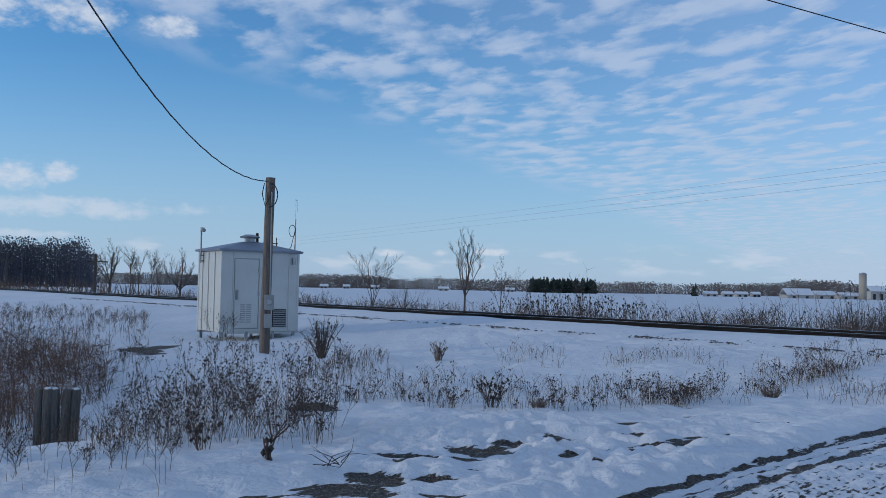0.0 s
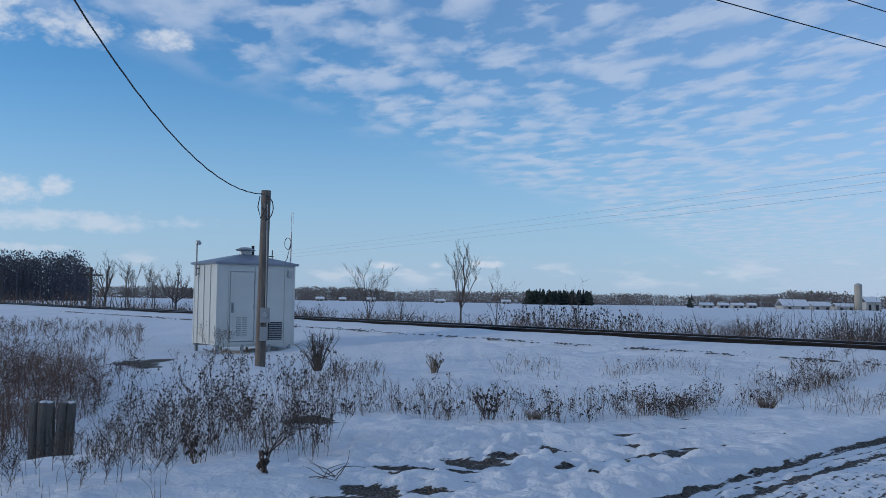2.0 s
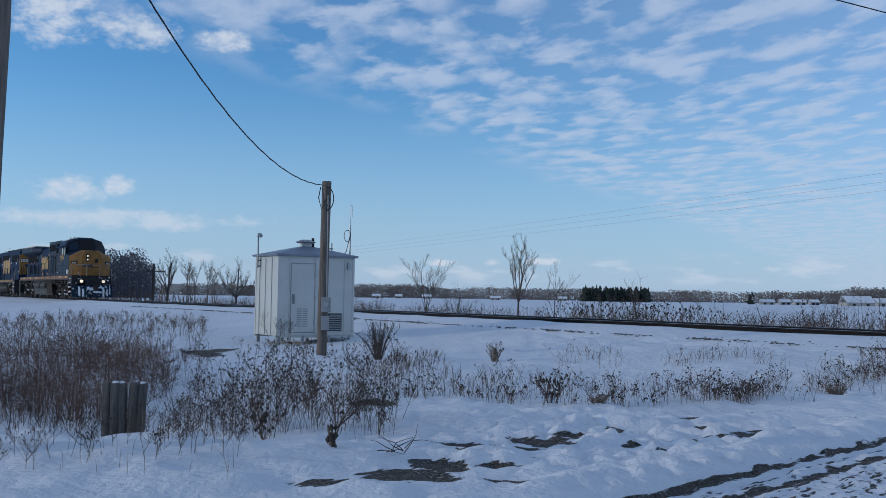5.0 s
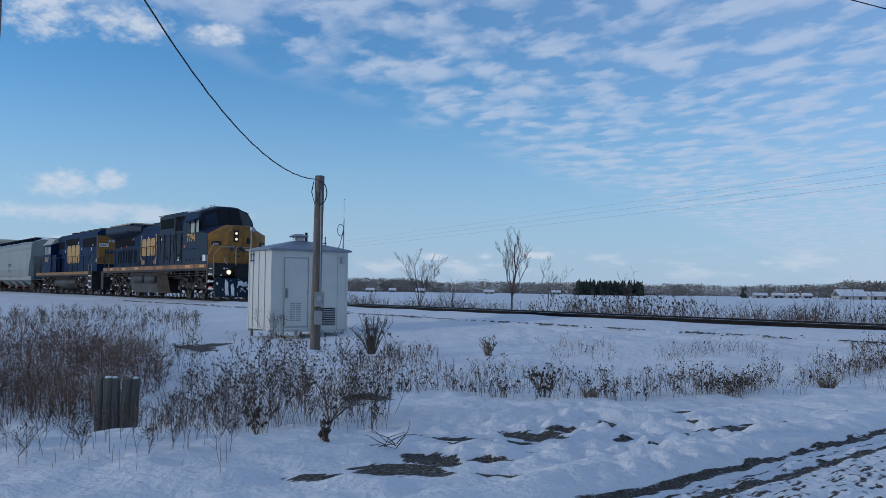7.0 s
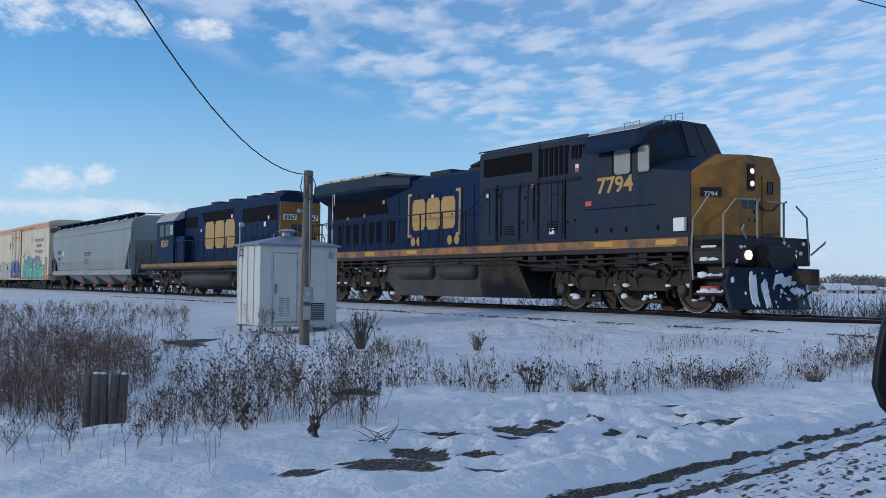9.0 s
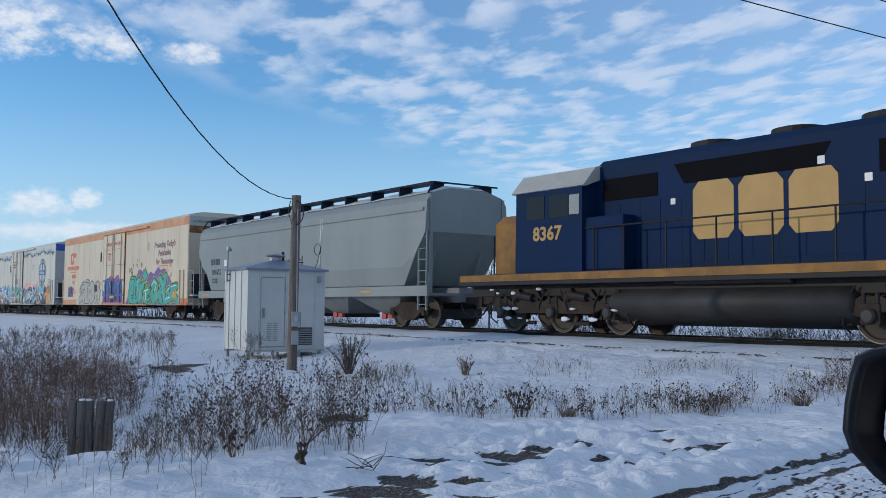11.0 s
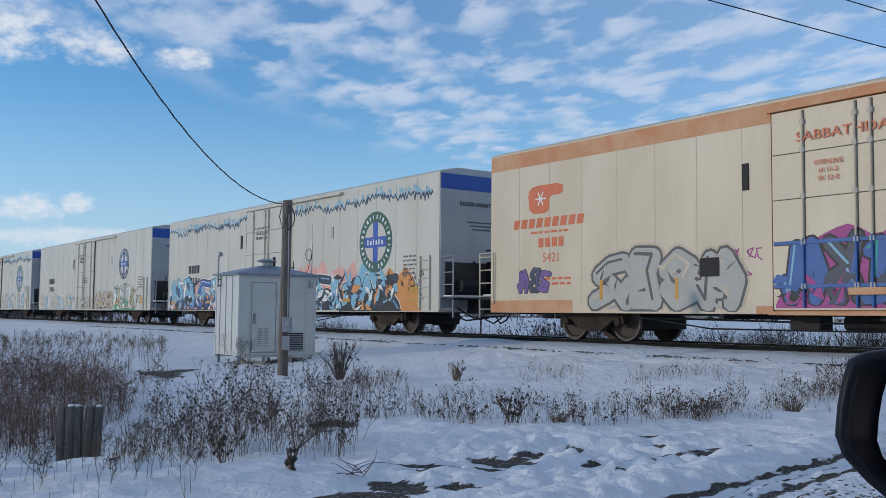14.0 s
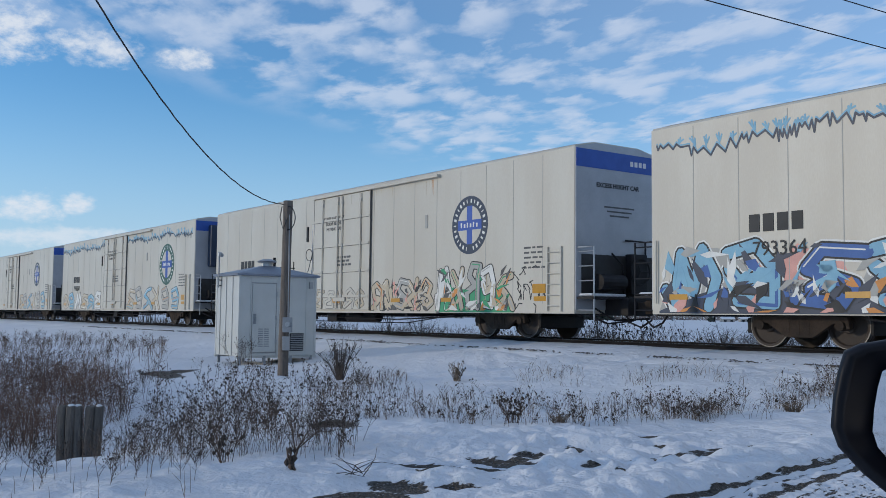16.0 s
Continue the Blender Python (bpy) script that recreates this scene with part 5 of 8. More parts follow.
    # air pipes along the near side
    for z in (1.30, 1.18):
        bm = bmesh.new()
        add_path(bm, [(-18.2, -1.44, z), (-12.9, -1.44, z - 0.03), (-12.7, -1.44, z), (-6.1, -1.44, z), (-5.6, -1.44, z - 0.06), (-0.2, -1.44, z - 0.02)], 0.022)
        part("pipes_and_dark_fill", bm, TRUCK, c)
    loco_truck(c, -2.42, (-2.05, 0.0, 2.0))
    loco_truck(c, -15.3, (-1.95, 0.0, 1.95))
    coupler(c, 1.25, 1)
    coupler(c, -18.8, -1)
    return c


def build_second_engine():
    o = 21.2
    c = vehicle("second_locomotive", "older dark blue and yellow hood locomotive running backwards", "locomotive", -o, "train")
    Y = 1.50
    bm = bmesh.new()
    add_box(bm, -17.5, -Y + 0.02, 1.25, 0.0, Y - 0.02, 1.56, 0.015)
    part("underframe", bm, BLACK, c)
    bm = bmesh.new()
    add_box(bm, -17.4, -Y, 1.36, -0.9, -Y + 0.018, 1.54)
    part("sill_stripe", bm, YELLOW, c, "yellow stripe along the sill")
    hood = [(-0.92, 1.56), (-0.92, 4.18), (-0.70, 4.36), (0.70, 4.36), (0.92, 4.18), (0.92, 1.56)]
    bm = bmesh.new()
    add_loft(bm, [[(x, y, z) for y, z in hood] for x in (-12.4, -1.05)])
    part("long_hood", bm, BLUE, c, "dark blue engine hood")
    bm = bmesh.new()
    add_loft(bm, [[(x, y * k, z) for y, z in ((-0.93, 2.05), (-0.93, 3.98), (0.93, 3.98), (0.93, 2.05))] for x, k in ((-1.05, 1.0), (-1.0, 1.0), (-0.98, 0.97))])
    end = part("hood_end", bm, YELLOW, c, "yellow hood end with lamps")
    for y in (-0.12, 0.12):
        bm = bmesh.new()
        add_tube(bm, (-0.98, y, 3.62), (-0.93, y, 3.62), 0.09, 0.10, 12)
        part("lamp", bm, GALV, end)
    for y in (-0.50, 0.50):
        bm = bmesh.new()
        add_box(bm, -0.98, y - 0.30, 3.22, -0.94, y + 0.30, 3.46, 0.015)
        plate = part("number_board", bm, WHITE, end)
        letters("board_number", "8367", 0.25, INK, plate, front_end(-0.937, y, 3.33), bold=0.006)
    for k in range(3):
        bm = bmesh.new()
        add_box(bm, -0.98, -0.42 + k * 0.30, 2.75, -0.974, -0.17 + k * 0.30, 3.05)
        part("emblem_block", bm, NAVY, end)
    slab("radiator_screen", rect(-4.9, 3.25, -1.35, 3.88), -0.92, GRILLE, c, 0.01, "black radiator screen")
    slab("brake_grid", [(-9.6, 3.50), (-6.2, 3.50), (-5.9, 3.98), (-9.9, 3.98)], -0.92, GRILLE, c, 0.012, "black dynamic brake grid")
    slab("intake_screen", rect(-12.2, 3.30, -10.4, 3.85), -0.92, GRILLE, c, 0.012)
    for x in (-2.1, -3.6, -5.1, -7.2, -9.4):
        bm = bmesh.new()
        add_tube(bm, (x, 0, 4.3), (x, 0, 4.50), 0.62, 0.60, 20)
        fan = part("roof_fan", bm, BLACK, c)
        bm = bmesh.new()
        add_tube(bm, (x, 0, 4.50), (x, 0, 4.53), 0.50, 0.48, 20)
        part("fan_grill", bm, GRILLE, fan)
    for k in range(17):
        x = -12.2 + k * 0.64
        slab("hood_door", rect(x, 1.72, x + 0.60, 3.20), -0.92, BLUE, c, 0.008)
    emblem(c, -9.35, -5.75, 2.20, 3.50, -0.93, PALE_YELLOW, False)
    for x, z, w in ((-10.0, 3.05, 0.14), (-5.2, 3.1, 0.16), (-2.6, 3.0, 0.2), (-1.25, 2.2, 0.2), (-6.2, 3.55, 0.16), (-2.2, 3.3, 0.14)):
        slab("notice", rect(x, z, x + w, z + w), -0.93, WHITE, c, 0.004)
    # cab and short hood
    wall = [(-1.45, 1.56), (-1.45, 3.70), (-1.05, 4.16), (-0.4, 4.30), (0.4, 4.30), (1.05, 4.16), (1.45, 3.70), (1.45, 1.56)]
    bm = bmesh.new()
    add_loft(bm, [[(x, y, z) for y, z in wall] for x in (-14.95, -12.4)])
    cab = part("cab", bm, BLUE, c, "dark blue cab")
    bm = bmesh.new()
    add_loft(bm, [[(x, y, z) for y, z in ((-1.50, 3.70), (-1.07, 4.19), (-0.4, 4.33), (0.4, 4.33), (1.07, 4.19), (1.50, 3.70), (1.42, 3.68), (0, 4.2), (-1.42, 3.68))] for x in (-15.1, -12.3)])
    part("cab_roof", bm, SPRAY_GREY, cab, "pale weathered cab roof")
    for x0 in (-14.5, -13.6):
        slab("side_window", rect(x0, 2.95, x0 + 0.7, 3.55), -1.45, WINDOW, cab, 0.012)
    slab("rear_window", rect(-12.86, 3.0, -12.5, 3.5), -1.45, BRIGHTGLASS, cab, 0.012)
    letters("cab_number", "8367", 0.50, PALE_YELLOW, cab, near_side(-13.7, -1.456, 2.55), wide=1.1, bold=0.014)
    bm = bmesh.new()
    add_loft(bm, [[(x, y * k, z) for y, z in ((-0.90, 1.56), (-0.90, 3.0), (-0.6, 3.25), (0.6, 3.25), (0.90, 3.0), (0.90, 1.56))] for x, k in ((-16.6, 0.92), (-16.4, 1.0), (-14.95, 1.0))])
    part("short_hood", bm, YELLOW, c, "yellow short hood")
    bm = bmesh.new()
    add_box(bm, -12.6, -1.35, 1.56, -11.1, -0.92, 2.9, 0.05)
    part("battery_box", bm, BLUE, c)
    handrail(c, [-15.9, -12.0, -11.0, -9.7, -8.3, -6.9, -5.5, -4.1, -2.5, -1.0], -Y + 0.06, 1.56, [(-12.3, 2.62), (-1.0, 2.64)])
    bm = bmesh.new()
    add_loft(bm, [[(x, r * math.cos(a * math.tau / 20) * 1.32, 0.78 + r * math.sin(a * math.tau / 20) * 0.54) for a in range(20)] for x, r in ((-11.7, 0.86), (-11.6, 1.0), (-5.4, 1.0), (-5.3, 0.86))])
    part("fuel_tank", bm, TANK, c, "dark rounded fuel tank", True)
    bm = bmesh.new()
    add_tube(bm, (-9.6, -1.2, 1.32), (-6.6, -1.2, 1.32), 0.14, 0.14, 12)
    part("air_reservoir", bm, TANK, c)
    for s in (-1, 1):
        bm = bmesh.new()
        add_box(bm, -0.85, s * (Y - 0.5), 0.32, 0.0, s * (Y - 0.02), 1.5, 0.03)
        part("front_steps", bm, BLACK, c)
    for k, z in enumerate((0.45, 0.85, 1.2)):
        bm = bmesh.new()
        add_box(bm, -0.78, -Y - 0.02, z, -0.1, -Y + 0.1, z + 0.08, 0.03)
        part("caked_snow", bm, SNOW, c, "caked white snow")
    for pts in ([(-0.9, -Y, 0.7), (-0.85, -Y, 1.9), (-0.95, -1.2, 2.6)], [(-0.05, -Y, 0.9), (-0.05, -Y, 2.0), (0.0, -1.0, 2.62)], [(0.0, 0.3, 1.5), (0.0, 0.3, 2.6), (0.0, 1.3, 2.6), (0, 1.4, 1.5)], [(0.0, -0.4, 1.5), (0.0, -0.4, 2.6)]):
        bm = bmesh.new()
        add_path(bm, pts, 0.022)
        part("grab_rail", bm, HANDRAIL, c)
    bm = bmesh.new()
    ring = [(0.02, 0.35 + 0.28 * math.cos(k * math.tau / 16), 2.35 + 0.28 * math.sin(k * math.tau / 16)) for k in range(17)]
    add_path(bm, ring, 0.02)
    part("brake_wheel", bm, BLACK, c)
    # added dark box closes the gap under the frame, standing in for shade
    bm = bmesh.new()
    add_box(bm, -17.4, -1.05, 0.95, -0.1, 1.05, 1.27, 0.02)
    part("pipes_and_dark_fill", bm, BLACK, c)
    loco_truck(c, -2.95, (-2.05, 0.0, 2.05))
    loco_truck(c, -13.8, (-2.05, 0.0, 2.05))
    coupler(c, 0.0, 1)
    coupler(c, -17.5, -1)


def ladder(parent, x0, x1, y, z0, z1, rungs, mat):
    for x in (x0, x1):
        bm = bmesh.new()
        add_box(bm, x - 0.02, y - 0.06, z0, x + 0.02, y, z1, 0.004)
        part("ladder_rail", bm, mat, parent)
    for k in range(rungs):
        z = z0 + (z1 - z0) * (k + 0.5) / rungs
        bm = bmesh.new()
        add_tube(bm, (x0, y - 0.05, z), (x1, y - 0.05, z), 0.014)
        part("rung", bm, mat, parent)


def bars(parent, x, z, w, rows, y, mat, size=0.06, gap=0.11, seed=1, place=None):
    """Small lettering that cannot be read, as plain bars."""
    rng = random.Random(seed)
    for r in range(rows):
        a = x
        while a < x + w * rng.uniform(0.8, 1.0):
            b = a + rng.uniform(0.10, 0.28)
            slab("bar", rect(a, z - r * gap, b, z - r * gap + size), y, mat, parent, 0.004)
            a = b + 0.06


def build_hopper():
    L, at = 18.45, -40.2
    c = vehicle("covered_hopper_car", "light grey covered hopper car with snow along its roof walk", "covered hopper", at, "train")
    side = [(-1.50, 1.32), (-1.60, 1.9), (-1.60, 3.1), (-1.55, 3.9), (-1.38, 4.14), (-0.7, 4.34), (0.7, 4.34), (1.38, 4.14), (1.55, 3.9), (1.60, 3.1), (1.60, 1.9), (1.50, 1.32)]

    def ring(x, low):
        return [(x, y, max(z, low)) for y, z in side]
    bm = bmesh.new()
    add_loft(bm, [ring(-L + 0.06, 2.95), ring(-L + 0.55, 2.35), ring(-L + 1.35, 1.32), ring(-1.35, 1.32), ring(-0.55, 2.35), ring(-0.06, 2.95)])
    part("body", bm, HOPPER, c, "light grey curved hopper body", False)
    bm = bmesh.new()
    for s in (-1, 1):
        add_box(bm, -L, s * 1.42, 0.98, 0.0, s * 1.56, 1.30, 0.01)
    part("side_sill", bm, HOPPER, c)
    bm = bmesh.new()
    add_box(bm, -L, -0.35, 0.80, 0.0, 0.35, 1.25, 0.01)
    add_box(bm, -L, -1.5, 1.0, -L + 1.3, 1.5, 1.08, 0.01)
    add_box(bm, -1.3, -1.5, 1.0, 0.0, 1.5, 1.08, 0.01)
    part("centre_sill", bm, HOPPER_DARK, c)
    for x in (-L + 0.05, -0.05):
        bm = bmesh.new()
        s = 1 if x < -5 else -1
        add_box(bm, x - 0.03, -1.45, 1.0, x + 0.03, -1.35, 4.1)
        part("end_post", bm, HOPPER, c)
        bm = bmesh.new()
        add_box(bm, x - 0.03, 1.35, 1.0, x + 0.03, 1.45, 4.1)
        part("end_post", bm, HOPPER, c)
        for y in (-0.9, 0.9):
            bm = bmesh.new()
            add_tube(bm, (x + s * 1.0, y, 1.1), (x + s * 0.3, y, 2.9), 0.05)
            part("end_strut", bm, HOPPER, c)
        ladder(c, x + s * 0.02, x + s * 0.45, -1.50, 0.55, 2.95, 7, HOPPER)
    bm = bmesh.new()
    add_prism(bm, [(-L + 0.2, 3.60), (-0.2, 3.60), (-0.2, 3.70), (-L + 0.2, 3.70)], 0.0, 0.02, along_side(-1.595))
    part("top_chord", bm, HOPPER, c)
    bm = bmesh.new()
    for y in (-0.95, 0.95):
        add_box(bm, -L + 0.3, y - 0.28, 4.50, -0.3, y + 0.28, 4.54)
    k = 0
    while k < 11:
        x = -L + 0.4 + k * (L - 0.8) / 10
        for y in (-0.95, 0.95):
            add_box(bm, x - 0.03, y - 0.25, 4.18, x + 0.03, y + 0.25, 4.52)
        k += 1
    for s in (-L + 0.15, -0.15):
        add_path(bm, [(s, -1.25, 4.50), (s, 1.25, 4.50)], 0.03)
        add_path(bm, [(s, -1.25, 4.50), (s, -1.45, 4.15)], 0.03)
    part("roof_walk", bm, GREYBLUE, c, "dark grating roof walk")
    bm = bmesh.new()
    add_loft(bm, [[(x, -1.42, 4.13 + w * 0.3), (x, -0.72, 4.335 + w), (x, 0.72, 4.335 + w), (x, 1.42, 4.13 + w * 0.3), (x, 0.7, 4.31), (x, -0.7, 4.31)] for x, w in [(-L + 0.3 + q * (L - 0.6) / 24, 0.06 + 0.03 * math.sin(q * 1.9)) for q in range(25)]])
    part("roof_snow", bm, SNOW, c, "snow lying on the roof")
    for k in range(4):
        bm = bmesh.new()
        x = -13.5 + k * 3.35
        add_loft(bm, [[(x - 1.62, -1.35, 1.32), (x + 1.62, -1.35, 1.32), (x + 1.62, 1.35, 1.32), (x - 1.62, 1.35, 1.32)], [(x - 1.58, -1.30, 1.0), (x + 1.58, -1.30, 1.0), (x + 1.58, 1.30, 1.0), (x - 1.58, 1.30, 1.0)], [(x - 0.45, -0.62, 0.40), (x + 0.45, -0.62, 0.40), (x + 0.45, 0.62, 0.40), (x - 0.45, 0.62, 0.40)]])
        bay = part("hopper_bay", bm, HOPPER_DARK, c, "dusty sloping hopper bay")
        bm = bmesh.new()
        add_box(bm, x - 0.40, -0.75, 0.26, x + 0.40, 0.75, 0.40, 0.02)
        part("outlet_gate", bm, BLACK, bay)
        bm = bmesh.new()
        add_box(bm, x - 0.32, -0.82, 0.24, x - 0.05, -0.75, 0.42, 0.02)
        add_box(bm, x + 0.05, -0.82, 0.26, x + 0.34, -0.75, 0.40, 0.02)
        part("gate_handle", bm, RED, bay, "red gate fitting")
    freight_truck(c, -L + 1.28 + 0.0)
    freight_truck(c, -1.75)
    coupler(c, 0, 1)
    coupler(c, -L, -1)
    y = -1.605
    for k in range(4):
        slab("owner_block", rect(-L + 1.55 + k * 0.26, 2.43, -L + 1.74 + k * 0.26, 2.70), y, NAVY, c, 0.006)
    letters("car_number", "109655", 0.36, NAVY, c, near_side(-L + 2.15, y, 2.10))
    letters("caution", "DO NOT CLEAN WITH STEAM\nOR BOILING WATER", 0.13, INK_GREY, c, near_side(-L + 9.3, y, 2.30))
    bars(c, -L + 8.7, 1.95, 1.1, 3, y, INK_GREY, 0.06, 0.12, 3)
    bars(c, -L + 1.7, 1.76, 0.6, 2, y, INK_GREY, 0.07, 0.12, 4)
    bars(c, -L + 3.1, 1.76, 0.5, 2, y, INK_GREY, 0.07, 0.12, 5)
    slab("notice", rect(-L + 3.0, 2.35, -L + 3.28, 2.62), y, WHITE, c, 0.004)
    for x in (-L + 0.5, -L + 3.9, -L + 7.4, -L + 11.0, -L + 14.5):
        slab("reflector", rect(x, 1.10, x + 0.75, 1.17), -1.56, REFLECT, c, 0.004)
    bars(c, -L + 4.5, 0.98, 0.4, 1, -1.345, INK, 0.08)


# abstract stroke figures in a unit square, as sprayed shapes are drawn: each a few bent lines
FIGURES = {
    "loops": (((0.90, 0.02), (0.80, 0.62), (0.95, 0.95), (0.42, 0.98), (0.22, 0.74), (0.66, 0.52), (0.10, 0.36), (0.20, 0.06), (0.90, 0.05)),),
    "bowl": (((0.05, 0.80), (0.28, 0.92), (0.22, 0.25), (0.45, 0.04), (0.78, 0.20), (0.62, 0.62), (1.0, 0.72)), ((0.02, 0.02), (0.25, 0.10))),
    "bar": (((0.50, 0.0), (0.42, 0.40), (0.58, 0.72)), ((0.10, 0.10), (0.90, 0.0)), ((0.22, 0.44), (0.84, 0.52))),
    "hook": (((0.08, 0.70), (0.40, 0.97), (0.82, 0.76), (0.62, 0.48), (0.90, 0.22), (0.45, 0.02), (0.10, 0.30), (0.40, 0.44)),),
    "kick": (((0.90, 0.0), (0.62, 0.45), (0.80, 1.02)), ((0.10, 0.95), (0.62, 0.55), (0.06, 0.30), (0.40, 0.0))),
    "wave": (((0.98, 0.86), (0.55, 0.80), (0.18, 0.58), (0.60, 0.42), (0.88, 0.22), (1.10, 0.0)), ((0.05, 0.04), (0.45, 0.18), (0.72, 0.30))),
    "peaks": (((0.02, 0.30), (0.16, 0.0), (0.34, 0.92), (0.52, 0.28), (0.74, 0.98), (0.98, 0.48), (0.80, 0.0)),),
    "comb": (((0.10, 0.86), (0.60, 0.98), (0.86, 0.60), (0.78, 0.05), (0.20, 0.10)), ((0.86, 0.50), (0.30, 0.40), (0.12, 0.62))),
    "arch": (((0.92, 0.0), (0.98, 0.70), (0.60, 0.96), (0.18, 0.80), (0.30, 0.42), (0.74, 0.36), (0.05, 0.0)),),
    "zig": (((0.95, 0.90), (0.30, 0.98), (0.12, 0.66), (0.85, 0.36), (0.70, 0.04), (0.02, 0.14)), ((0.5, 0.5), (0.2, 0.3))),
}


def strokes(name, parent, lines, thick, y, mat, lift, floor):
    """Bent lines of paint with round ends, joined into one mesh."""
    bm = bmesh.new()
    place, k = along_side(y), 0
    for line in lines:
        for (ax, az), (bx, bz) in zip(line, line[1:]):
            a = math.atan2(bz - az, bx - ax)
            pts = [(bx + thick * math.cos(a + q), max(floor, bz + thick * math.sin(a + q))) for q in (-1.57, -0.79, 0.0, 0.79, 1.57)] + [(ax + thick * math.cos(a + q), max(floor, az + thick * math.sin(a + q))) for q in (1.57, 2.36, 3.14, 3.93, 4.71)]
            add_prism(bm, pts, -0.001, lift + 0.00012 * (k % 9), place)
            k += 1
    return part(name, bm, mat, parent)


def sprayed_figures(parent, figures, x0, x1, z0, z1, y, fills, outline, halo, seed, thick=0.15, detail=(), base=0.006):
    """A row of fat outlined figures, each leaning and swelling a little differently, with shines and drips."""
    rng = random.Random(seed)
    w = (x1 - x0) / len(figures)
    for k, key in enumerate(figures):
        left, lean, top = x0 + k * w, rng.uniform(-0.10, 0.16) * w, (z1 - z0) * rng.uniform(0.86, 1.04)
        lines = [[(left + w * (0.06 + 0.92 * u) + lean * v + rng.gauss(0, 0.015), z0 + thick + (top - thick) * v) for u, v in line] for line in FIGURES[key]]
        step_ = 0.0003 * (k % 3)
        if halo:
            strokes("spray_halo", parent, lines, thick * 1.62, y, halo, base - 0.003 + step_, z0)
        strokes("spray_outline", parent, lines, thick * 1.32, y, outline, base + step_, z0)
        strokes("spray_letter", parent, lines, thick, y, fills[k % len(fills)], base + 0.0025 + step_, z0 + 0.02)
        for line in lines:
            shine = [(u - thick * 0.35, v + thick * 0.35) for u, v in line[:max(2, len(line) // 2)]]
            strokes("spray_shine", parent, [shine], thick * rng.uniform(0.10, 0.2), y, rng.choice(detail) if detail else outline, base + 0.0048, z0 + 0.02)
            low = [(u + thick * 0.30, v - thick * 0.35) for u, v in line[len(line) // 2:]]
            if len(low) > 1:
                strokes("spray_shade", parent, [low], thick * rng.uniform(0.16, 0.34), y, rng.choice(fills), base + 0.0045, z0 + 0.02)


def spray_cloud(parent, x0, x1, z0, height, y, mat, seed, lift=0.003):
    """One ragged cloud of paint behind figures, its top rising in bumps."""
    rng = random.Random(seed)
    n = max(8, int((x1 - x0) / 0.22))
    top = []
    for k in range(n + 1):
        f = k / n
        body = min(1.0, 5 * f, 5 * (1 - f))
        top.append((x0 + (x1 - x0) * f, z0 + 0.05 + height * body * (0.88 + 0.07 * math.sin(f * 19 + seed) + 0.05 * math.sin(f * 53) + rng.uniform(-0.03, 0.03))))
    for (ax, az), (bx, bz) in zip(top, top[1:]):
        slab("spray_cloud", [(ax, z0), (bx, z0), (bx, bz), (ax, az)], y, mat, parent, lift)


def slivers(parent, x0, x1, z0, z1, y, mats, seed, count, size=1.0):
    """Angular overlapping slivers of sprayed colour."""
    rng = random.Random(seed)
    for k in range(count):
        cx, cz = rng.uniform(x0, x1), z0 + (z1 - z0) * rng.random() ** 1.3
        ln, wd, a = size * rng.uniform(0.25, 0.75), size * rng.uniform(0.04, 0.16), rng.choice((-0.5, 0.35, 0.9, 1.3, 2.1)) + rng.gauss(0, 0.2)
        d, n = Vector((math.cos(a), math.sin(a))) * ln / 2, Vector((-math.sin(a), math.cos(a))) * wd
        c = Vector((cx, cz))
        pts = [c - d, c - d * 0.3 + n * rng.uniform(0.6, 1.2), c + d, c + d * 0.2 - n * rng.uniform(0.1, 0.8), c - d * 0.5 - n * 0.6]
        slab("spray_sliver", [(p.x, max(z0 + 0.01, p.y)) for p in pts], y, mats[k % len(mats)], parent, 0.0115 + 0.0003 * (k % 7))


def tag_marks(parent, x0, x1, z0, z1, y, mat, seed, count=10):
    """Quick scrawled marks."""
    rng = random.Random(seed)
    for k in range(count):
        a = Vector((rng.uniform(x0, x1), rng.uniform(z0, z1)))
        for q in range(3):
            b = a + Vector((rng.uniform(-0.16, 0.16), rng.uniform(-0.2, 0.2)))
            n = Vector((b.y - a.y, a.x - b.x))
            n = n.normalized() * 0.013 if n.length > 1e-5 else Vector((0.013, 0))
            slab("scrawl", [tuple(a - n), tuple(b - n), tuple(b + n), tuple(a + n)], y, mat, parent, 0.005)
            a = b


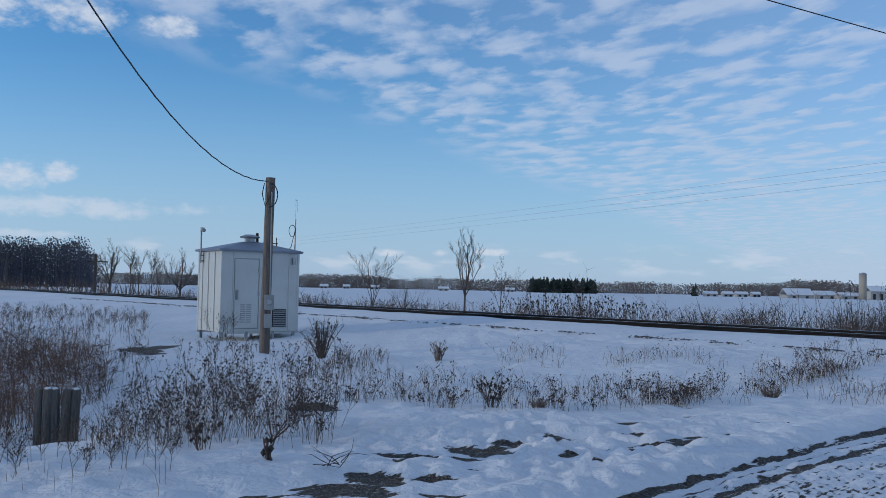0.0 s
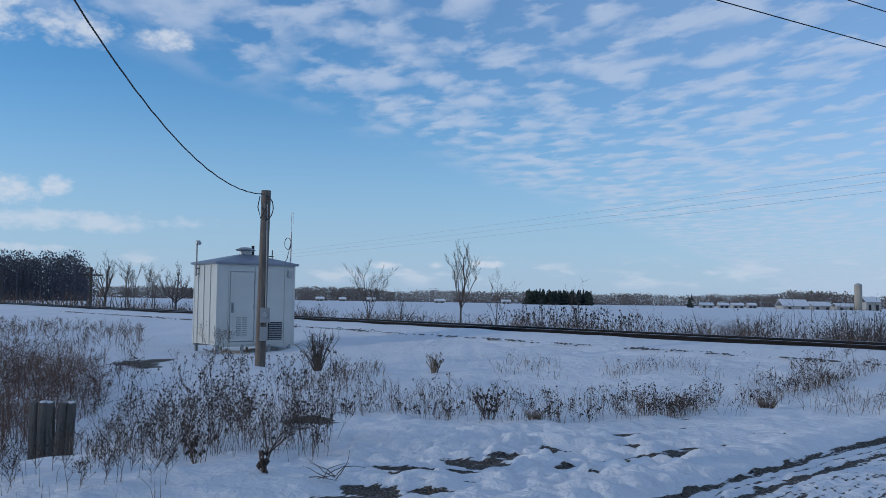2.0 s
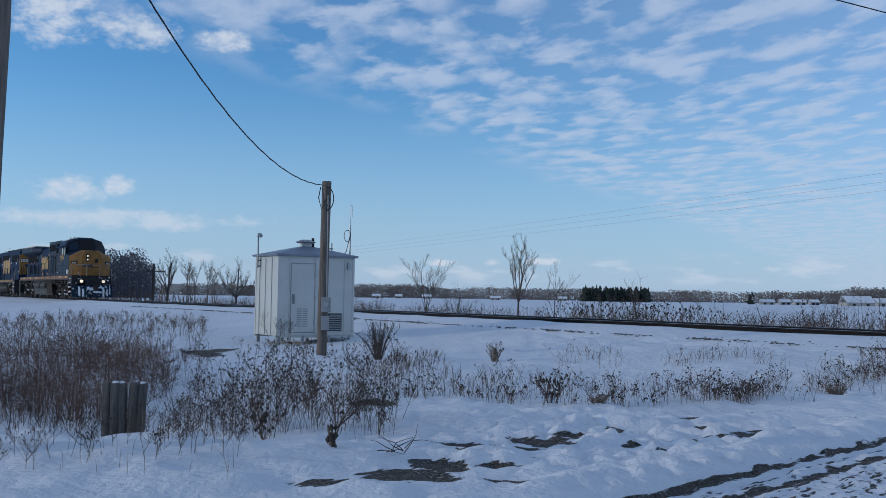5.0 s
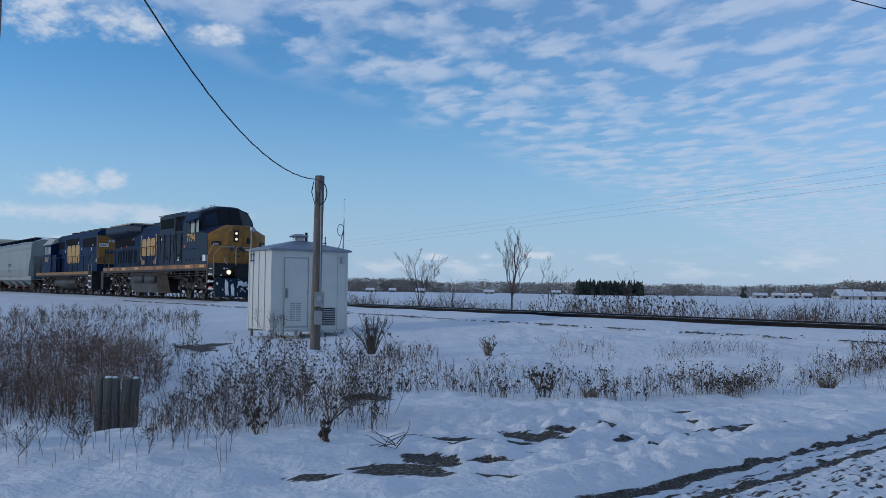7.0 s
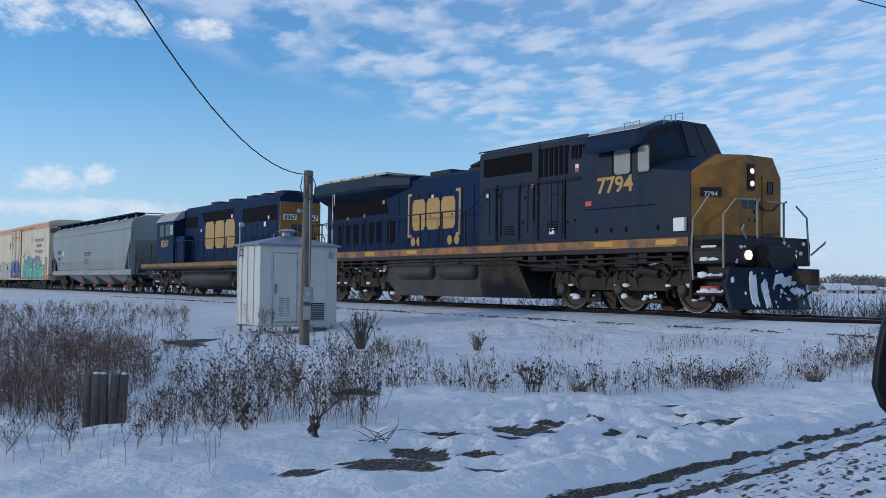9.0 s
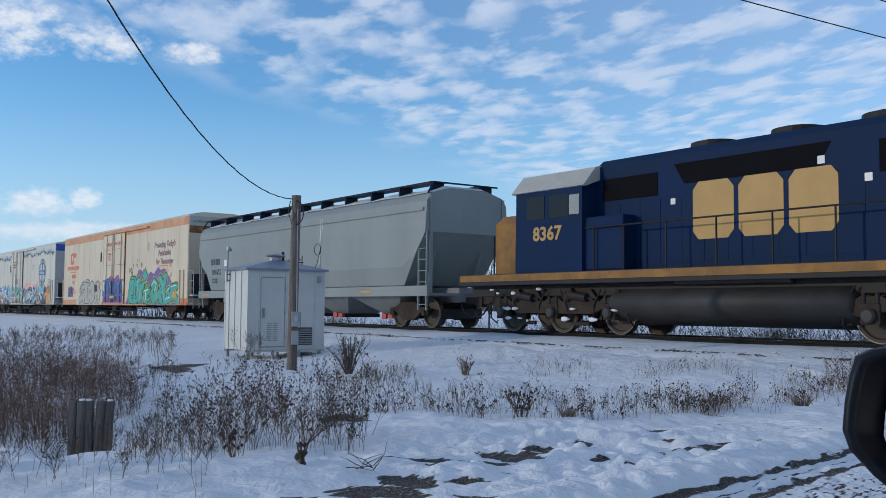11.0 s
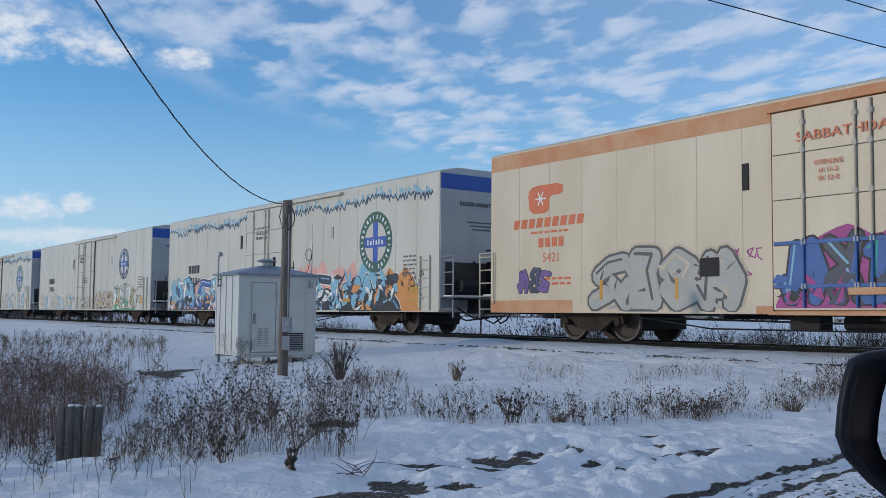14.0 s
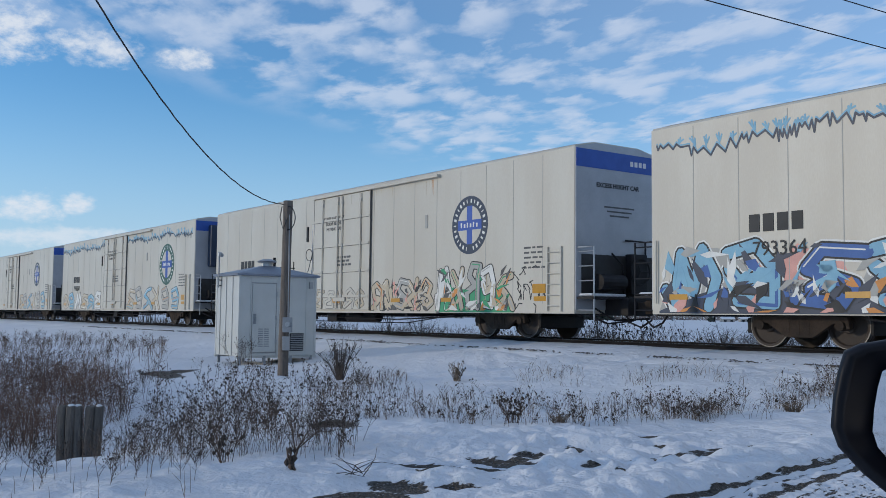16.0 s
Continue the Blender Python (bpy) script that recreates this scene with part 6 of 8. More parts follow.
def reefer_base(name, label, at, L, body, end, sill, z1=4.88):
    c = vehicle(name, label, "refrigerator car", at, "train")
    Y, z0 = 1.50, 0.66
    bm = bmesh.new()
    shape = [(-Y, z0), (-Y, z1 - 0.06), (-Y + 0.06, z1), (-0.8, z1 + 0.13), (0.8, z1 + 0.13), (Y - 0.06, z1), (Y, z1 - 0.06), (Y, z0)]
    add_loft(bm, [[(x, y, z) for y, z in shape] for x in (-L, 0.0)])
    part("body", bm, body, c)
    for x, s in ((0.0, 1), (-L, -1)):
        bm = bmesh.new()
        add_loft(bm, [[(x + s * d, y * 0.985, z) for y, z in ((-Y, z0 + 0.1), (-Y, z1 - 0.05), (-0.8, z1 + 0.10), (0.8, z1 + 0.10), (Y, z1 - 0.05), (Y, z0 + 0.1))] for d in (-0.01, 0.035)])
        part("end_wall", bm, end, c, "metal end wall, greyed for shade on white cars")
    k, step_x = 0, L / 19
    while k < 20:
        x = -L + k * step_x
        if 0.1 < k < 19:
            bm = bmesh.new()
            add_box(bm, x - 0.009, -Y - 0.004, z0 + 0.25, x + 0.009, -Y, z1 - 0.12)
            part("panel_seam", bm, SPRAY_TAN if sill is FADED_ORANGE else sill, c)
        k += 1
    bm = bmesh.new()
    add_box(bm, -L, -0.4, 0.62, 0.0, 0.4, 0.98, 0.01)
    for x in (-L * 0.34, -L * 0.5, -L * 0.66):
        add_box(bm, x - 0.06, -1.4, 0.55, x + 0.06, 1.4, 0.68)
    add_tube(bm, (-L * 0.55, -0.7, 0.50), (-L * 0.46, -0.7, 0.50), 0.16, 0.16, 12)
    add_box(bm, -L * 0.60, -0.95, 0.34, -L * 0.57, -0.5, 0.62, 0.02)
    add_path(bm, [(-L * 0.78, -1.2, 0.60), (-L * 0.68, -1.2, 0.34), (-L * 0.35, -1.2, 0.34), (-L * 0.24, -1.2, 0.60)], 0.018)
    add_path(bm, [(-L * 0.78, -0.9, 0.56), (-L * 0.4, -0.9, 0.44), (-L * 0.24, -0.9, 0.56)], 0.022)
    part("underframe", bm, BLACK, c)
    freight_truck(c, -3.43)
    freight_truck(c, -L + 3.43)
    # running gear beyond the body
    for x, s in ((0.0, 1), (-L, -1)):
        bm = bmesh.new()
        add_box(bm, min(x, x + s * 0.80), -0.45, 0.62, max(x, x + s * 0.80), 0.45, 1.05, 0.02)
        add_box(bm, min(x, x + s * 0.62), -1.45, 1.02, max(x, x + s * 0.62), 1.45, 1.08, 0.005)
        part("draft_sill", bm, BLACK, c)
        coupler(c, x + s * 0.45, s)
        for y in (-1.42, 1.42):
            bm = bmesh.new()
            add_path(bm, [(x + s * 0.6, y, 0.5), (x + s * 0.6, y, 2.3), (x + s * 0.05, y, 2.3)], 0.022)
            part("end_rail", bm, GALV if s > 0 else (end if sill is FADED_ORANGE else BLACK), c)
        for q in range(5):
            bm = bmesh.new()
            add_path(bm, [(x + s * 0.08, -1.42, 0.75 + q * 0.36), (x + s * 0.6, -1.42, 0.75 + q * 0.36)], 0.016)
            part("end_rung", bm, GALV if s > 0 else (end if sill is FADED_ORANGE else BLACK), c)
        bm = bmesh.new()
        add_box(bm, min(x + s * 0.05, x + s * 0.5), -1.4, 1.085, max(x + s * 0.05, x + s * 0.5), -0.2, 1.16, 0.03)
        part("caked_snow", bm, SNOW, c, "snow caked on the end platform")
    bm = bmesh.new()
    ringp = [(0.30, 0.55 + 0.34 * math.cos(k * math.tau / 18), 1.75 + 0.34 * math.sin(k * math.tau / 18)) for k in range(19)]
    add_path(bm, ringp, 0.022)
    for k in range(0, 18, 6):
        add_path(bm, [(0.30, 0.55, 1.75), ringp[k]], 0.016)
    add_box(bm, 0.04, 0.25, 1.15, 0.26, 0.85, 2.2, 0.03)
    part("hand_brake", bm, BLACK if sill is not FADED_ORANGE else RED, c, "hand brake wheel on the end wall")
    bm = bmesh.new()
    add_tube(bm, (0.28, -0.95, 1.45), (0.28, -0.1, 1.45), 0.20, 0.20, 14)
    part("air_tank", bm, BLACK, c)
    for q, pts in enumerate(([(0.1, 0.95, 1.1), (0.1, 0.95, 2.55), (0.1, 0.2, 2.55)], [(0.14, 0.1, 1.1), (0.2, 0.0, 1.9), (0.1, -0.3, 2.2)], [(0.3, 0.9, 0.9), (0.62, 0.5, 0.55), (0.5, -0.6, 0.5), (0.2, -1.0, 0.8)], [(0.2, -1.2, 0.62), (0.55, -0.9, 0.42), (0.75, -0.2, 0.5)])):
        bm = bmesh.new()
        add_path(bm, pts, 0.026)
        part("end_pipe", bm, BLACK, c)
    bm = bmesh.new()
    add_box(bm, 0.036, -1.30, 1.10, 0.06, 1.30, 2.15, 0.008)
    part("end_plate", bm, TANK, c, "grimy lower end plate")
    ladder(c, -0.95, -0.45, -Y, 0.72, 2.35, 6, body)
    bm = bmesh.new()
    add_tube(bm, (-L + 0.15, -Y - 0.05, 0.9), (-L + 0.15, -Y - 0.05, 2.3), 0.02)
    part("corner_grab", bm, body, c)
    bm = bmesh.new()
    add_loft(bm, [[(x, y, z) for y, z in ((-1.30, z1 + 0.045), (-0.75, z1 + 0.14 + w), (0.75, z1 + 0.14 + w), (1.30, z1 + 0.045), (0.7, z1 + 0.125), (-0.7, z1 + 0.125))] for x, w in [(-L + 0.2 + q * (L - 0.4) / 16, 0.035 + 0.02 * math.sin(q * 2.3)) for q in range(17)]])
    part("roof_snow", bm, SNOW, c, "thin snow on the roof")
    return c


def plug_door(c, x0, x1, y, mat, edge, track_to, painted=None):
    z0, z1 = 0.74, 4.66
    bm = bmesh.new()
    add_box(bm, x0, y - 0.07, z0, x1, y + 0.02, z1, 0.012)
    door = part("plug_door", bm, mat, c, "closed sliding plug door with lock bars")
    bm = bmesh.new()
    add_box(bm, x0 - 0.1, y - 0.13, z1 + 0.02, track_to, y, z1 + 0.10, 0.008)
    part("door_track", bm, edge, door)
    bm = bmesh.new()
    add_box(bm, x0 - 0.1, y - 0.11, z0 - 0.10, track_to, y, z0 - 0.04, 0.008)
    part("door_track", bm, edge, door)
    w = x1 - x0
    for k in (0.18, 0.46, 0.54, 0.86):
        bm = bmesh.new()
        foot = 2.12 if painted else z0 + 0.05
        add_tube(bm, (x0 + w * k, y - 0.11, foot), (x0 + w * k, y - 0.11, z1 - 0.03), 0.024)
        bar = part("lock_bar", bm, mat, door)
        if painted:
            bm = bmesh.new()
            add_tube(bm, (x0 + w * k, y - 0.11, z0 + 0.05), (x0 + w * k, y - 0.11, 2.12), 0.024)
            part("painted_end", bm, painted, bar, "lower end covered with spray paint")
        for z in (1.2, 2.05, 2.95, 3.85, 4.4):
            bm = bmesh.new()
            add_box(bm, x0 + w * k - 0.05, y - 0.125, z - 0.05, x0 + w * k + 0.05, y - 0.07, z + 0.05, 0.01)
            part("bar_guide", bm, SPRAY_GREY, bar)
        # dark strip on the door paints the shade beside each lock bar
        bm = bmesh.new()
        add_box(bm, x0 + w * k + 0.026, y - 0.075, foot, x0 + w * k + 0.038, y - 0.07, z1 - 0.03)
        part("shade_strip", bm, INK_GREY, door)
    for z in (1.20, 2.05, 2.95, 3.85):
        bm = bmesh.new()
        add_box(bm, x0 + 0.03, y - 0.095, z - 0.035, x1 - 0.03, y - 0.07, z + 0.035, 0.004)
        part("door_rib", bm, painted if painted and z < 2.1 else mat, door)
        # thin dark strip paints the shadow under each rib
        bm = bmesh.new()
        add_box(bm, x0 + 0.03, y - 0.076, z - 0.05, x1 - 0.03, y - 0.07, z - 0.037)
        part("shade_strip", bm, INK_GREY, door)
    for x in (x0 - 0.02, x1 + 0.005):
        bm = bmesh.new()
        add_box(bm, x + 0.004, y - 0.072, z0 - 0.02, x + 0.014, y, z1 + 0.02)
        part("door_gap", bm, ORANGE_DIRT if painted else INK_GREY, door)
    bm = bmesh.new()
    add_box(bm, x0 + w * 0.42, y - 0.15, 1.02, x0 + w * 0.62, y - 0.09, 1.16, 0.02)
    part("door_handle", bm, edge, door)
    return door


def build_cream_reefer():
    L, at = 22.35, -60.25
    c = reefer_base("cream_refrigerator_car", "cream refrigerator car with faded orange trim and spray paint", at, L, CREAM, CREAM, FADED_ORANGE, 4.98)
    y = -1.50
    slab("top_band", rect(-L, 4.50, 0.0, 4.90), y, FADED_ORANGE, c, 0.006, "peeling orange band under the eaves")
    slab("sill_band", rect(-L, 0.66, -L + 3.2, 0.98), y, FADED_ORANGE, c, 0.008, "orange sill band")
    slab("sill_band", rect(-1.3, 0.66, 0.0, 0.98), y, ORANGE_RED, c, 0.008, "orange sill band")
    slab("sill_band", rect(-13.8, 0.66, -9.2, 0.82), y, FADED_ORANGE, c, 0.008)
    bm = bmesh.new()
    add_box(bm, 0.036, -1.47, 4.10, 0.042, 1.47, 4.45)
    part("end_band", bm, ORANGE_DIRT, c)
    bm = bmesh.new()
    add_box(bm, 0.036, -1.47, 4.46, 0.043, 1.47, 4.90)
    part("end_sign", bm, SPRAY_GREY, c)
    letters("notice", "NO RUNNING BOARD", 0.16, INK_GREY, c, front_end(0.046, -0.5, 4.65))
    plug_door(c, -13.35, -9.45, y, CREAM, FADED_ORANGE, -5.55, SPRAY_BLUE)
    letters("car_name", "SABBATHDAY LAKE", 0.27, ORANGE_RED, c, near_side(-11.3, y - 0.10, 4.10), wide=1.25)
    letters("notice", "OPENING\nH 11-3\nW 12-0", 0.14, ORANGE_RED, c, near_side(-12.1, y - 0.10, 3.4))
    for q, (text, size) in enumerate((("Protecting Today's", 0.40), ("Perishables", 0.40), ("For Tomorrow", 0.40))):
        letters("slogan", text, size, ORANGE_RED, c, near_side(-3.225, y - 0.001, 3.70 - q * 0.43 - 0.020), shear=0.25, bold=0.006)
        letters("slogan", text, size, SLOGAN, c, near_side(-3.24, y - 0.0035, 3.70 - q * 0.43 + 0.012), shear=0.25, depth=0.003, wide=0.995, bold=0.006)
    bars(c, -4.0, 2.60, 1.5, 1, y, ORANGE_RED, 0.05)
    # owner's badge and marks as plain shapes
    slab("badge", rounded([(-20.75, 3.22), (-20.0, 3.22), (-20.0, 3.66), (-19.5, 3.66), (-19.5, 3.95), (-20.6, 3.95), (-20.82, 3.8)], 0.2), y, ORANGE_RED, c, 0.006, "orange-red badge")
    for q in range(3):
        a = q * math.pi / 3
        d = Vector((math.cos(a), math.sin(a))) * 0.20
        n = Vector((-d.y, d.x)) * 0.10
        slab("badge_star", [tuple(Vector((-20.33, 3.60)) - d - n), tuple(Vector((-20.33, 3.60)) + d - n), tuple(Vector((-20.33, 3.60)) + d + n), tuple(Vector((-20.33, 3.60)) - d + n)], y, SPRAY_WHITE, c, 0.008 + 0.0004 * q)
    for q in range(9):
        slab("owner_block", [(-21.4 + q * 0.30, 2.86), (-21.18 + q * 0.30, 2.86), (-21.13 + q * 0.30, 3.10), (-21.35 + q * 0.30, 3.10)], y, ORANGE_RED, c, 0.006)
    bars(c, -20.7, 2.70, 1.5, 1, y, ORANGE_RED, 0.06)
    for q in range(4):
        slab("owner_block", rect(-20.4 + q * 0.25, 2.34, -20.22 + q * 0.25, 2.58), y, ORANGE_RED, c, 0.006)
    letters("car_number", "5421", 0.33, ORANGE_RED, c, near_side(-19.92, y - 0.002, 2.06))
    bars(c, -20.2, 1.5, 0.9, 2, y, ORANGE_RED, 0.06, 0.13)
    spray_cloud(c, -9.2, -1.1, 0.68, 1.92, y, PURPLE, 14)
    sprayed_figures(c, ('loops', 'bowl', 'bar', 'hook', 'kick'), -8.75, -2.9, 0.68, 2.05, y, [TEAL, TEAL, SPRAY_GREEN, TEAL], INK, LIME, 11, 0.20, (SPRAY_WHITE, SKYBLUE, INK))
    sprayed_figures(c, ('wave',), -3.0, -1.35, 0.68, 1.70, y, [TEAL], INK, LIME, 12, 0.17, (SPRAY_WHITE,), 0.0065)
    for r, mat, lift in ((0.44, LIME, 0.0090), (0.37, INK, 0.0096), (0.31, TEAL, 0.0102)):
        slab("spray_diamond", [(-6.05 - r * 1.3, 2.20), (-6.05, 2.20 - r), (-6.05 + r * 1.3, 2.20), (-6.05, 2.20 + r)], y, mat, c, lift)
    spray_cloud(c, -13.3, -9.5, 0.78, 1.62, y - 0.072, MAGENTA, 13)
    sprayed_figures(c, ('peaks', 'kick', 'bowl', 'comb'), -13.1, -9.7, 0.82, 2.05, y - 0.072, [SPRAY_BLUE, NAVY, SPRAY_BLUE], INK, None, 13, 0.14, (SKYBLUE, SKYBLUE, TEAL))
    sprayed_figures(c, ('wave', 'loops', 'hook', 'peaks'), -18.5, -14.2, 0.70, 2.0, y, [SPRAY_GREY, SPRAY_GREY], INK_GREY, SPRAY_TAN, 17, 0.20, (SPRAY_TAN, INK_GREY))
    sprayed_figures(c, ('peaks', 'loops', 'zig'), -21.2, -20.0, 1.15, 1.75, y, [PURPLE, NAVY], INK, None, 18, 0.06, (PURPLE,))
    slivers(c, -8.6, -2.0, 0.74, 1.85, y, [INK, TEAL, SPRAY_GREEN, TEAL, INK, SKYBLUE], 91, 54, 0.55)
    slivers(c, -18.3, -14.4, 0.74, 1.8, y, [INK_GREY, SPRAY_GREY, SPRAY_TAN], 93, 30, 0.6)
    slivers(c, -13.2, -9.6, 0.84, 1.5, y - 0.074, [SPRAY_BLUE, INK, NAVY, MAGENTA], 92, 22)
    tag_marks(c, -9.2, -6.3, 2.3, 2.8, y, INK, 3, 12)
    tag_marks(c, -3.2, -2.0, 2.2, 2.6, y, ORANGE_RED, 5, 12)
    tag_marks(c, -14.6, -13.6, 1.4, 2.0, y, MAGENTA, 6, 10)
    for x in (-18.2, -15.9, -6.9, -4.2, -1.55):
        slab("reflector", rect(x, 0.98, x + 0.10, 1.45), y, REFLECT, c, 0.013)
    slab("notice", rect(-1.95, 1.0, -1.45, 1.35), y, REFLECT, c, 0.012)
    slab("vent_hatch", rect(-5.75, 3.5, -5.55, 3.95), y, SPRAY_GREY, c, 0.02)
    slab("vent_hatch", rect(-14.1, 3.2, -13.95, 3.75), y, BLACK, c, 0.03)
    slab("placard", rect(-15.2, 1.45, -14.7, 1.85), y, BLACK, c, 0.02)


def round_badge(c, x, z, size, y, ring_mat):
    def disc(r, n=40):
        r *= size
        return [(x + r * math.cos(a * math.tau / n), z + r * math.sin(a * math.tau / n)) for a in range(n)]
    slab("badge", disc(1.0), y, ring_mat, c, 0.005, "round railway badge with a blue cross")
    slab("badge_face", disc(0.66), y, REEFER_WHITE, c, 0.0065)
    slab("badge_cross", rect(x - 0.15 * size, z - 0.66 * size, x + 0.15 * size, z + 0.66 * size), y, ROYAL, c, 0.008)
    slab("badge_cross", rect(x - 0.66 * size, z - 0.17 * size, x + 0.66 * size, z + 0.17 * size), y, ROYAL, c, 0.0085)
    for k in range(26):
        a = radians(100 + 13.2 * k + (14 if k > 12 else 0))
        p = Vector((x + 0.83 * size * math.cos(a), z + 0.83 * size * math.sin(a)))
        d, n = Vector((math.cos(a), math.sin(a))) * 0.066 * size, Vector((-math.sin(a), math.cos(a))) * (0.020 + 0.012 * (k % 3)) * size
        slab("badge_mark", [tuple(p - d - n), tuple(p + d - n), tuple(p + d + n), tuple(p - d + n)], y, SPRAY_WHITE, c, 0.008)
    for k in range(6):
        slab("badge_bar", rect(x + (k * 0.17 - 0.49) * size, z - 0.085 * size, x + (k * 0.17 - 0.42 + 0.02 * (k % 2)) * size, z + (0.09 if k in (0, 2, 4) else 0.05) * size), y, SPRAY_WHITE, c, 0.0105)


def frost_border(c, L, y, seed):
    """Painted icicle border below the eaves, a jagged blue-grey band."""
    rng = random.Random(seed)
    for xa, xb in ((-L + 0.15, -13.5), (-9.5, -0.3)):
        x, line, marks = xa, [], []
        while x < xb:
            w = rng.choice((0.07, 0.10, 0.14, 0.22, 0.30)) * rng.uniform(0.8, 1.2)
            zc = 4.36 + 0.07 * math.sin(x * 1.3) + 0.05 * math.sin(x * 3.1)
            line += [(x, zc + rng.uniform(0.0, 0.05)), (x + w * rng.uniform(0.3, 0.7), zc - rng.uniform(0.04, 0.24))]
            if rng.random() < 0.6:
                tip = (x + rng.uniform(-0.05, 0.12), zc + rng.uniform(0.10, 0.28))
                marks += [[(x + w * 0.2, zc), tip], [(tip[0] - 0.06, tip[1] - 0.03), (x + w * 0.2, zc + 0.06), (tip[0] + 0.08, tip[1] - 0.05)]]
            x += w
        strokes("frost_line", c, marks, 0.020, y, SKYBLUE, 0.004, 3.0)
        strokes("frost_line", c, [line], 0.021, y, NAVY, 0.0058, 3.0)
        strokes("frost_line", c, [[(u, v + 0.045) for u, v in line]], 0.016, y, SKYBLUE, 0.0050, 3.0)


def build_white_reefer(at, ring, seed, border, marks, unit=False, badge=(-3.55, 2.92, 1.0)):
    L = 22.3
    c = reefer_base("white_refrigerator_car", "off-white refrigerator car with a round badge and spray-painted lower side", at, L, REEFER_WHITE, REEFER_END, SPRAY_GREY)
    y = -1.50
    bm = bmesh.new()
    add_box(bm, 0.036, -1.48, 4.34, 0.042, 1.48, 4.80)
    part("end_band", bm, ROYAL, c, "blue band across the end wall")
    if unit:
        bm = bmesh.new()
        add_box(bm, 0.04, -0.9, 2.7, 0.42, 0.9, 4.6, 0.05)
        part("cooling_unit", bm, NAVY, c, "dark blue cooling unit")
    else:
        for k in range(4):
            bm = bmesh.new()
            add_box(bm, 0.042, 0.45 + k * 0.16, 4.50, 0.046, 0.56 + k * 0.16, 4.63)
            part("owner_block", bm, WHITE, c)
        letters("notice", "EXCESS HEIGHT CAR", 0.165, INK, c, front_end(0.040, 0.0, 3.92), bold=0.004)
        for k in range(3):
            bm = bmesh.new()
            add_box(bm, 0.036, -0.5 + 0.1 * k, 3.36 - 0.11 * k, 0.041, 0.6 - 0.1 * k, 3.40 - 0.11 * k)
            part("bar", bm, INK_GREY, c)
    round_badge(c, *badge, y, ring)
    plug_door(c, -13.35, -9.55, y, REEFER_WHITE, REEFER_WHITE, -5.7)
    letters("door_notice", "CLOSE AND LOCK\nDOOR BEFORE\nMOVING CAR", 0.17, INK_GREY, c, near_side(-11.9, y - 0.075, 3.72))
    bars(c, -11.7, 2.5, 1.0, 3, y - 0.075, INK_GREY, 0.07, 0.13, 3)
    streaks = random.Random(seed + 500)
    for k in range(16):
        x, w = streaks.uniform(-13.2, -5.8), streaks.uniform(0.006, 0.018)
        top = 4.64
        slab("rust_streak", [(x - w, top), (x + w, top), (x + w * 0.3, top - streaks.uniform(0.1, 0.5))], y - (0.072 if -13.3 < x < -9.6 else 0), streaks.choice((SPRAY_TAN, FADED_ORANGE)), c, 0.0022)
    if border:
        frost_border(c, L, y, seed)
    for k in range(4):
        slab("owner_block", rect(-19.7 + k * 0.33, 2.34, -19.45 + k * 0.33, 2.70), y, INK, c, 0.012)
    letters("car_number", marks, 0.42, INK, c, near_side(-19.0, y - 0.015, 1.98))
    bars(c, -1.9, 2.35, 0.75, 5, y, INK_GREY, 0.05, 0.13, seed)
    slab("vent_hatch", rect(-6.45, 3.2, -6.32, 3.6), y, SPRAY_GREY, c, 0.02)
    slab("vent_hatch", rect(-14.0, 3.2, -13.88, 3.75), y, BLACK, c, 0.03)
    for x in (-21.8, -17.6, -14.6, -11.9, -8.3, -5.6, -1.5):
        slab("reflector", rect(x, 0.98, x + 0.5, 1.10), y - (0.075 if -13.3 < x < -9.6 else 0), REFLECT, c, 0.0135)
    slab("notice", rect(-1.55, 1.18, -1.05, 1.42), y, REFLECT, c, 0.013)
    return c


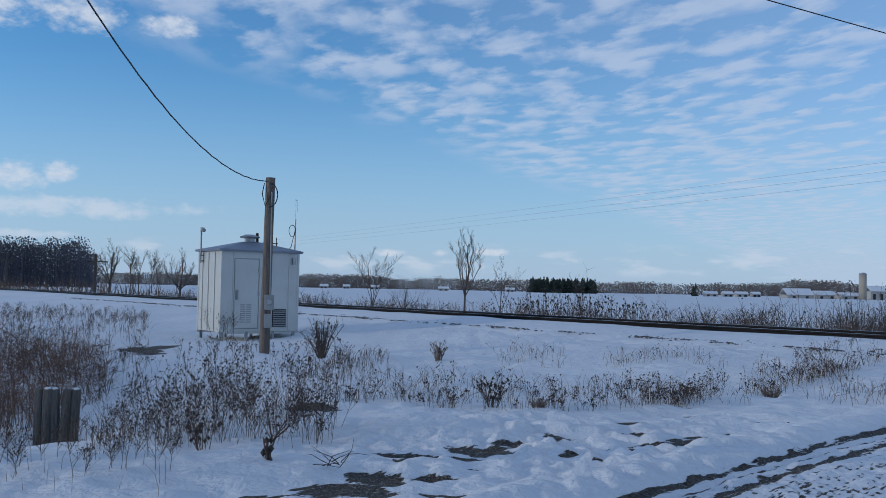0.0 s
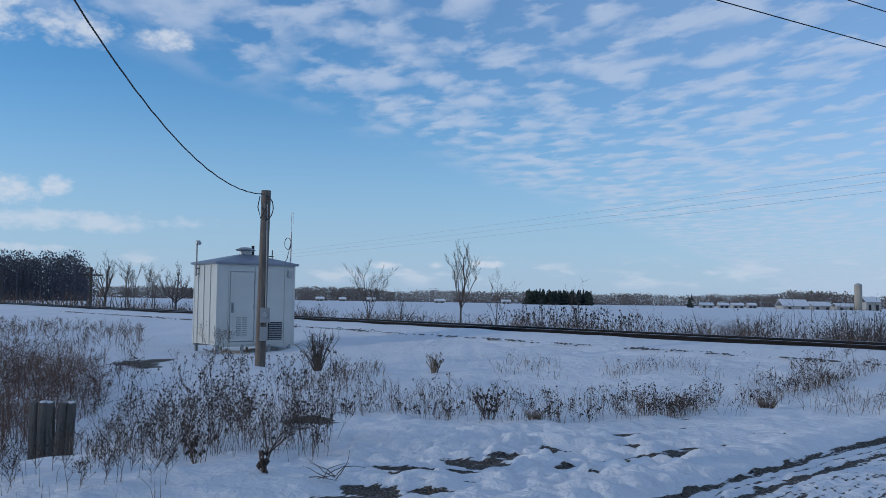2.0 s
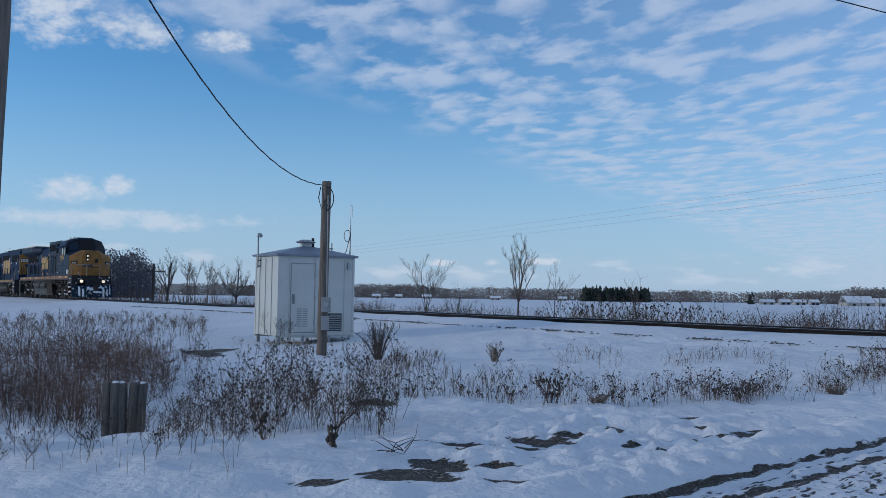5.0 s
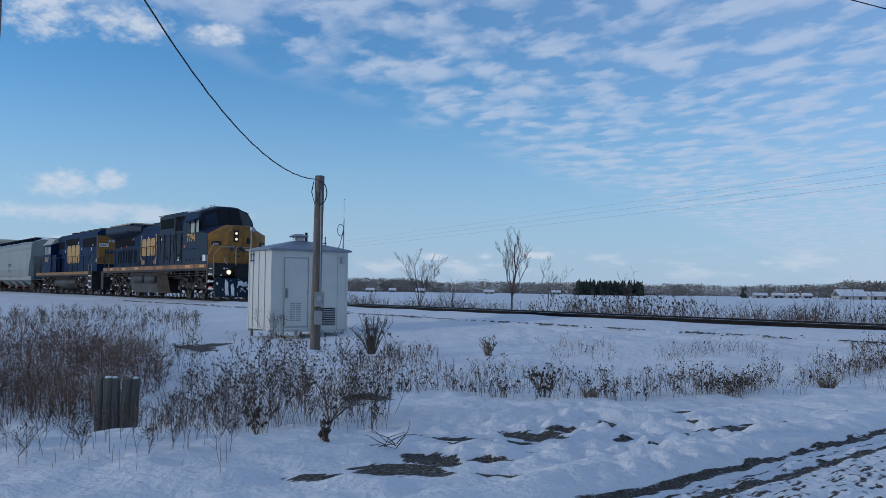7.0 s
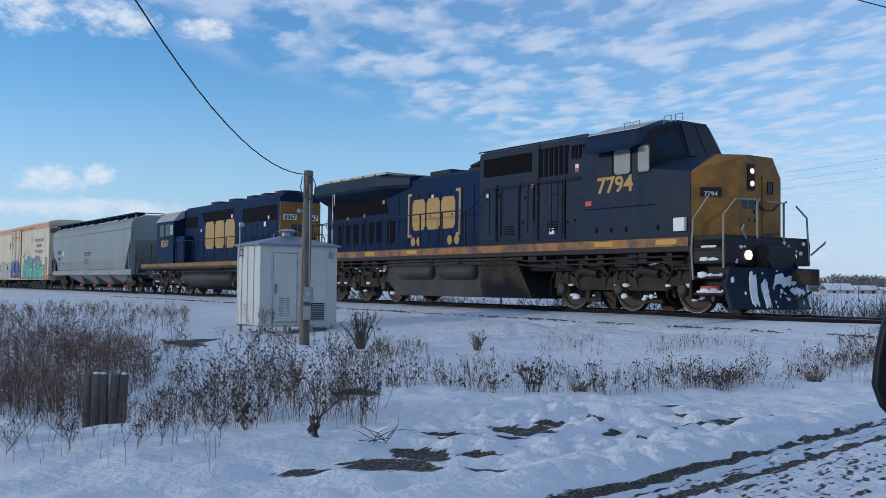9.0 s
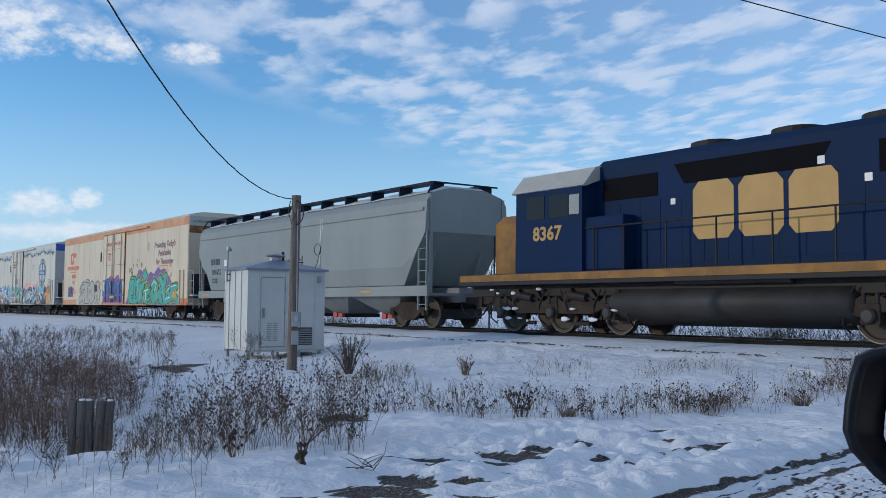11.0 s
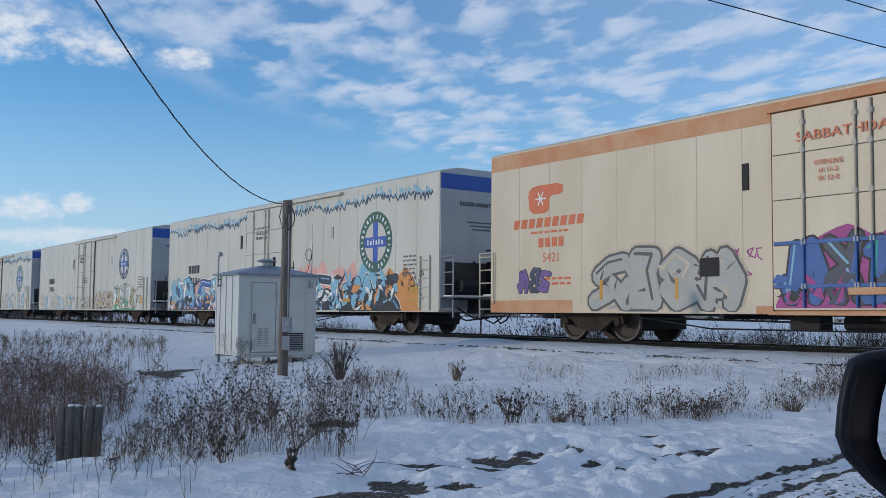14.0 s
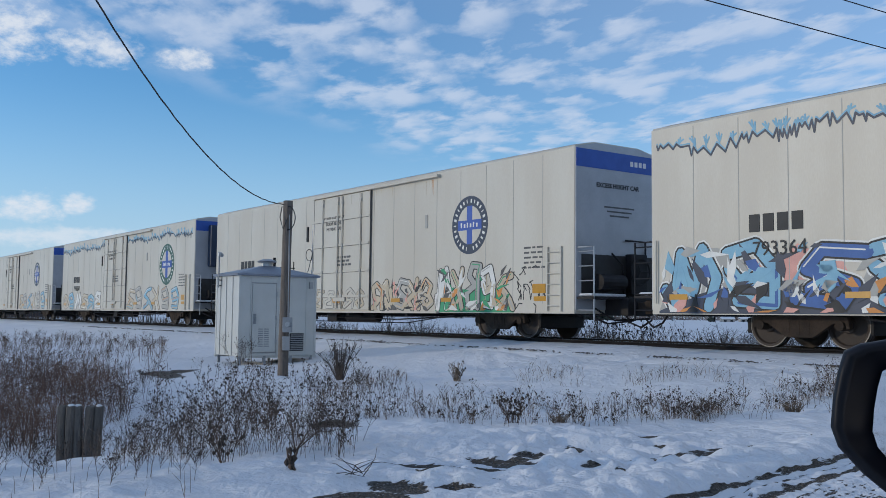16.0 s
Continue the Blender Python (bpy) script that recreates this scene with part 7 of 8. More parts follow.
def build_train():
    build_lead_engine()
    build_second_engine()
    build_hopper()
    build_cream_reefer()
    y = -1.50
    pitch = 24.83
    a = build_white_reefer(-85.05, GREEN, 1, True, "793364")
    for q, (xa, xb, top, mat) in enumerate(((-22.1, -19.4, 1.5, SPRAY_GREY), (-20.0, -17.2, 1.35, PINK), (-17.6, -13.6, 1.5, SPRAY_GREY), (-9.6, -6.2, 1.78, PINK), (-7.0, -4.2, 1.62, PINK), (-4.9, -3.1, 1.66, SKYBLUE), (-3.4, -0.9, 1.35, SPRAY_ORANGE))):
        spray_cloud(a, xa, xb, 0.68, top, y, mat, 210 + q, 0.0024 + 0.0002 * q)
    spray_cloud(a, -22.1, -13.6, 0.68, 0.62, y, NAVY, 221, 0.0042)
    spray_cloud(a, -9.5, -2.0, 0.68, 0.80, y, INK, 222, 0.0042)
    sprayed_figures(a, ("peaks", "comb", "zig", "comb", "arch"), -22.0, -14.0, 0.70, 2.10, y, [SKYBLUE, SKYBLUE, SPRAY_BLUE], INK, SPRAY_WHITE, 21, 0.125, (SPRAY_WHITE, SKYBLUE))
    spray_cloud(a, -13.3, -9.6, 0.76, 1.15, y - 0.072, NAVY, 223)
    sprayed_figures(a, ("hook", "loops", "arch"), -13.5, -9.4, 0.76, 2.08, y - 0.073, [TEAL, TEAL], INK, SPRAY_WHITE, 24, 0.13, (SKYBLUE, SPRAY_WHITE))
    sprayed_figures(a, ("wave", "zig", "bowl", "peaks", "wave"), -9.3, -2.3, 0.70, 1.95, y, [SKYBLUE, NAVY, SKYBLUE], INK, SPRAY_WHITE, 22, 0.12, (SPRAY_WHITE, SKYBLUE, INK))
    slivers(a, -22.0, -14.3, 0.70, 1.25, y, [INK, NAVY, SPRAY_ORANGE, INK, SPRAY_WHITE, PINK], 71, 60)
    slivers(a, -22.0, -14.3, 1.0, 2.0, y, [SKYBLUE, SKYBLUE, SPRAY_GREY, NAVY, SPRAY_WHITE, SPRAY_BLUE], 72, 90, 1.1)
    slivers(a, -9.3, -2.4, 1.0, 1.85, y, [SKYBLUE, INK, SPRAY_WHITE, SKYBLUE, NAVY], 74, 80, 1.1)
    slivers(a, -13.2, -9.7, 1.1, 1.9, y - 0.075, [TEAL, INK, SPRAY_WHITE, SKYBLUE], 76, 40)
    slivers(a, -9.4, -2.3, 0.70, 1.45, y, [INK, NAVY, SPRAY_WHITE, INK, SPRAY_ORANGE, SKYBLUE], 73, 64)
    slivers(a, -13.2, -9.7, 0.78, 1.3, y - 0.075, [INK, NAVY, SPRAY_WHITE, SPRAY_ORANGE, PINK], 75, 26)
    tag_marks(a, -1.9, -0.9, 1.3, 1.9, y, INK, 8, 16)
    b = build_white_reefer(-85.05 - pitch, NAVY, 2, False, "793361", False, (-4.26, 3.15, 0.83))
    sprayed_figures(b, ("zig", "loops", "peaks", "arch", "hook"), -13.2, -9.8, 0.76, 1.45, y - 0.073, [SPRAY_TAN, REEFER_WHITE], INK_GREY, None, 34, 0.045, (SPRAY_GREY,))
    sprayed_figures(b, ("arch", "bowl", "zig", "kick", "hook"), -9.5, -6.0, 0.70, 1.70, y, [SPRAY_TAN, SPRAY_TAN, SPRAY_GREY], INK, None, 32, 0.085, (SPRAY_WHITE, SPRAY_ORANGE))
    slivers(b, -9.4, -6.1, 0.72, 1.6, y, [INK_GREY, SPRAY_TAN, PINK, INK], 81, 46, 0.7)
    spray_cloud(b, -5.9, -2.3, 0.68, 0.7, y, SPRAY_GREEN, 331)
    sprayed_figures(b, ("peaks", "kick", "loops", "comb", "wave"), -5.9, -2.4, 0.70, 1.98, y, [SPRAY_WHITE, SPRAY_TAN, SPRAY_GREY], INK, None, 33, 0.09, (SPRAY_GREEN, SPRAY_GREY))
    slivers(b, -5.8, -2.5, 0.72, 1.85, y, [INK_GREY, SPRAY_GREEN, SPRAY_TAN, SPRAY_WHITE, SPRAY_ORANGE], 82, 56, 0.8)
    sprayed_figures(b, ("hook", "comb", "peaks", "zig", "arch", "loops", "wave", "bowl"), -22.0, -14.0, 0.70, 1.65, y, [SPRAY_TAN, SKYBLUE, SPRAY_WHITE], INK_GREY, None, 35, 0.075, (SPRAY_WHITE,))
    tag_marks(b, -2.2, -1.0, 0.9, 1.9, y, INK, 9, 16)
    d = build_white_reefer(-85.05 - 2 * pitch, GREEN, 3, True, "793350", True)
    sprayed_figures(d, ("hook", "comb", "peaks", "zig", "arch", "loops"), -22.0, -14.0, 0.70, 1.65, y, [SPRAY_TAN, SKYBLUE, SPRAY_WHITE], INK_GREY, None, 45, 0.10, (SPRAY_WHITE,))
    sprayed_figures(d, ("zig", "comb", "wave", "kick", "comb", "comb"), -9.4, -1.7, 0.70, 1.9, y, [SPRAY_TAN, SPRAY_GREY, SKYBLUE], INK_GREY, None, 42, 0.085, (SPRAY_WHITE, SPRAY_ORANGE))
    e = build_white_reefer(-85.05 - 3 * pitch, NAVY, 4, False, "793342", False, (-4.26, 3.15, 0.83))
    sprayed_figures(e, ("zig", "comb", "wave", "kick", "comb", "comb"), -9.4, -1.7, 0.70, 1.9, y, [SPRAY_TAN, SPRAY_GREY, SKYBLUE], INK_GREY, None, 52, 0.085, (SPRAY_WHITE, SPRAY_ORANGE))
    f = build_white_reefer(-85.05 - 4 * pitch, NAVY, 5, False, "793337", False, (-4.26, 3.15, 0.83))
    sprayed_figures(f, ("zig", "comb", "wave", "kick", "comb", "comb"), -9.4, -1.7, 0.70, 1.9, y, [SPRAY_TAN, SPRAY_GREY, SKYBLUE], INK_GREY, None, 62, 0.085, (SPRAY_WHITE, SPRAY_ORANGE))


build_train()

# ---- wires ----
def build_wires():
    a = METER_TOP
    b = Vector((POLE_FOOT.x, POLE_FOOT.y, 0))
    run = (b - Vector((a.x, a.y, 0))).length
    way = (b - Vector((a.x, a.y, 0))).normalized()
    pts = []
    for k in range(41):
        s = run * k / 40
        pts.append((a.x + way.x * s, a.y + way.y * s, 0.0227 * s * s - 0.1013 * s + 3.5307 + 0.005 * math.sin(s * 9.0)))
    wire("service_wire", pts, 0.0105, BLACKWIRE, "black service wire hanging from pole to pole")
    for z, off in ((8.82, 0.0), (9.67, 0.5)):
        start, end = Vector((7.4 - 4.8 * 3 + off, 23.4 - 3.2 * 3, z + 0.1)), Vector((7.4 + 4.8 * 6 + off, 23.4 + 3.2 * 6, z + 0.1))
        wire("overhead_wire", sagging(start, end, 0.25, 30), 0.016, BLACKWIRE, "dark overhead wire along the road")
    for k, dz in enumerate((0.0, 0.55, 1.1)):
        p, q = Vector((27.6, 53.3, 8.6 + dz)), Vector((-15.0, 138.0, 8.6 + dz))
        wire("distant_wire", sagging(p + (p - q) * 0.5, q + (q - p) * 1.2, 0.5, 30), 0.010, FARWIRE, "thin distant power line wire")


build_wires()

# ---- plants ----


class Stuff:
    """Collects thin stems and small clumps into one mesh."""

    def __init__(self):
        self.verts, self.faces, self.slots = [], [], []

    def stem(self, a, b, r0, r1, slot=0):
        a, b = Vector(a), Vector(b)
        d = (b - a)
        if d.length < 1e-5:
            return
        d.normalize()
        u = d.orthogonal().normalized()
        v = d.cross(u)
        i = len(self.verts)
        for p, r in ((a, r0), (b, r1)):
            for k in range(3):
                q = p + u * (r * math.cos(k * 2.0944)) + v * (r * math.sin(k * 2.0944))
                self.verts.append((q.x, q.y, q.z))
        for k in range(3):
            j = (k + 1) % 3
            self.faces.append((i + k, i + j, i + 3 + j, i + 3 + k))
            self.slots.append(slot)

    def clump(self, c, r, rz, rng, slot=0):
        i = len(self.verts)
        for dx, dy, dz in ((1, 0, 0), (-1, 0, 0), (0, 1, 0), (0, -1, 0), (0, 0, 1), (0, 0, -1)):
            q = rng.uniform(0.65, 1.35)
            self.verts.append((c[0] + dx * r * q, c[1] + dy * r * q, c[2] + dz * rz * q))
        for a, b, d in ((0, 2, 4), (2, 1, 4), (1, 3, 4), (3, 0, 4), (2, 0, 5), (1, 2, 5), (3, 1, 5), (0, 3, 5)):
            self.faces.append((i + a, i + b, i + d))
            self.slots.append(slot)

    def made(self, name, mats, label="", category="", kind="", group=""):
        me = bpy.data.meshes.new(name)
        me.from_pydata(self.verts, [], self.faces)
        for m in mats:
            me.materials.append(m)
        me.polygons.foreach_set("material_index", self.slots)
        ob = new(name, me)
        return tagged(ob, label, category, group, kind) if label else ob


def weed(st, x, y, h, rng, heads=True, lean=0.15, r=0.0028, twigs=4, head=0.016, bend=None):
    """One dry stalk with side twigs and, where it has them, dark seed heads."""
    z = float(ground_height(x, y)) - 0.03
    lx, ly = rng.gauss(0, lean) * h, rng.gauss(0, lean) * h
    if bend:
        lx, ly = lx + bend[0] * h, ly + bend[1] * h
    pts = [Vector((x + lx * k * k, y + ly * k * k, z + h * k)) for k in (0, 0.35, 0.7, 1.0)]
    for k in range(3):
        st.stem(pts[k], pts[k + 1], r * (1 - 0.25 * k), r * (0.75 - 0.25 * k), 0)
    if heads and rng.random() < 0.85:
        st.clump(pts[3], head * rng.uniform(0.6, 1.2), head * rng.uniform(0.8, 1.5), rng, 1)
    for k in range(twigs):
        f = rng.uniform(0.35, 0.95)
        i = min(2, int(f * 3))
        base = pts[i].lerp(pts[i + 1], f * 3 - i)
        a = rng.uniform(0, math.tau)
        ln = h * rng.uniform(0.12, 0.30)
        tip = base + Vector((math.cos(a) * ln * 0.65, math.sin(a) * ln * 0.65, ln * rng.uniform(0.4, 0.9)))
        st.stem(base, tip, r * 0.6, r * 0.3, 0)
        if heads and rng.random() < 0.5:
            st.clump(tip, head * rng.uniform(0.4, 0.9), head * rng.uniform(0.5, 1.1), rng, 1)


def grass(st, x, y, h, rng, slot=0, r=0.0022, lean=0.25):
    z = float(ground_height(x, y)) - 0.02
    a, l = rng.uniform(0, math.tau), abs(rng.gauss(0, lean)) * h
    mid = Vector((x + math.cos(a) * l * 0.3, y + math.sin(a) * l * 0.3, z + h * 0.6))
    tip = Vector((x + math.cos(a) * l, y + math.sin(a) * l, z + h * rng.uniform(0.85, 1.0)))
    st.stem((x, y, z), mid, r, r * 0.8, slot)
    st.stem(mid, tip, r * 0.8, r * 0.3, slot)


def bush_weed(st, x, y, h, rng, r=0.0022, head=0.011, branches=7):
    """A dead forb that forks again and again, with a head on most tips."""
    z = float(ground_height(x, y)) - 0.03
    lean = Vector((rng.gauss(0, 0.16), rng.gauss(0, 0.16), 1)).normalized()
    top = Vector((x, y, z)) + lean * h
    st.stem((x, y, z), top, r, r * 0.5, 0)
    for k in range(branches):
        f = rng.uniform(0.25, 0.95)
        base = Vector((x, y, z)).lerp(top, f)
        a = rng.uniform(0, math.tau)
        ln = h * (1.05 - f) * rng.uniform(0.45, 0.9) + 0.03
        tip = base + Vector((math.cos(a) * ln * 0.62, math.sin(a) * ln * 0.62, ln * rng.uniform(0.55, 0.95)))
        st.stem(base, tip, r * 0.62, r * 0.36, 0)
        for q in range(3):
            c = base.lerp(tip, rng.uniform(0.35, 1.0))
            t = c + Vector((rng.gauss(0, 0.035), rng.gauss(0, 0.035), rng.uniform(0.015, 0.07))) * (h / 0.35)
            st.stem(c, t, r * 0.42, r * 0.3, 0)
            if rng.random() < 0.62:
                st.clump(t, head * rng.uniform(0.45, 1.0), head * rng.uniform(0.5, 1.1), rng, 1)
    st.clump(top, head, head * 1.2, rng, 1)


def build_weeds():
    rng = random.Random(7)
    # tall stalks with dark heads beside the drive
    st = Stuff()
    for k in range(230):
        x, y = rng.uniform(-3.6, -0.95), rng.gauss(9.2, 0.8)
        if y < 8.15 or y > 11.4 or rng.random() > 0.26 + 1.15 * value_noise(x, y, 0.55, 51):
            continue
        bush_weed(st, x, y, 0.26 + 0.44 * rng.random() ** 1.5, rng, 0.0026, 0.0118, rng.randrange(7, 12))
    for k in range(200):
        x, y = rng.uniform(-3.3, -1.0), rng.gauss(8.8, 0.45)
        if y > 8.0:
            grass(st, x, y, rng.uniform(0.12, 0.40), rng, rng.choice((0, 2, 2)), 0.0020, 0.6)
    for cx, cy, n in ((-2.0, 8.45, 9), (-2.6, 8.75, 9), (-1.5, 8.5, 11), (-3.1, 9.0, 7), (-1.2, 8.9, 7)):
        for k in range(n):
            bush_weed(st, rng.gauss(cx, 0.17), max(8.0, rng.gauss(cy, 0.22)), rng.uniform(0.18, 0.48), rng, 0.0021, 0.007, 12)
    st.made("dry_weeds", [WEED_BROWN, WEED_DARK, WEED_TAN], "dry brown weed stalks with dark seed heads in snow", "weeds", "stuff")
    # second belt further back towards the shelter
    st = Stuff()
    for k in range(220):
        x, y = rng.uniform(-5.6, -1.2), rng.uniform(10.0, 16.5)
        if rng.random() > 0.22 + 1.1 * value_noise(x, y, 1.0, 61):
            continue
        if rng.random() < 0.5:
            bush_weed(st, x, y, rng.uniform(0.2, 0.6), rng, 0.0030, 0.014, 6)
        else:
            weed(st, x, y, rng.uniform(0.2, 0.62), rng, True, 0.25, 0.0030, 5, 0.015)
    for k in range(22):
        x, y = rng.uniform(-5.4, -3.9), rng.uniform(18.6, 22.3)
        bush_weed(st, x, y, rng.uniform(0.14, 0.36), rng, 0.0036, 0.013, 4)
    for k in range(9):
        bush_weed(st, rng.uniform(-5.75, -5.3), rng.uniform(23.4, 24.1), rng.uniform(0.45, 0.8), rng, 0.0045, 0.011, 5)
    st.made("dry_weeds", [WEED_BROWN, WEED_DARK], "scattered dry weed stalks in the ditch", "weeds", "stuff")
    # brown brush filling the ditch
    st = Stuff()
    for k in range(4000):
        y = rng.uniform(9.6, 19.0)
        edge = -3.85 - (y - 9.6) * 0.30 + 0.5 * float(value_noise(y, 0, 1.4, 53))
        x = edge - abs(rng.gauss(0, 2.2))
        if x < -12 or (y > 13.0 and rng.random() < (y - 13.0) * 0.13):
            continue
        if rng.random() > 0.75 + 0.5 * value_noise(x, y, 1.1, 59):
            continue
        h = rng.uniform(0.22, 0.72) * (1.0 if x < edge - 0.6 else 0.75) * (1.0 + 0.35 * float(value_noise(x, y, 0.8, 60)))
        if abs(x + 3.9) < 0.45 and y < 10.2:
            continue
        grass(st, x, y, h, rng, 0, 0.0034, 0.75)
        z = float(ground_height(x, y))
        for q in range(3):
            a = Vector((x + rng.gauss(0, 0.08), y + rng.gauss(0, 0.08), z + h * rng.uniform(0.1, 0.85)))
            st.stem(a, a + Vector((rng.gauss(0, 0.14), rng.gauss(0, 0.14), rng.gauss(0.05, 0.08))), 0.0026, 0.0012, 0)
    st.made("brown_brush", [BRUSH_DARK], "dense brown dead brush filling the ditch", "brush", "stuff")
    st = Stuff()
    for k in range(2300):
        x, y = rng.uniform(-17, -5.5), rng.uniform(17, 36)
        if x * AWAY.x + y * AWAY.y - TRACK_D > -3.6 or x > -5.0 - (y - 17) * 0.33 or rng.random() > 0.5 + 0.6 * value_noise(x, y, 2.2, 54):
            continue
        if rng.random() < 0.30:
            bush_weed(st, x, y, rng.uniform(0.2, 0.55), rng, 0.0044, 0.013, 5)
        else:
            grass(st, x, y, rng.uniform(0.12, 0.42), rng, 0, 0.0045, 0.7)
    st.made("dry_grass", [REED, WEED_DARK], "snow-dusted dry grass on the rough ground", "grass", "stuff")
    # the weed line along the drive
    st = Stuff()
    line = [(-1.6, 11.6), (0.0, 10.9), (0.9, 10.6), (1.8, 10.75), (2.7, 11.2), (3.6, 12.1), (4.5, 13.1), (5.4, 13.9), (6.2, 14.6), (7.6, 15.7)]
    for k in range(2500):
        f = rng.uniform(0, len(line) - 1.001)
        i = int(f)
        x = line[i][0] + (line[i + 1][0] - line[i][0]) * (f - i) + rng.gauss(0, 0.08)
        y = line[i][1] + (line[i + 1][1] - line[i][1]) * (f - i) + abs(rng.gauss(0.05, 0.40))
        if rng.random() > 0.48 + 0.85 * value_noise(x, y, 0.38, 55) + (0.10 if 1.2 < x < 3.4 else -0.10):
            continue
        if rng.random() < 0.20:
            bush_weed(st, x, y, (0.10 + 0.32 * rng.random() ** 1.6) * (1.2 if x > 4.3 else 0.95), rng, 0.0024, 0.011, 5)
        else:
            grass(st, x, y, rng.uniform(0.06, 0.28), rng, rng.choice((0, 0, 2)), 0.0022, 0.7)
    st.made("dry_weeds", [WEED_BROWN, WEED_DARK, WEED_TAN], "line of dry weeds and grass along the drive", "weeds", "stuff")
    # sparse plants on the snow between drive and track
    st = Stuff()
    for k in range(7500):
        x, y = rng.uniform(-2.2, 9), rng.uniform(11.3, 19.5)
        if x * AWAY.x + y * AWAY.y - TRACK_D > -4.4 or rng.random() > 0.45 + 1.1 * value_noise(x, y, 0.6, 56) or value_noise(x, y, 3.0, 66) < -0.5:
            continue
        if rng.random() < 0.3:
            weed(st, x, y, rng.uniform(0.10, 0.34), rng, rng.random() < 0.3, 0.28, 0.0028, 6, 0.012)
        else:
            grass(st, x, y, rng.uniform(0.08, 0.28), rng, rng.choice((0, 2)), 0.0030, 0.7)
    st.made("dry_weeds", [WEED_BROWN, WEED_DARK, WEED_TAN], "sparse dry stalks poking through smooth snow", "weeds", "stuff")
    # low plants nearest the road
    st = Stuff()
    for k in range(66):
        x, y = rng.uniform(-3.4, -1.8), rng.uniform(6.1, 7.6)
        if rng.random() < 0.55 + 0.8 * value_noise(x, y, 0.5, 67):
            bush_weed(st, x, y, rng.uniform(0.16, 0.38), rng, 0.0022, 0.0072, 12)
    for k in range(24):
        grass(st, rng.uniform(-3.2, -1.7), rng.uniform(5.9, 6.9), rng.uniform(0.08, 0.2), rng, 2, 0.002, 0.3)
    st.made("low_weeds", [WEED_BROWN, WEED_DARK, WEED_TAN], "low berry-headed weeds in the snow beside the road", "weeds", "stuff")


build_weeds()


def shrub(name, x, y, h, stems, spread, label, seed, mats, heads=0.0, r=0.004):
    rng = random.Random(seed)
    st = Stuff()
    z = float(ground_height(x, y)) - 0.04
    for k in range(stems):
        a = rng.uniform(0, math.tau)
        out = spread * rng.uniform(0.1, 1.0)
        p0 = Vector((x + math.cos(a) * 0.04, y + math.sin(a) * 0.04, z))
        hh = h * rng.uniform(0.55, 1.0)
        p1 = p0 + Vector((math.cos(a) * out * 0.4, math.sin(a) * out * 0.4, hh * 0.55))
        p2 = p0 + Vector((math.cos(a) * out, math.sin(a) * out, hh))
        st.stem(p0, p1, r, r * 0.75)
        st.stem(p1, p2, r * 0.75, r * 0.35)
        for q in range(9):
            b = p0.lerp(p1, rng.uniform(0.4, 1.0)) if q < 3 else p1.lerp(p2, rng.uniform(0, 0.95))
            t = b + Vector((rng.gauss(0, 0.3) * h * 0.35, rng.gauss(0, 0.3) * h * 0.35, h * rng.uniform(0.03, 0.2)))
            st.stem(b, t, r * 0.42, r * 0.2)
            if rng.random() < heads:
                st.clump(t, 0.014, 0.02, rng, 1)
    return st.made(name, mats, label, "shrub")


shrub("shrub", -1.95, 7.95, 0.36, 14, 0.24, "bushy brown dead plant standing in snow", 61, [WEED_BROWN, WEED_DARK], 0.3)
shrub("shrub", -2.35, 18.2, 0.80, 34, 0.40, "leafless brown shrub with upright stems in snow", 62, [BARK, WEED_DARK], 0.1, 0.009)
shrub("shrub", -0.15, 18.0, 0.40, 26, 0.16, "small tan tuft of dead grass in snow", 63, [WEED_TAN, WEED_DARK], 0.1, 0.006)
shrub("shrub", 4.08, 12.2, 0.20, 60, 0.14, "low tan tussock at the edge of the drive", 64, [WEED_TAN, WEED_DARK], 0.0, 0.005)
shrub("shrub", 1.05, 11.0, 0.16, 40, 0.12, "low grey tussock in the snow", 65, [WEED_TAN, WEED_DARK], 0.0, 0.005)
shrub("shrub", 0.55, 11.0, 0.42, 16, 0.2, "upright brown dead plant in snow", 66, [WEED_BROWN, WEED_DARK], 0.4, 0.005)


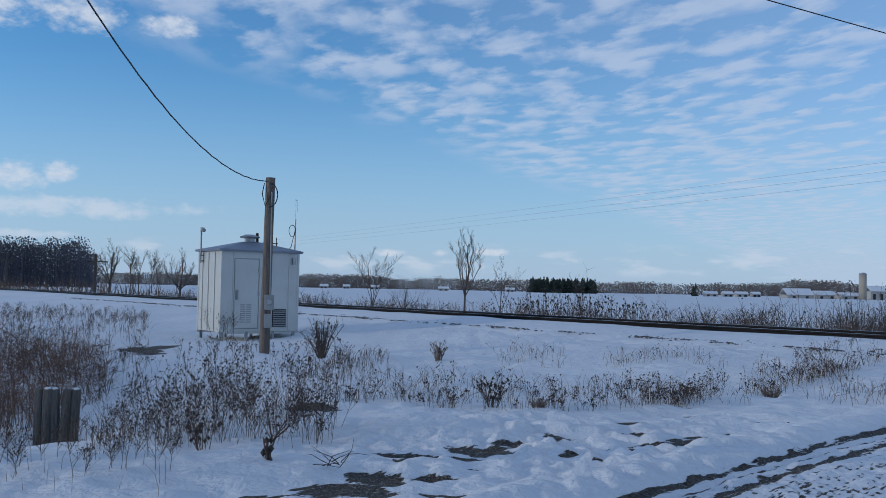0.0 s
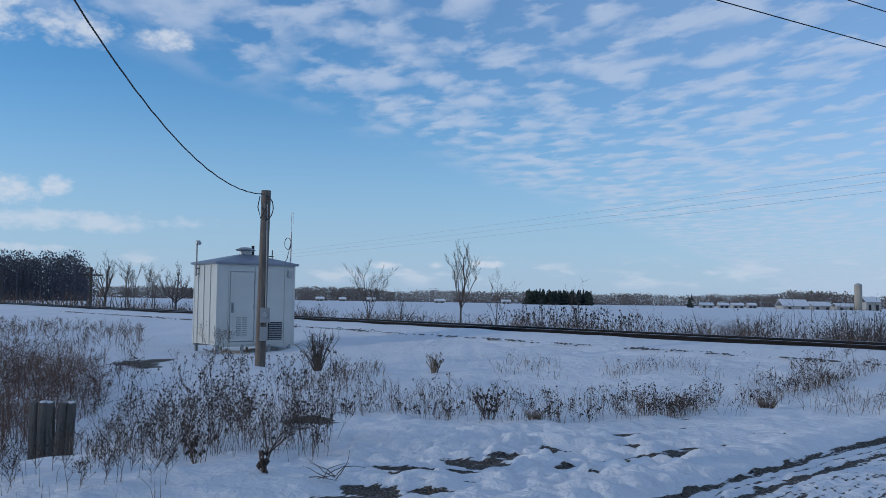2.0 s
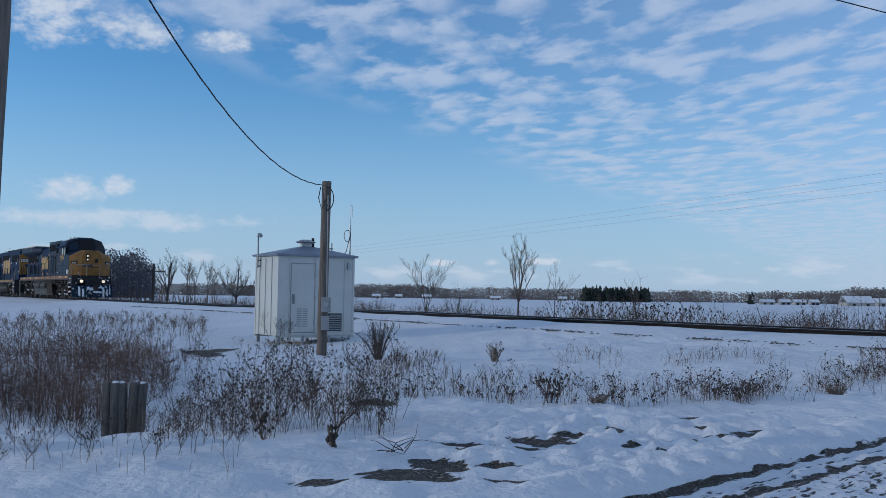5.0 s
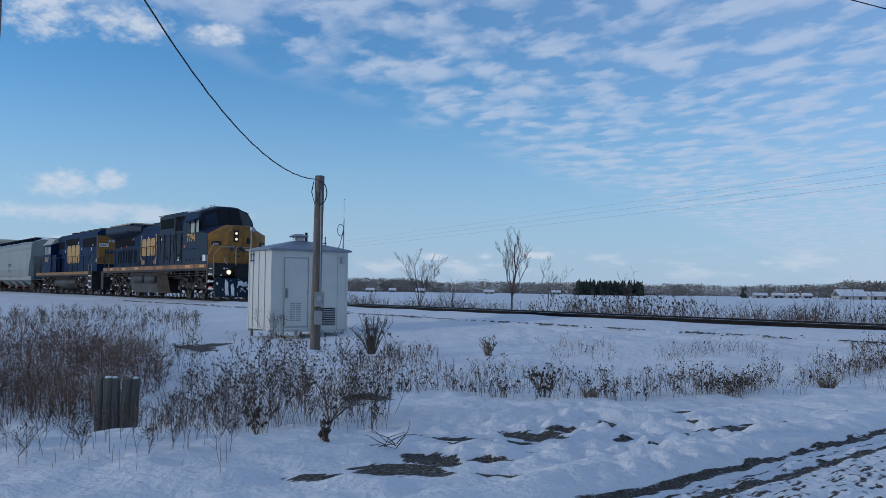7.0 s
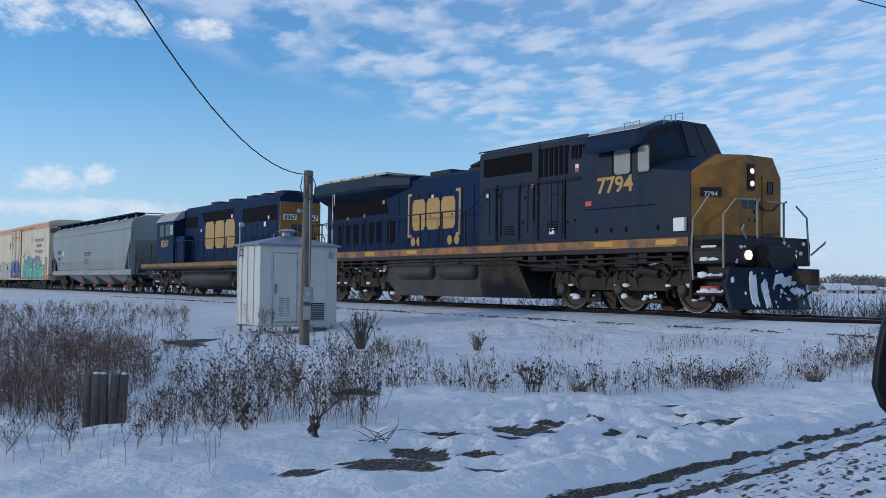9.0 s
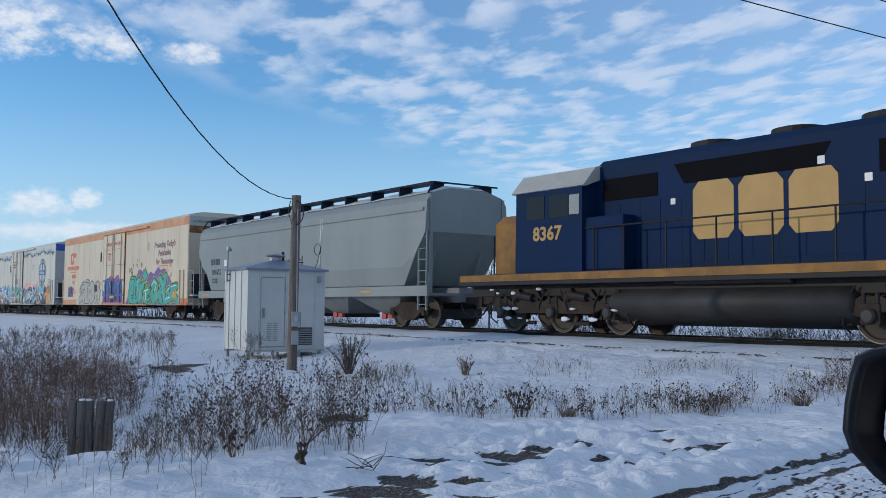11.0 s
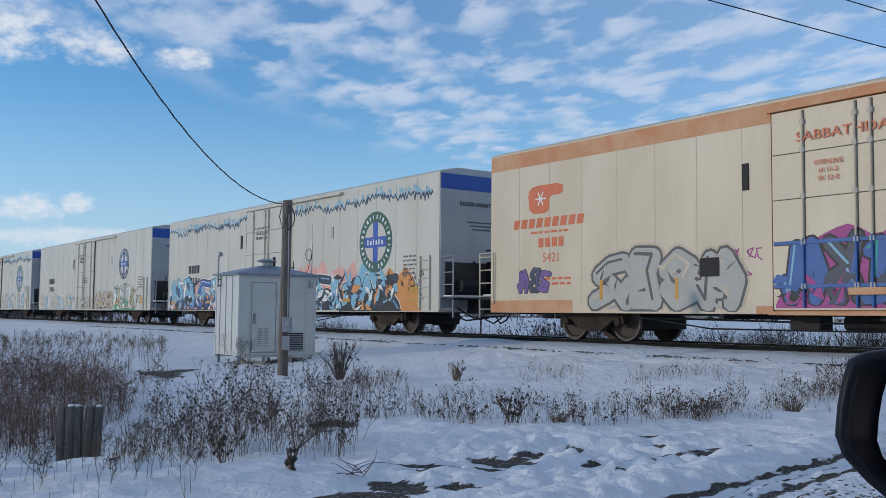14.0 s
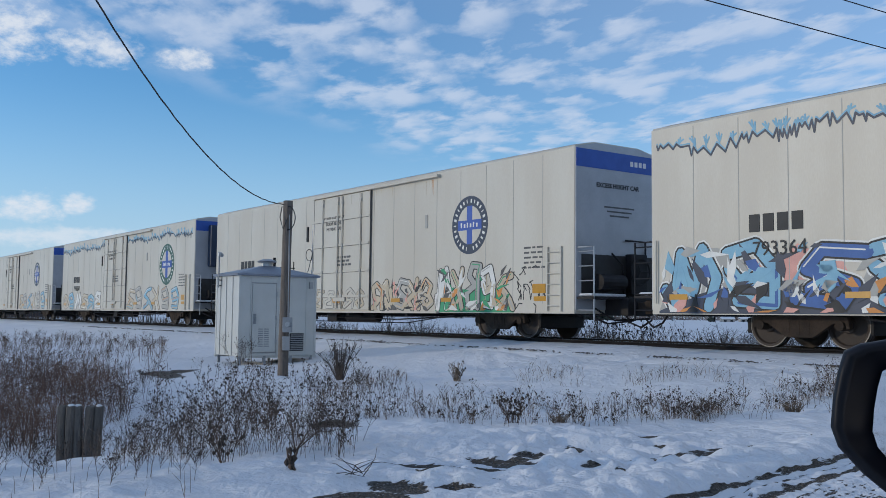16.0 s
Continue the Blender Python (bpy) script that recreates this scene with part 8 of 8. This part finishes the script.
def build_broken_stalk():
    x, y = -1.24, 7.0
    z = float(ground_height(x, y)) - 0.03
    rng = random.Random(71)
    st = Stuff()
    for k in range(7):
        st.stem((x + rng.uniform(-0.03, 0.03), y + rng.uniform(-0.02, 0.02), z), (x + rng.uniform(-0.05, 0.06), y + rng.uniform(-0.03, 0.03), z + rng.uniform(0.10, 0.20)), 0.012, 0.006)
    for k in range(8):
        st.clump((x + rng.uniform(-0.05, 0.05), y + rng.uniform(-0.02, 0.02), z + rng.uniform(0.05, 0.18)), 0.022, 0.03, rng, 1)
    for k in range(12):
        a = Vector((x + 0.02, y, z + 0.16))
        b = a + Vector((rng.uniform(-0.10, 0.24), rng.uniform(-0.1, 0.1), rng.uniform(0.10, 0.34)))
        st.stem(a, b, 0.0040, 0.0016)
        for q in range(6):
            p = a.lerp(b, rng.uniform(0.3, 1.0))
            t = p + Vector((rng.uniform(-0.05, 0.10), rng.uniform(-0.04, 0.04), rng.uniform(-0.02, 0.08)))
            st.stem(p, t, 0.0020, 0.0012)
            if rng.random() < 0.6:
                st.clump(t, 0.007, 0.009, rng, 1)
    st.made("broken_stalk", [WEED_BROWN, WEED_DARK], "broken reddish-brown plant stump with twigs in snow", "dead plant")
    st = Stuff()
    x, y = -0.78, 6.75
    z = float(ground_height(x, y))
    for k in range(9):
        a = Vector((x + rng.uniform(-0.12, 0.16), y + rng.uniform(-0.03, 0.03), z + rng.uniform(0.0, 0.06)))
        d = Vector((rng.choice((-1, 1, 1)) * rng.uniform(0.4, 1.0), rng.uniform(-0.3, 0.3), rng.uniform(-0.1, 0.9))).normalized()
        for q in range(3):
            b = a + d * rng.uniform(0.05, 0.09)
            st.stem(a, b, 0.0042 - 0.001 * q, 0.0034 - 0.001 * q)
            a, d = b, (d + Vector((rng.gauss(0, 0.25), rng.gauss(0, 0.2), rng.gauss(-0.1, 0.3)))).normalized()
    st.made("fallen_twigs", [BARK], "bare broken twigs lying on the snow", "twigs", "stuff")


build_broken_stalk()


def build_posts():
    rng = random.Random(81)
    for k in range(5):
        x, y = -4.09 + k * 0.086, 9.8 + rng.uniform(-0.02, 0.02)
        g = float(ground_height(x, y))
        top = 0.360 + rng.uniform(-0.022, 0.022)
        ob = thing("wooden_post", "grey weathered wooden post stub capped with snow", "post", "post stubs", m=Matrix.Translation((x, y, g)) @ pose(0, 0, 0, rng.uniform(-2, 2), rng.uniform(-2.5, 2.5), 0))
        bm = bmesh.new()
        r = rng.uniform(0.041, 0.047)
        square = [math.copysign(abs(math.cos(a * math.tau / 12 + 0.2)) ** 0.5, math.cos(a * math.tau / 12 + 0.2)) for a in range(12)]
        add_loft(bm, [[(r * f * square[a], r * f * square[a - 3] + 0.004 * i, z) for a in range(12)] for i, (z, f) in enumerate(((-0.2, 1.05), (0.15, 1.0), (top - g - 0.02, 0.97), (top - g, 0.85)))])
        part("post", bm, GREYWOOD, ob)
        if k not in (0, 3):
            bm = bmesh.new()
            add_loft(bm, [[(r * f * math.cos(a * math.tau / 10), r * f * math.sin(a * math.tau / 10), top - g + z) for a in range(10)] for z, f in ((-0.004, 0.7), (0.008, 0.75), (0.016, 0.5), (0.019, 0.2))])
            part("snow_cap", bm, SNOW, ob, "small cap of snow", True)


build_posts()


def tree(name, x, y, base, h, spread, label, seed, trunk=0.05, fork=0.25, limbs=7, arch=0.0):
    """A bare broad-leaved tree: a trunk that forks into limbs, branches and fine twigs."""
    rng = random.Random(seed)
    ob = thing(name, label, "tree", m=Matrix.Translation((x, y, base)))
    wood, twig = Stuff(), Stuff()
    fine = 0.0035 * h / 4.0

    def branch(p, d, ln, r, level):
        """A curved run of four lengths that sends off side branches."""
        st = wood if level > 1 else twig
        for k in range(4):
            d = (d + Vector((rng.gauss(0, 0.10), rng.gauss(0, 0.10), rng.uniform(0.0, 0.10) + arch * (k / 4)))).normalized()
            q = p + d * ln / 4
            r2 = max(r * (0.86 if k < 3 else 0.6), fine)
            st.stem(p, q, max(r, fine), r2)
            p, r = q, r2
            if level and (k or level < 3):
                for s in range(1 if level == 3 else 2):
                    a = rng.uniform(0, math.tau)
                    side = Vector((math.cos(a), math.sin(a), rng.uniform(0.0, 0.4)))
                    nd = (d + side * rng.uniform(0.45, 0.9)).normalized()
                    branch(p, nd, ln * rng.uniform(0.28, 0.50), r * 0.5, level - 1)
    d = Vector((rng.gauss(0, 0.03), rng.gauss(0, 0.03), 1)).normalized()
    p = Vector((0, 0, -0.25))
    for k in range(3):
        q = p + d * (h * fork + 0.25) / 3
        wood.stem(p, q, trunk * (1.05 - 0.1 * k), trunk * (0.95 - 0.1 * k))
        p = q
    for k in range(limbs):
        a = (k + rng.uniform(-0.3, 0.3)) * math.tau / max(1, limbs - 1)
        out = spread * rng.uniform(0.6, 1.1) if k else 0.05
        nd = Vector((math.cos(a) * out, math.sin(a) * out, 1)).normalized()
        start = p - d * (0.0 if k < 3 else rng.uniform(0, 0.18) * h * fork)
        branch(start, nd, h * (1 - fork) * (rng.uniform(0.65, 0.92) if k else 0.95), trunk * (0.75 if k == 0 else 0.5), 2 if h < 3 else 3)
    high = max(v[2] for v in wood.verts + twig.verts)
    for piece, nm in ((wood, "trunk"), (twig, "crown")):
        k = piece.made(nm, [BARK])
        k.parent = ob
    ob.scale = (h / high, h / high, h / high)
    return ob


FIELD = -0.45
tree("tree", 0.69, 43.8, FIELD, 4.75, 0.36, "bare young tree standing behind the railway", 91, 0.075, 0.42, 6)
tree("tree", -3.92, 49.8, FIELD, 4.0, 0.40, "bare bushy tree standing behind the railway", 92, 0.05, 0.28, 7)
tree("tree", 2.2, 41.8, FIELD, 3.4, 0.32, "slender bare sapling behind the railway", 93, 0.035, 0.35, 4)
tree("tree", -2.22, 47.6, FIELD, 2.5, 0.7, "low bare thorny tree behind the railway", 94, 0.045, 0.22, 6)
tree("tree", 4.61, 33.7, FIELD, 2.55, 0.4, "small bare sapling behind the railway", 95, 0.028, 0.45, 3)
tree("tree", 6.49, 31.2, FIELD, 1.95, 0.4, "small bare sapling beside the field", 96, 0.025, 0.4, 3)
tree("tree", -26.9, 76.0, FIELD, 5.4, 0.62, "dark bare tree beside the wood", 97, 0.15, 0.42, 8)
tree("tree", -17.5, 62.7, FIELD, 4.25, 2.3, "wide spreading bare tree beside the railway", 98, 0.12, 0.48, 8, 0.26)
for k, (px, r, h) in enumerate(((-50.5, 152, 7.6), (-48.5, 150, 7.2), (-46.9, 154, 6.6), (-52.2, 158, 8.0), (-45.4, 150, 5.6), (-42.0, 150, 3.6), (-44.2, 156, 6.4), (-49.6, 160, 7.6))):
    tree("tree", px, r, FIELD, h, 0.20, "distant slim bare tree at the field's edge", 100 + k, 0.11, 0.35, 4)


def build_brush_behind():
    """Bare brush and tall dead weeds on the far side of the track."""
    rng = random.Random(111)
    st = Stuff()
    for k in range(5200):
        u = -60 + 62 * rng.random() ** 0.8
        n = rng.uniform(3.2, 7.0)
        p = on_track(u, n, 0)
        dens = value_noise(u, n, 3.0, 57)
        if rng.random() > (0.45 if u < -22 else 0.75) + 0.8 * dens:
            continue
        big = 1.0 + 0.55 * max(0.0, float(value_noise(u, 5, 6.0, 58))) + (0.15 if u > -16 else 0.0)
        z = p.z * 0 + float(ground_height(p.x, p.y))
        h = rng.uniform(0.45, 0.95) * big * 0.8
        base = Vector((p.x, p.y, z))
        tip = base + Vector((rng.gauss(0, 0.18), rng.gauss(0, 0.18), h))
        tall = -28 < u < -19
        st.stem(base, tip, 0.0075, 0.004)
        if tall and rng.random() < 0.8:
            st.clump(tip, 0.028, 0.045, rng, 1)
        for q in range(6):
            b = base.lerp(tip, rng.uniform(0.15, 0.95))
            t = b + Vector((rng.gauss(0, 0.15), rng.gauss(0, 0.15), rng.uniform(0.02, 0.26) * big))
            st.stem(b, t, 0.0045, 0.0025)
            if rng.random() < (0.22 if tall else 0.06):
                st.clump(t, 0.022, 0.036, rng, 1)
    for k in range(2800):
        u = -62 + 66 * rng.random()
        p = on_track(u, rng.uniform(2.6, 5.0), 0)
        z = float(ground_height(p.x, p.y))
        h = rng.uniform(0.25, 0.62)
        st.stem((p.x, p.y, z), (p.x + rng.gauss(0, 0.3), p.y + rng.gauss(0, 0.3), z + h), 0.0065, 0.003, 2)
    st.made("brush", [BARK, WEED_DARK, REED], "leafless brush and tall dead weeds beside the railway", "brush", "stuff")
    st = Stuff()
    for k in range(2600):
        u = -rng.uniform(60, 240)
        p = on_track(u, rng.uniform(3.0, 9.0), 0)
        z = float(ground_height(p.x, p.y))
        h = rng.uniform(0.7, 1.5)
        st.stem((p.x, p.y, z), (p.x + rng.gauss(0, 0.35), p.y + rng.gauss(0, 0.35), z + h), 0.035, 0.012, rng.randrange(2))
    st.made("brush", [REED, BARK], "brown brush along the far railway", "brush", "stuff")


build_brush_behind()
for k, (u, n, h, s) in enumerate(((-18.6, 5.6, 1.35, 0.9), (-17.6, 6.0, 1.45, 1.0), (-16.6, 5.6, 1.4, 0.9), (-14.6, 6.4, 1.45, 0.9), (-13.6, 5.8, 1.65, 1.1), (-12.6, 6.4, 1.6, 1.1), (-11.6, 5.8, 1.65, 1.1), (-10.2, 6.2, 1.6, 1.0), (-8.6, 6.0, 1.6, 1.0), (-36.0, 6.0, 1.3, 1.0), (-38.5, 6.5, 1.4, 1.1), (-6.6, 6.2, 1.5, 1.0))):
    spot = on_track(u, n)
    shrub("shrub", spot.x, spot.y, h, 70, s, "tangled leafless shrub behind the railway", 200 + k, [BARK, WEED_DARK], 0.03, 0.0085)


def woods(name, label, spots, mats, seed, twigs=60, clumps=16, r=0.10, wide=0.20, grain=0.03, high=0.7):
    """Bare crowns, each a dome of fine twigs that point outwards over a dim tangle."""
    rng = random.Random(seed)
    st = Stuff()
    for x, y, h in spots:
        z = float(ground_height(x, y)) - 0.3
        st.stem((x, y, z), (x, y, z + h * 0.75), r * h / 8, r * 0.3 * h / 8)
        w = wide * h * rng.uniform(0.8, 1.2)
        for k in range(twigs):
            a, up = rng.uniform(0, math.tau), rng.uniform(0.2, 0.97)
            dome = math.sqrt(max(0.05, 1 - max(0.0, (up - 0.45) / 0.55) ** 2))
            f = rng.random() ** 0.5 * dome
            b = Vector((x + math.cos(a) * w * f, y + math.sin(a) * w * 0.5 * f, z + h * up * 0.96))
            t = b + Vector((math.cos(a) * f + rng.gauss(0, 0.5), math.sin(a) * f * 0.5, up * rng.uniform(-0.1, 0.9))) * (h * rng.uniform(0.02, 0.055))
            st.stem(b, t, r * 0.16 * h / 8, r * 0.10 * h / 8)
        for k in range(clumps):
            up = rng.uniform(0.0, high)
            dome = math.sqrt(max(0.05, 1 - max(0.0, (up - 0.40) / 0.58) ** 2))
            c = (x + rng.gauss(0, 0.6) * w * dome, y + rng.gauss(0, 0.3) * w, z + h * up)
            st.clump(c, h * grain * rng.uniform(0.4, 1.1), h * grain * rng.uniform(0.4, 1.2), rng)
    st.made(name, mats, label, "woods", "stuff")


def build_distance():
    rng = random.Random(121)
    spots = []
    for k in range(400):
        px = rng.uniform(-420, 150)
        r = rng.uniform(255, 330)
        h = rng.uniform(11.5, 15.0) * (1.0 if px < 130 else 0.8)
        spots.append(((px - 784) / 1706 * r, r, h))
    woods("bare_wood", "dark bare wood beyond the railway, tinted blue for haze", spots, [WOODS], 122, 150, 130, 0.11, 0.26, 0.019, 0.95)
    spots = []
    for k in range(1700):
        px = rng.uniform(150, 1900)
        r = rng.uniform(760, 980)
        h = rng.uniform(9.0, 11.5) * (1.0 + 0.18 * float(value_noise(px, 0, 70, 77))) * (1.2 if 1380 < px < 1640 else 1.0)
        spots.append(((px - 784) / 1706 * r, r, h))
    woods("distant_treeline", "grey-brown bare treeline on the horizon", spots, [WOODS_TAN], 123, 20, 46, 0.10, 0.7, 0.042, 0.92)
    spots = []
    for k in range(110):
        px = rng.uniform(925, 1040)
        r = rng.uniform(560, 600)
        spots.append(((px - 784) / 1706 * r, r, rng.uniform(7.5, 10.0)))
    for px, r, h in ((1217, 520, 7.5), (1213, 521, 6.0)):
        spots.append(((px - 784) / 1706 * r, r, h))
    rng2, st = random.Random(124), Stuff()
    for x, y, h in spots:
        z = float(ground_height(x, y)) - 0.3
        st.stem((x, y, z), (x, y, z + h), 0.15, 0.05)
        for q in range(14):
            f = rng2.uniform(0.08, 0.95)
            st.clump((x + rng2.gauss(0, 0.6) * (1.1 - f), y + rng2.gauss(0, 0.5), z + h * f), h * 0.20 * (1.1 - f), h * 0.10, rng2)
    st.made("pine_belt", [PINE], "dark belt of pines across the field", "pine trees", "stuff")

    def barn(px, w, d, wall, top, r, mat, label):
        w, d, wall, top = w * 0.85, d * 0.85, wall * 0.8, top * 0.8
        x, y = (px - 784) / 1706 * r, r
        g = float(ground_height(x, y))
        ob = thing("barn", label, "barn", m=Matrix.Translation((x, y, g)))
        bm = bmesh.new()
        add_prism(bm, [(-w / 2, -0.3), (w / 2, -0.3), (w / 2, wall), (-w / 2, wall)], 0, d, lambda a, b, c: (a, c, b))
        part("wall", bm, mat, ob)
        bm = bmesh.new()
        add_loft(bm, [[(s * (w / 2 + 0.3), -0.4, wall), (s * (w / 2 + 0.3), d / 2, top), (s * (w / 2 + 0.3), d + 0.4, wall), (s * (w / 2 + 0.3), d / 2, top - 0.5)] for s in (-1, 1)])
        part("roof", bm, SNOW, ob, "roof under snow")
        for q in range(max(2, int(w / 5))):
            bm = bmesh.new()
            a = -w / 2 + (q + 0.5) * w / max(2, int(w / 5))
            add_box(bm, a - 0.7, -0.06, 0.0, a + 0.7, 0.0, wall * 0.7)
            part("door", bm, DARK_GAP, ob)
    barn(1402, 15, 14, 2.2, 6.2, 470, BARN_WALL, "long low farm barn with a snow-covered roof")
    barn(1448, 12, 12, 2.4, 5.2, 490, BARN_WALL, "long low farm barn with a snow-covered roof")
    barn(1490, 11, 10, 2.4, 4.4, 480, BARN_WALL, "low farm shed with a snow-covered roof")
    barn(1538, 9, 10, 5.5, 9.0, 505, BARN_WALL, "tall grey barn beside a silo")
    for px, w, r in ((1245, 8, 520), (1275, 6, 525), (1300, 7, 515), (1325, 5, 520), (560, 6, 640), (600, 5, 650), (650, 7, 645), (772, 8, 640), (890, 7, 660)):
        barn(px, w, 6, 1.9, 3.6, r, BARN_WALL, "small distant farm building with snow on its roof")
    x, y = (1511 - 784) / 1706 * 480, 480
    ob = thing("silo", "tall tan concrete silo with a rounded cap", "silo", m=Matrix.Translation((x, y, float(ground_height(x, y)))))
    bm = bmesh.new()
    add_tube(bm, (0, 0, -0.3), (0, 0, 12.6), 1.85, 1.85, 20)
    part("wall", bm, SILO_WALL, ob, "", True)
    bm = bmesh.new()
    add_loft(bm, [[(q * math.cos(a * math.tau / 20), q * math.sin(a * math.tau / 20), z) for a in range(20)] for z, q in ((12.6, 1.88), (13.2, 1.5), (13.5, 0.6))])
    part("cap", bm, GALV, ob, "", True)
    x, y = (1025 - 784) / 1706 * 2400, 2400
    ob = thing("wind_turbine", "pale wind turbine far beyond the fields", "wind turbine", m=Matrix.Translation((x, y, 0)))
    bm = bmesh.new()
    add_tube(bm, (0, 0, -1), (0, 0, 52), 1.0, 0.6, 10)
    part("tower", bm, WHITE, ob)
    bm = bmesh.new()
    add_box(bm, -1, -2, 51, 1, 3, 53, 0.3)
    part("nacelle", bm, REEFER_END, ob)
    for a in (118, 238, 358 + 22):
        bm = bmesh.new()
        add_tube(bm, (0, -2, 52), (22 * math.cos(radians(a)), -2, 52 + 22 * math.sin(radians(a))), 0.7, 0.2, 6)
        part("blade", bm, WHITE, ob)
    # line poles along the railway
    for u, n, h in ((-84.9, 8.0, 4.35), (-117.3, 8.0, 4.75)):
        p = on_track(u, n, 0)
        g = float(ground_height(p.x, p.y))
        ob = thing("line_pole", "old wooden line pole with a cross arm", "utility pole", m=Matrix.Translation((p.x, p.y, g)))
        bm = bmesh.new()
        add_tube(bm, (0, 0, -0.3), (0, 0, h), 0.15, 0.12, 10)
        part("pole", bm, BARK, ob)
        bm = bmesh.new()
        add_box(bm, -0.7, -0.06, h - 0.75, 1.05, 0.06, h - 0.62)
        part("cross_arm", bm, BARK, ob)


build_distance()


def build_car():
    """The door and wing mirror of the car from which the view is taken."""
    car = thing("parked_car", "dark car door with a black wing mirror", "car", m=Matrix.Translation((0.290, 0.745, 1.287)))
    turn = Euler((0, 0, radians(-20.5))).to_matrix()
    ring = [(0.0, 0.0), (0.012, 0.006), (0.05, 0.013), (0.12, 0.012), (0.185, 0.004), (0.205, -0.03), (0.20, -0.09), (0.17, -0.135), (0.10, -0.138), (0.045, -0.118), (0.012, -0.092), (-0.006, -0.073), (-0.0112, -0.058), (-0.009, -0.036), (-0.005, -0.016)]
    cx, cz = 0.095, -0.062

    def at(f, depth):
        return [turn @ Vector((0.95 * (cx + (x - cx) * f), depth, cz + (z - cz) * f)) for x, z in ring]
    bm = bmesh.new()
    add_loft(bm, [at(0.90, 0.012), at(0.955, -0.004), at(1.0, 0.004), at(1.0, 0.03), at(0.9, 0.075), at(0.6, 0.105)])
    shell = part("mirror_shell", bm, MIRROR_BLACK, car, "glossy black wing mirror shell", True)
    bm = bmesh.new()
    rim = [(cx + (x - cx) * 0.71, cz + (z - cz) * 0.78) for x, z in ring]
    face = [bm.verts.new(turn @ Vector((0.95 * x, -0.006, z))) for x, z in rim]
    back = [bm.verts.new(turn @ Vector((0.95 * x, 0.008, z))) for x, z in rim]
    bm.faces.new(face)
    bm.faces.new(back[::-1])
    for k in range(len(face)):
        j = (k + 1) % len(face)
        bm.faces.new((face[k], face[j], back[j], back[k]))
    part("mirror_glass", bm, MIRROR, shell, "silvered mirror glass")
    bm = bmesh.new()
    add_box(bm, 0.12, 0.0, -0.30, 0.20, 0.07, -0.12, 0.015)
    part("mirror_arm", bm, MIRROR_BLACK, car)
    bm = bmesh.new()
    add_box(bm, -1.0, -0.06, -1.02, 0.5, 0.06, -0.28, 0.03)
    part("door", bm, MIRROR_BLACK, car, "dark painted car door")
    bm = bmesh.new()
    add_box(bm, 0.5, -0.08, -1.0, 1.4, 0.05, -0.36, 0.05)
    part("wing", bm, MIRROR_BLACK, car)
    bm = bmesh.new()
    add_tube(bm, (0.95, -0.25, -0.86), (0.95, 0.02, -0.86), 0.32, 0.32, 24)
    part("wheel", bm, BLACK, car)


build_car()

build_ties()

# ---- movement ----


def train_at(t):
    """Where the leading cab's front edge is along the track."""
    v0, v1, t1, s1 = 14.3, 15.27, 9.0, -14.36
    if t >= t1:
        return s1 + v1 * (t - t1)
    return s1 - (v1 + v0 + (v1 - v0) * t / t1) / 2 * (t1 - t)


def motions():
    times = [k * 0.5 for k in range(33)]
    for ob, at in VEHICLES:
        walk(ob, [(t, track_pose(train_at(t) + at)) for t in times])
    ticks = [k / 30 for k in range(481)]
    rolled = {r: [train_at(t) / r for t in ticks] for r in {w[2] for w in WHEELS}}
    for ob, x, r in WHEELS:
        walk(ob, [(t, pose(x, 0, r, 0, math.degrees(a), 0)) for t, a in zip(ticks, rolled[r])])


motions()
